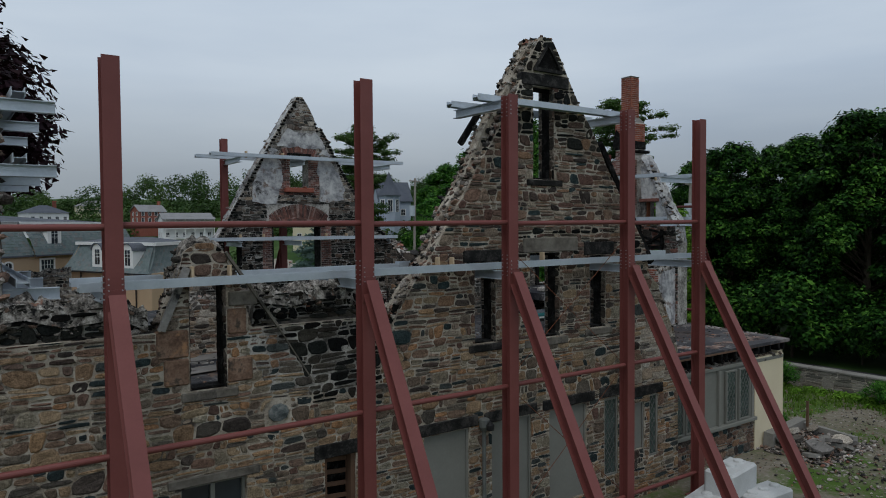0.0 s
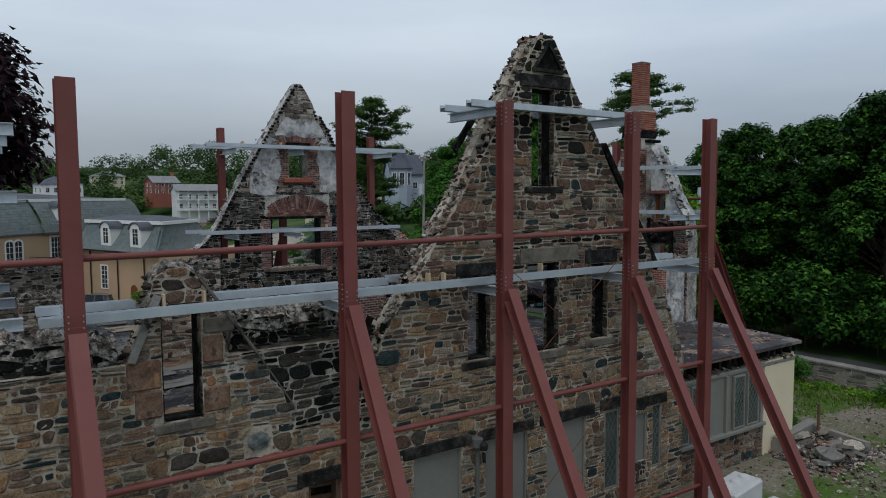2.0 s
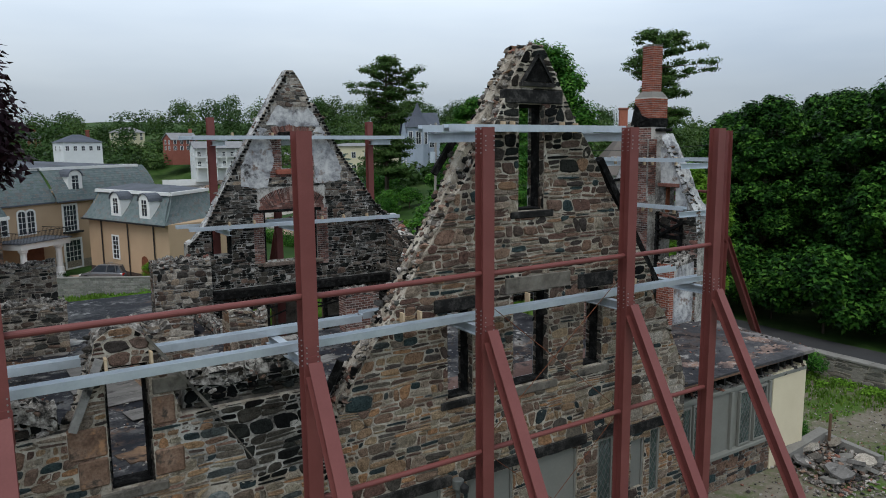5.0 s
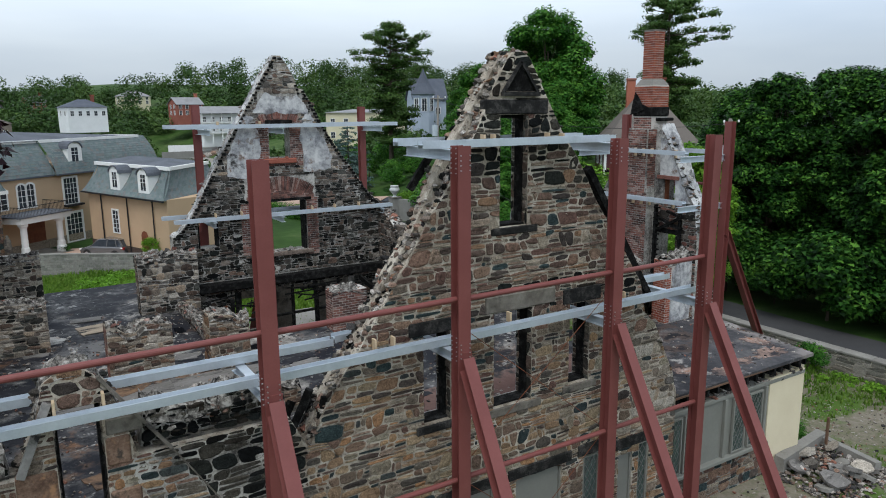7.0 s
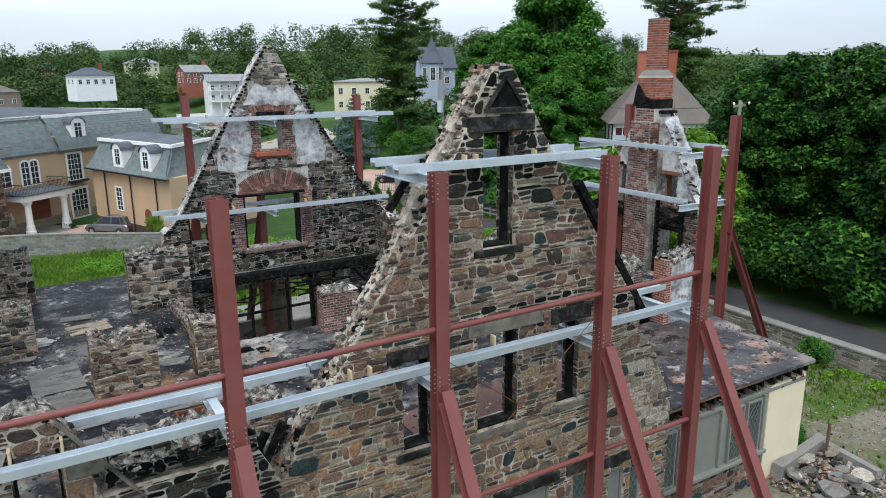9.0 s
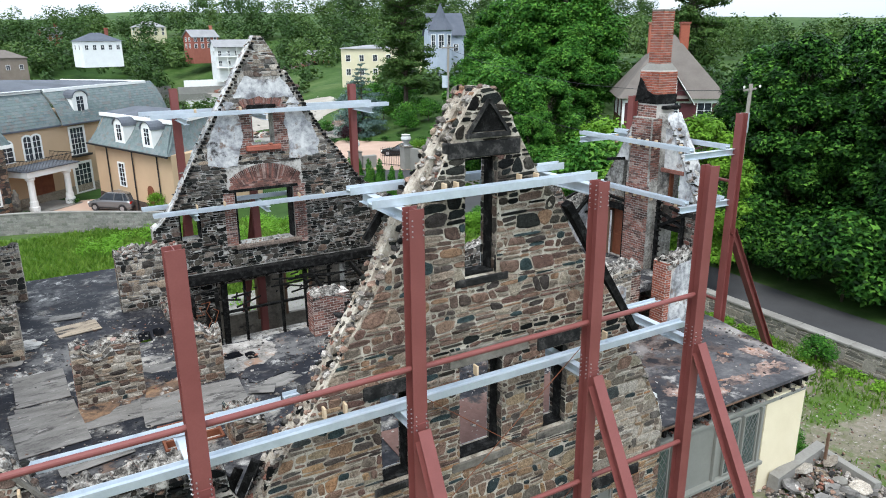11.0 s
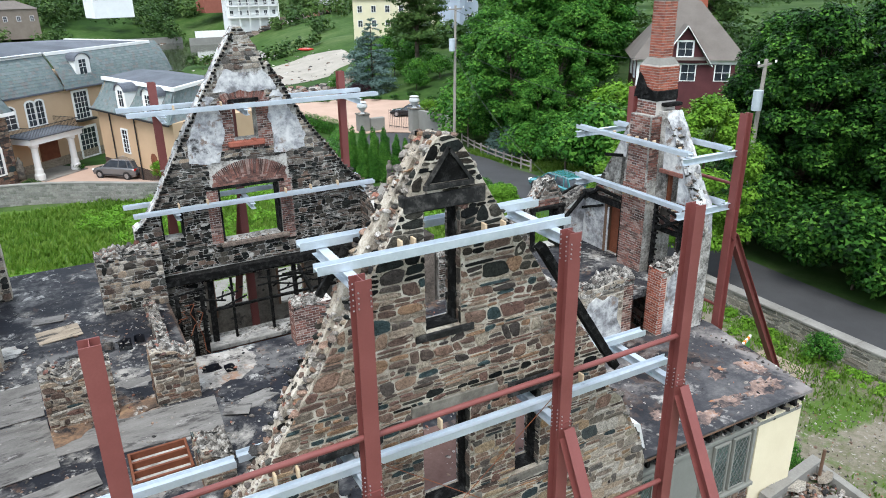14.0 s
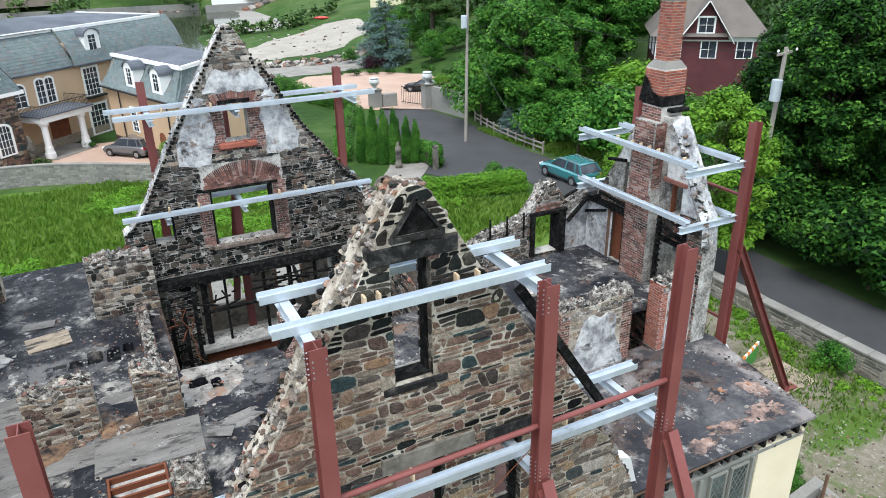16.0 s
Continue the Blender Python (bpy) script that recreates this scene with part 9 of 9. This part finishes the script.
for i in range(1100):
    x = rs.uniform(-70, 90)
    y = 233 + 6 * math.sin(x * 0.07) + rs.uniform(-4, 4)
    s = rs.uniform(0.5, 1.6)
    g.rock((x, y, ground(x, y) + s * 0.2), s * 1.6, s, s * 0.7, rs)
solo("shore_rocks", g, RUBBLE, "grey boulders along the shore", "rocks", kind="stuff")
solo("sea_wall", Geo().box(-60, 46, 238, 238.8, -4, -1.2).box(46, 88, 226, 226.8, -4, -1.0), BLOCKWALL, "old sea wall across the inlet", "wall", kind="structure")
solo("garden_fence_white", Geo().box(48, 66, 226.9, 227.1, -1.2, 0.9), WHITE, "long white fence below the porch house", "fence", kind="structure")
kayak = solo("kayak", Geo().lathe((0, 0, 0), [(0.02, -1.9), (0.3, -1.0), (0.38, 0), (0.3, 1.0), (0.02, 1.9)], 10), paint("red_gelcoat", (0.55, 0.04, 0.03)), "red kayak lying on the beach", "kayak", soft=True)
kayak.matrix_basis = Matrix.Translation((58.8, 158.0, ground(58.8, 158) + 0.45)) @ Euler((radians(90), 0, radians(60))).to_matrix().to_4x4()
# rubble lying about the yard
g = Geo()
for i in range(4200):
    x, y = rs.uniform(22, 34), rs.uniform(2, 17)
    if x < 26 and y > 12.2:
        continue
    s = abs(rs.gauss(0, 0.02)) + 0.01
    g.rock((x, y, 0.03 + s * 0.2), s * 1.3, s, s * 0.6, rs)
for i in range(420):
    x, y = 25.0 + rs.gauss(0, 2.2), 9.5 + rs.gauss(0, 1.3)
    if y > 12 and x < 26:
        continue
    s = rs.uniform(0.02, 0.08)
    g.rock((x, y, 0.05 + s * 0.2), s * 1.3, s, s * 0.6, rs)
solo("yard_rubble", g, RUBBLE, "scattered stones and gravel in the yard", "rubble", kind="stuff")

# ---- trees and plants ----
def leaf_cloud(rng, lobes, n, size, up=0.25, shell=(0.72, 1.05), flat=1.0):
    """n leaves over the outer skin of the lobes (centre, radius)."""
    g = Geo()
    v, f = g.v, g.f
    weights = [r * r for _, r in lobes]
    total = sum(weights)
    for (c, r), wgt in zip(lobes, weights):
        for _ in range(max(3, int(n * wgt / total))):
            while True:
                d = Vector((rng.uniform(-1, 1), rng.uniform(-1, 1), rng.uniform(-1, 1)))
                if 0.05 < d.length < 1:
                    break
            d.normalize()
            d.z = d.z * 0.9 + up * rng.random()
            p = Vector(c) + Vector((d.x, d.y, d.z * flat)) * (r * rng.uniform(*shell))
            nr = (d * 0.75 + Vector((rng.uniform(-0.7, 0.7), rng.uniform(-0.7, 0.7), rng.uniform(0.0, 1.3)))).normalized()
            a = nr.orthogonal().normalized()
            a.rotate(Matrix.Rotation(rng.uniform(0, 6.28), 3, nr))
            b = nr.cross(a)
            s = size * rng.uniform(0.6, 1.35)
            k = len(v)
            v.extend(((p - a * s).to_tuple(), (p + a * s * 0.55 + b * s * 0.72).to_tuple(), (p + a * s * 0.75 - b * s * 0.62).to_tuple()))
            f.append((k, k + 1, k + 2))
    g.mi = [0] * len(f)
    return g


def broadleaf(rng, h, r, n, size, low=0.12, lobes=34, lobe=(0.24, 0.4)):
    """Crown lobes of a broad-leaved tree of height h and spread r."""
    out = []
    zc, hz = h * (low + 1) / 2, h * (1 - low) / 2
    for i in range(lobes):
        a, e = rng.uniform(0, 6.28), math.asin(rng.uniform(-0.75, 0.98))
        k = rng.uniform(0.55, 0.86)
        lr = r * rng.uniform(*lobe)
        taper = 1 - 0.25 * max(0, math.sin(e))
        out.append(((math.cos(a) * math.cos(e) * (r * k) * taper, math.sin(a) * math.cos(e) * (r * k) * taper, zc + math.sin(e) * (hz - lr * 0.75)), lr))
    return out


def tree(name, label, rng, h, r, n, size, leaf, trunk=0.3, low=0.12, lobes=34, lobe=(0.24, 0.4), category="tree", group=""):
    t = thing(name, label, category, group)
    lb = broadleaf(rng, h, r, n, size, low, lobes, lobe)
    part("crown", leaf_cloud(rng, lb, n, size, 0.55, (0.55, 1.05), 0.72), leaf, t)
    g = Geo().rod((0, 0, -0.3), (0, 0, h * 0.35), trunk, trunk * 0.75, 9).rod((0, 0, h * 0.34), (rng.uniform(-0.3, 0.3), rng.uniform(-0.3, 0.3), h * 0.75), trunk * 0.75, trunk * 0.2, 8)
    for c, lr in lb[::3]:
        g.rod((0, 0, min(c[2] * 0.7, h * 0.6)), c, trunk * 0.16, trunk * 0.04, 6)
    part("trunk", g, BARK, t)
    return t


def pose_s(x, y, a, s, sz=None, dz=0.0):
    return Matrix.Translation((x, y, ground(x, y) + dz)) @ Matrix.Rotation(radians(a), 4, "Z") @ Matrix.Diagonal((s, s, sz or s, 1))


rt = random.Random(101)
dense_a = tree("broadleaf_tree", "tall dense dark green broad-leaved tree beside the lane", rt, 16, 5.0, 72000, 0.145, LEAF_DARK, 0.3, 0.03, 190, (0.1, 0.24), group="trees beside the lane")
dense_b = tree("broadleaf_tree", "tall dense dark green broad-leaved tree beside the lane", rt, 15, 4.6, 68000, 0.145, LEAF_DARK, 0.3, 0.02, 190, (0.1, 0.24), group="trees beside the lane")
first = {dense_a: False, dense_b: False}


def plant(proto, spots, tall=1.0):
    for k, (x, y, a, s) in enumerate(spots):
        if k == 0:
            proto.matrix_basis = pose_s(x, y, a, s, s * tall)
        else:
            copy_thing(proto, pose_s(x, y, a, s, s * tall))


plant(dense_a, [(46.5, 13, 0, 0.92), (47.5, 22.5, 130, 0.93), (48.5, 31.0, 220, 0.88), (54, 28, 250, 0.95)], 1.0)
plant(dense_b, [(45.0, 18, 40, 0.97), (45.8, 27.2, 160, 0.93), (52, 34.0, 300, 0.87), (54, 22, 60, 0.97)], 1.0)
maple_a = tree("maple_tree", "spreading bright green maple tree", rt, 18, 6.8, 42000, 0.2, LEAF, 0.35, 0.1, 120, (0.11, 0.26), group="maples")
maple_b = tree("maple_tree", "rounded mid-green maple tree", rt, 13, 5.2, 32000, 0.17, LEAF, 0.28, 0.08, 110, (0.11, 0.27), group="maples")
plant(maple_a, [(104, 118, 33, 1.0), (66, 73.5, 0, 1.22), (62.5, 75, 200, 0.95), (72, 82, 50, 1.1), (80, 96, 250, 1.05), (73.5, 98.5, 20, 0.9)])
plant(maple_b, [(47.5, 60, 10, 0.95), (51.5, 66.5, 120, 1.0), (51, 57.5, 240, 0.85), (54, 74, 300, 1.0), (47.4, 55.5, 60, 0.62), (68, 91, 180, 1.0), (92, 111, 200, 1.1), (59.5, 65, 30, 0.95), (63, 67.5, 100, 1.1)])
light = tree("locust_tree", "feathery light green tree beside the lane wall", rt, 9.6, 3.1, 30000, 0.1, LEAF_LIGHT, 0.14, 0.08, 80, (0.14, 0.27), group="locusts")
plant(light, [(35.6, 25.6, 0, 1.0), (34.6, 29.6, 140, 0.72)])
bush = tree("round_bush", "rounded green garden bush", rt, 2.6, 1.6, 2600, 0.1, LEAF, 0.06, 0.02, 22, (0.3, 0.5), "bush", "garden bushes")
plant(bush, [(44.6, 53.5, 0, 1.5), (46.5, 50, 90, 1.2), (44.5, 47.5, 40, 1.15), (45.5, 44, 200, 1.6), (47.5, 41, 10, 1.5), (35.2, 45.4, 60, 0.34), (36, 44.5, 0, 0.26), (48, 57, 150, 1.6), (45.0, 40, 33, 1.2),
             (44.8, 64, 70, 1.3), (47, 69, 190, 1.4), (50.5, 75, 20, 1.2), (50, 73, 100, 1.5), (55, 96, 0, 0.8), (57, 100, 50, 1.0), (60, 98, 120, 0.9), (58, 110, 10, 1.1), (63, 112, 200, 1.2), (54, 112, 60, 0.7), (62, 104, 0, 0.8), (66, 118, 80, 1.3), (48, 111, 0, 0.6), (56, 118, 140, 0.8), (60, 122, 10, 0.9), (64, 126, 200, 1.0), (33.4, 12.4, 0, 0.3), (27.0, 13.6, 80, 0.22), (33.6, 16.8, 50, 0.34), (26.7, 12.9, 200, 0.16), (44, 36.5, 10, 1.3)])
yellow = tree("golden_bush", "round yellow-green conifer bush", rt, 5.5, 2.6, 3600, 0.16, LEAF_LIGHT, 0.1, 0.02, 26, (0.3, 0.5), "bush")
plant(yellow, [(52.0, 50.0, 0, 1.3), (47.8, 78, 60, 0.4), (15.2, 66.5, 10, 0.3)])
lowb = tree("clipped_bush", "low clipped dark green bush", rt, 1.5, 1.5, 1300, 0.09, LEAF_DARK, 0.05, 0.02, 18, (0.35, 0.5), "bush", "clipped bushes")
plant(lowb, [(44, 98.5, 0, 0.75), (46.5, 97.5, 40, 0.8), (48.5, 96, 80, 0.75), (50.5, 94, 120, 0.8), (52.5, 92, 10, 0.9), (42, 99.5, 70, 0.7), (53, 87, 0, 0.8), (54, 84, 50, 0.9), (14.2, 73.5, 0, 0.8), (13.6, 75.4, 90, 0.9), (15.0, 70.4, 30, 0.8), (9.0, 78.0, 10, 0.6), (5.0, 73.2, 44, 0.7)])
purple = tree("copper_beech", "tall copper beech with near-black purple leaves", rt, 20, 6.0, 42000, 0.17, LEAF_PURPLE, 0.3, 0.2, 50, (0.22, 0.36))
purple.matrix_basis = pose_s(-1.4, 28.0, 0, 1.0)
plum = tree("purple_bush", "low purple-leaved garden bush beside gravel", rt, 2.4, 1.6, 1500, 0.1, LEAF_PURPLE, 0.06, 0.02, 18, (0.3, 0.5), "bush")
plant(plum, [(47.4, 99.6, 0, 1.1), (46.6, 74.6, 50, 0.9)])


def conifer(name, label, rng, h, r, n, size, leaf, low=0.12, droop=0.25, layers=14, gap=0.5):
    """Tiered evergreen: whorls of boughs with tufts of needles."""
    t = thing(name, label, "tree")
    lob, tr = [], Geo().rod((0, 0, -0.3), (0, 0, h * 0.97), h * 0.018, h * 0.004, 9)
    for i in range(layers):
        k = low + (1 - low) * (i + 0.5) / layers
        reach = r * (1 - (k - low) / (1 - low)) ** 0.75 * rng.uniform(0.75, 1.1) + 0.25
        for j in range(rng.choice((5, 6, 7))):
            if rng.random() < gap * 0.35:
                continue
            a = rng.uniform(0, 6.28)
            e = reach * rng.uniform(0.65, 1.05)
            tip = (math.cos(a) * e, math.sin(a) * e, h * k - e * droop + rng.uniform(-0.2, 0.2))
            tr.rod((0, 0, h * k), tip, h * 0.004, 0.015, 5)
            for s in (0.45, 0.7, 0.95):
                lob.append(((tip[0] * s, tip[1] * s, h * k + (tip[2] - h * k) * s), max(0.3, e * 0.34)))
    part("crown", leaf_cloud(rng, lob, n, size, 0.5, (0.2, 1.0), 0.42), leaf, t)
    part("trunk", tr, BARK, t)
    return t


def old_pine(rng, h, r):
    """Open-crowned pine: long level boughs, each ending in flat pads of needles."""
    t = thing("pine_tree", "tall ragged pine with flat pads of dark needles", "tree")
    lob, tr = [], Geo().rod((0, 0, -0.3), (0.4, 0.2, h * 0.96), h * 0.017, h * 0.005, 9)
    for i in range(70):
        k = 0.2 + 0.78 * (i + 0.5) / 70
        shape = 0.62 if k < 0.6 else 0.5 if k < 0.74 else 1.0 if k < 0.9 else 0.62
        a, e = rng.uniform(0, 6.28), r * shape * rng.uniform(0.55, 1.08)
        rise = rng.uniform(-0.02, 0.14) * e
        tip = (math.cos(a) * e, math.sin(a) * e, h * k + rise)
        tr.rod((0.3 * k, 0.15 * k, h * k - 0.4), tip, h * 0.005, 0.02, 5)
        for s in (0.25, 0.45, 0.65, 0.85, 1.0):
            if rng.random() < 0.85:
                lob.append(((tip[0] * s + rng.uniform(-0.6, 0.6), tip[1] * s + rng.uniform(-0.6, 0.6), h * k + rise * s + rng.uniform(0, 0.35)), rng.uniform(0.7, 1.5)))
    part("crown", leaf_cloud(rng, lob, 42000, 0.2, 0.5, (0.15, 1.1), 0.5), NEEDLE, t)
    part("trunk", tr, BARK, t)
    return t


pine = old_pine(rt, 25.5, 6.6)
plant(pine, [(59.8, 105.2, 0, 0.97), (79.6, 64.9, 100, 0.92), (120, 200, 50, 0.8)])
spruce = conifer("blue_spruce", "full blue-grey spruce tree in the garden", rt, 11.0, 5.4, 17000, 0.15, NEEDLE_BLUE, 0.03, 0.12, 17, 0.3)
plant(spruce, [(51.5, 104, 0, 1.0), (45.6, 57.0, 80, 0.36), (44.9, 58.6, 10, 0.28)])
cyp = thing("cypress", "clipped columnar green cypress", "tree", "cypresses")
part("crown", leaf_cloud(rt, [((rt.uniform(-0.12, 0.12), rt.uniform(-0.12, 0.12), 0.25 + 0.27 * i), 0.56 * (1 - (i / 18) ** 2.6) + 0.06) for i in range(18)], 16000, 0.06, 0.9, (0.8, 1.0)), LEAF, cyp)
part("trunk", Geo().rod((0, 0, -0.2), (0, 0, 3.5), 0.06, 0.02), BARK, cyp)
plant(cyp, [(29.3, 56.8, 0, 0.95), (29.9, 55.9, 70, 1.0), (30.6, 55.2, 140, 0.98), (31.3, 54.6, 200, 0.98), (32.1, 54.1, 30, 0.85), (32.8, 53.8, 90, 0.78), (30.4, 57.2, 10, 0.95)])


def hedge(pts, w, h, n, label, leaf=LEAF_LIGHT, name="hedge"):
    t = thing(name, label, "hedge", at=(pts[0][0], pts[0][1], ground(*pts[0])))
    lob = []
    for (a, b), (c, d) in zip(pts, pts[1:]):
        k = int(math.hypot(c - a, d - b) / 0.4) + 1
        for i in range(k):
            x, y = a + (c - a) * i / k, b + (d - b) * i / k
            for z in (h * 0.3, h * 0.72):
                lob.append(((x + rt.uniform(-0.1, 0.1), y + rt.uniform(-0.1, 0.1), ground(x, y) + z), w * rt.uniform(0.45, 0.58)))
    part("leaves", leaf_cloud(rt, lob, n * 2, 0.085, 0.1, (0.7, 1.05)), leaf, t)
    part("stem", Geo().bar((pts[0][0], pts[0][1], ground(*pts[0]) + h * 0.4), (pts[-1][0], pts[-1][1], ground(*pts[-1]) + h * 0.4), 0.2, h * 0.7), BARK, t)


hedge([(27.6, 43.6), (31.5, 42.6), (35.4, 41.4)], 1.1, 1.4, 14000, "ivy-green clipped hedge beside the lane", foliage("hedge_leaves", [(0.15, (0.05, 0.14, 0.012)), (0.5, (0.09, 0.21, 0.02)), (0.85, (0.15, 0.28, 0.035))]))
hedge([(33.4, 54.5), (33.8, 52.4), (33.3, 50.9)], 1.2, 1.8, 5000, "overgrown ivy on a wall end", LEAF)
hedge([(32.0, 95), (33, 84), (35.6, 75.5)], 1.6, 1.6, 8000, "long clipped hedge beside the forecourt", LEAF)
hedge([(28.0, 58), (30.8, 66), (34.5, 73)], 1.6, 1.5, 7000, "leafy hedge along the path", LEAF)

# Near-black leaves carry the shade under the lane trees as colour.
under = tree("understorey_bush", "bushy undergrowth below the lane trees with shade-dark leaves", rt, 4.6, 3.0, 15000, 0.14, LEAF_DARK, 0.08, 0.0, 26, (0.3, 0.5), "bush", "undergrowth")
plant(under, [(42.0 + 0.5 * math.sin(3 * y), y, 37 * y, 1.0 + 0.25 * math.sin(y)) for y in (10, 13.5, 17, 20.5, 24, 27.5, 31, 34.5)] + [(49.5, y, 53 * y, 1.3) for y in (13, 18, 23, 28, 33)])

# far wood on the hills and along the opposite shore
rw = random.Random(202)
lob, lob2 = [], []


def far_tree(x, y, h, r, dest):
    z = ground(x, y)
    for _ in range(9):
        a, e = rw.uniform(0, 6.28), rw.uniform(0.15, 0.95)
        dest.append(((x + math.cos(a) * r * rw.uniform(0.2, 0.75), y + math.sin(a) * r * rw.uniform(0.2, 0.75), z + h * (0.18 + 0.72 * e)), r * rw.uniform(0.38, 0.58)))


for i in range(240):
    x = rw.uniform(-150, 360)
    y = rw.uniform(292, 400)
    far_tree(x, y, rw.uniform(9, 17) + (6 * smooth(40, 160, x)), rw.uniform(4, 7.5), rw.choice((lob, lob, lob2)))
for i in range(640):
    x = rw.uniform(-110, 280)
    y = rw.uniform(238, 300)
    if (14 < x < 88 and y < 262 and not 36 < x < 46) or (-16 < x < 14 and y < 258):
        continue
    far_tree(x, y, rw.uniform(4, 8.5), rw.uniform(2.6, 4.6), rw.choice((lob, lob, lob2)))
for i in range(260):
    x = rw.uniform(88, 330)
    y = rw.uniform(120, 300)
    if x < 150 and y < 178 and x < 50 + y * 0.62:
        continue
    far_tree(x, y, rw.uniform(8, 15), rw.uniform(3.5, 6), rw.choice((lob, lob2, lob2)))
for x, y, h, r in ((41, 236, 9, 4.2), (44, 240, 8, 3.8), (38, 242, 9, 4), (12, 240, 8, 4), (8, 236, 7, 3.5), (-2, 238, 7, 3.6), (64, 238, 9, 4), (70, 232, 8, 4), (76, 236, 9, 4.2), (84, 228, 9, 4.5), (90, 222, 10, 4.6), (80, 205, 7, 3.6), (88, 196, 8, 4), (92, 184, 9, 4.2), (96, 172, 8, 4), (56, 229, 3, 2), (47, 230, 4, 2.4), (52, 252, 10, 4.5), (30, 254, 9, 4.4), (20, 256, 10, 4.6)):
    far_tree(x, y, h, r, rw.choice((lob, lob2)))
for x, y, h, r in [(rw.uniform(66, 92), rw.uniform(118, 168), rw.uniform(2, 5), rw.uniform(1.6, 3)) for _ in range(34)] + [(34 + 1.5 * i, 158 + 0.2 * i + rw.uniform(-1.5, 1.5), rw.uniform(1.6, 3.4), rw.uniform(1.3, 2.2)) for i in range(20)]:
    far_tree(x, y, h, r, rw.choice((lob, lob2)))
for i in range(46):
    far_tree(rw.uniform(76, 118), rw.uniform(70, 118), rw.uniform(4, 6.5), rw.uniform(2.6, 4), rw.choice((lob, lob2)))
for i in range(30):
    far_tree(rw.uniform(68, 112), rw.uniform(186, 242), rw.uniform(2.5, 4.2), rw.uniform(2, 3.2), rw.choice((lob, lob2)))
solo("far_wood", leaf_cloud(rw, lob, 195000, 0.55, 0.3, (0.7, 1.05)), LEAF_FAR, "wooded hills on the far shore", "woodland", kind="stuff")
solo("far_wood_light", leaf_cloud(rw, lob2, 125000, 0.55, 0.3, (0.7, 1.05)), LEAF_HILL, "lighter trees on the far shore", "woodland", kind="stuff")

# grass and weeds
def tufts(name, spots, h, n, label, material=GRASS, width=0.02):
    g = Geo()
    for x, y in spots:
        z = ground(x, y)
        for _ in range(n):
            a, l = rw.uniform(0, 6.28), h * rw.uniform(0.5, 1.25)
            bx, by = x + rw.uniform(-0.12, 0.12), y + rw.uniform(-0.12, 0.12)
            lx, ly = math.cos(a) * l * 0.45, math.sin(a) * l * 0.45
            wx, wy = -math.sin(a) * width, math.cos(a) * width
            k = len(g.v)
            g.v.extend(((bx - wx, by - wy, z), (bx + wx, by + wy, z), (bx + lx * 0.4 + wx, by + ly * 0.4 + wy, z + l * 0.7), (bx + lx, by + ly, z + l)))
            g.f.append((k, k + 1, k + 2, k + 3))
    g.mi = [0] * len(g.f)
    solo(name, g, material, label, "grass", kind="stuff")


spots = []
for i in range(15000):
    x, y = rw.uniform(-4, 35), rw.uniform(33, 62)
    if inside([(-4, 33), (27, 33), (34, 31), (35, 40), (27.5, 43), (26.5, 50), (22, 58), (14, 61.5), (3, 63.5), (-4, 63)], x, y):
        spots.append((x, y))
tufts("meadow_grass", spots, 0.42, 5, "long uncut grass of the lawn", width=0.035)
weeds = []
for i in range(620):
    x, y = rw.uniform(-3, 30), rw.uniform(34, 62)
    if noise.noise((x * 0.12, y * 0.12, 4.0)) > 0.05 and inside([(-4, 33), (27, 33), (34, 31), (35, 40), (27.5, 43), (26.5, 50), (22, 58), (14, 61), (3, 63), (-4, 62)], x, y):
        weeds.append(((x, y, ground(x, y) + 0.25), rw.uniform(0.3, 0.75)))
solo("lawn_weeds", leaf_cloud(rw, weeds, 46000, 0.08, 0.4, (0.5, 1.05), 0.75), foliage("weed_leaves", [(0.15, (0.055, 0.15, 0.012)), (0.5, (0.1, 0.23, 0.02)), (0.85, (0.17, 0.31, 0.04))]), "leafy weeds standing in the lawn", "weeds", kind="stuff")
spots = []
for i in range(8000):
    x, y = rw.uniform(26, 34.3), rw.uniform(-4, 31)
    if noise.noise((x * 0.3, y * 0.3, 9.0)) + 0.16 * (x - 31.2) > rw.uniform(-0.3, 0.5):
        spots.append((x, y))
tufts("yard_grass", spots, 0.2, 5, "patchy grass in the yard", width=0.025)
weeds = []
for i in range(150):
    x, y = 34.2 - abs(rw.gauss(0, 0.7)), rw.uniform(2, 31)
    weeds.append(((x, y, 0.06), rw.uniform(0.12, 0.36)))
solo("wall_weeds", leaf_cloud(rw, weeds, 15000, 0.07, 0.4, (0.5, 1.05), 0.75), LEAF_LIGHT, "leafy weeds along the lane wall", "weeds", kind="stuff")
spots = [(43.2 + abs(rw.gauss(0, 2)), rw.uniform(40, 62)) for _ in range(3000)]
tufts("verge_grass", spots, 0.3, 4, "grass verge beside the lane", width=0.03)
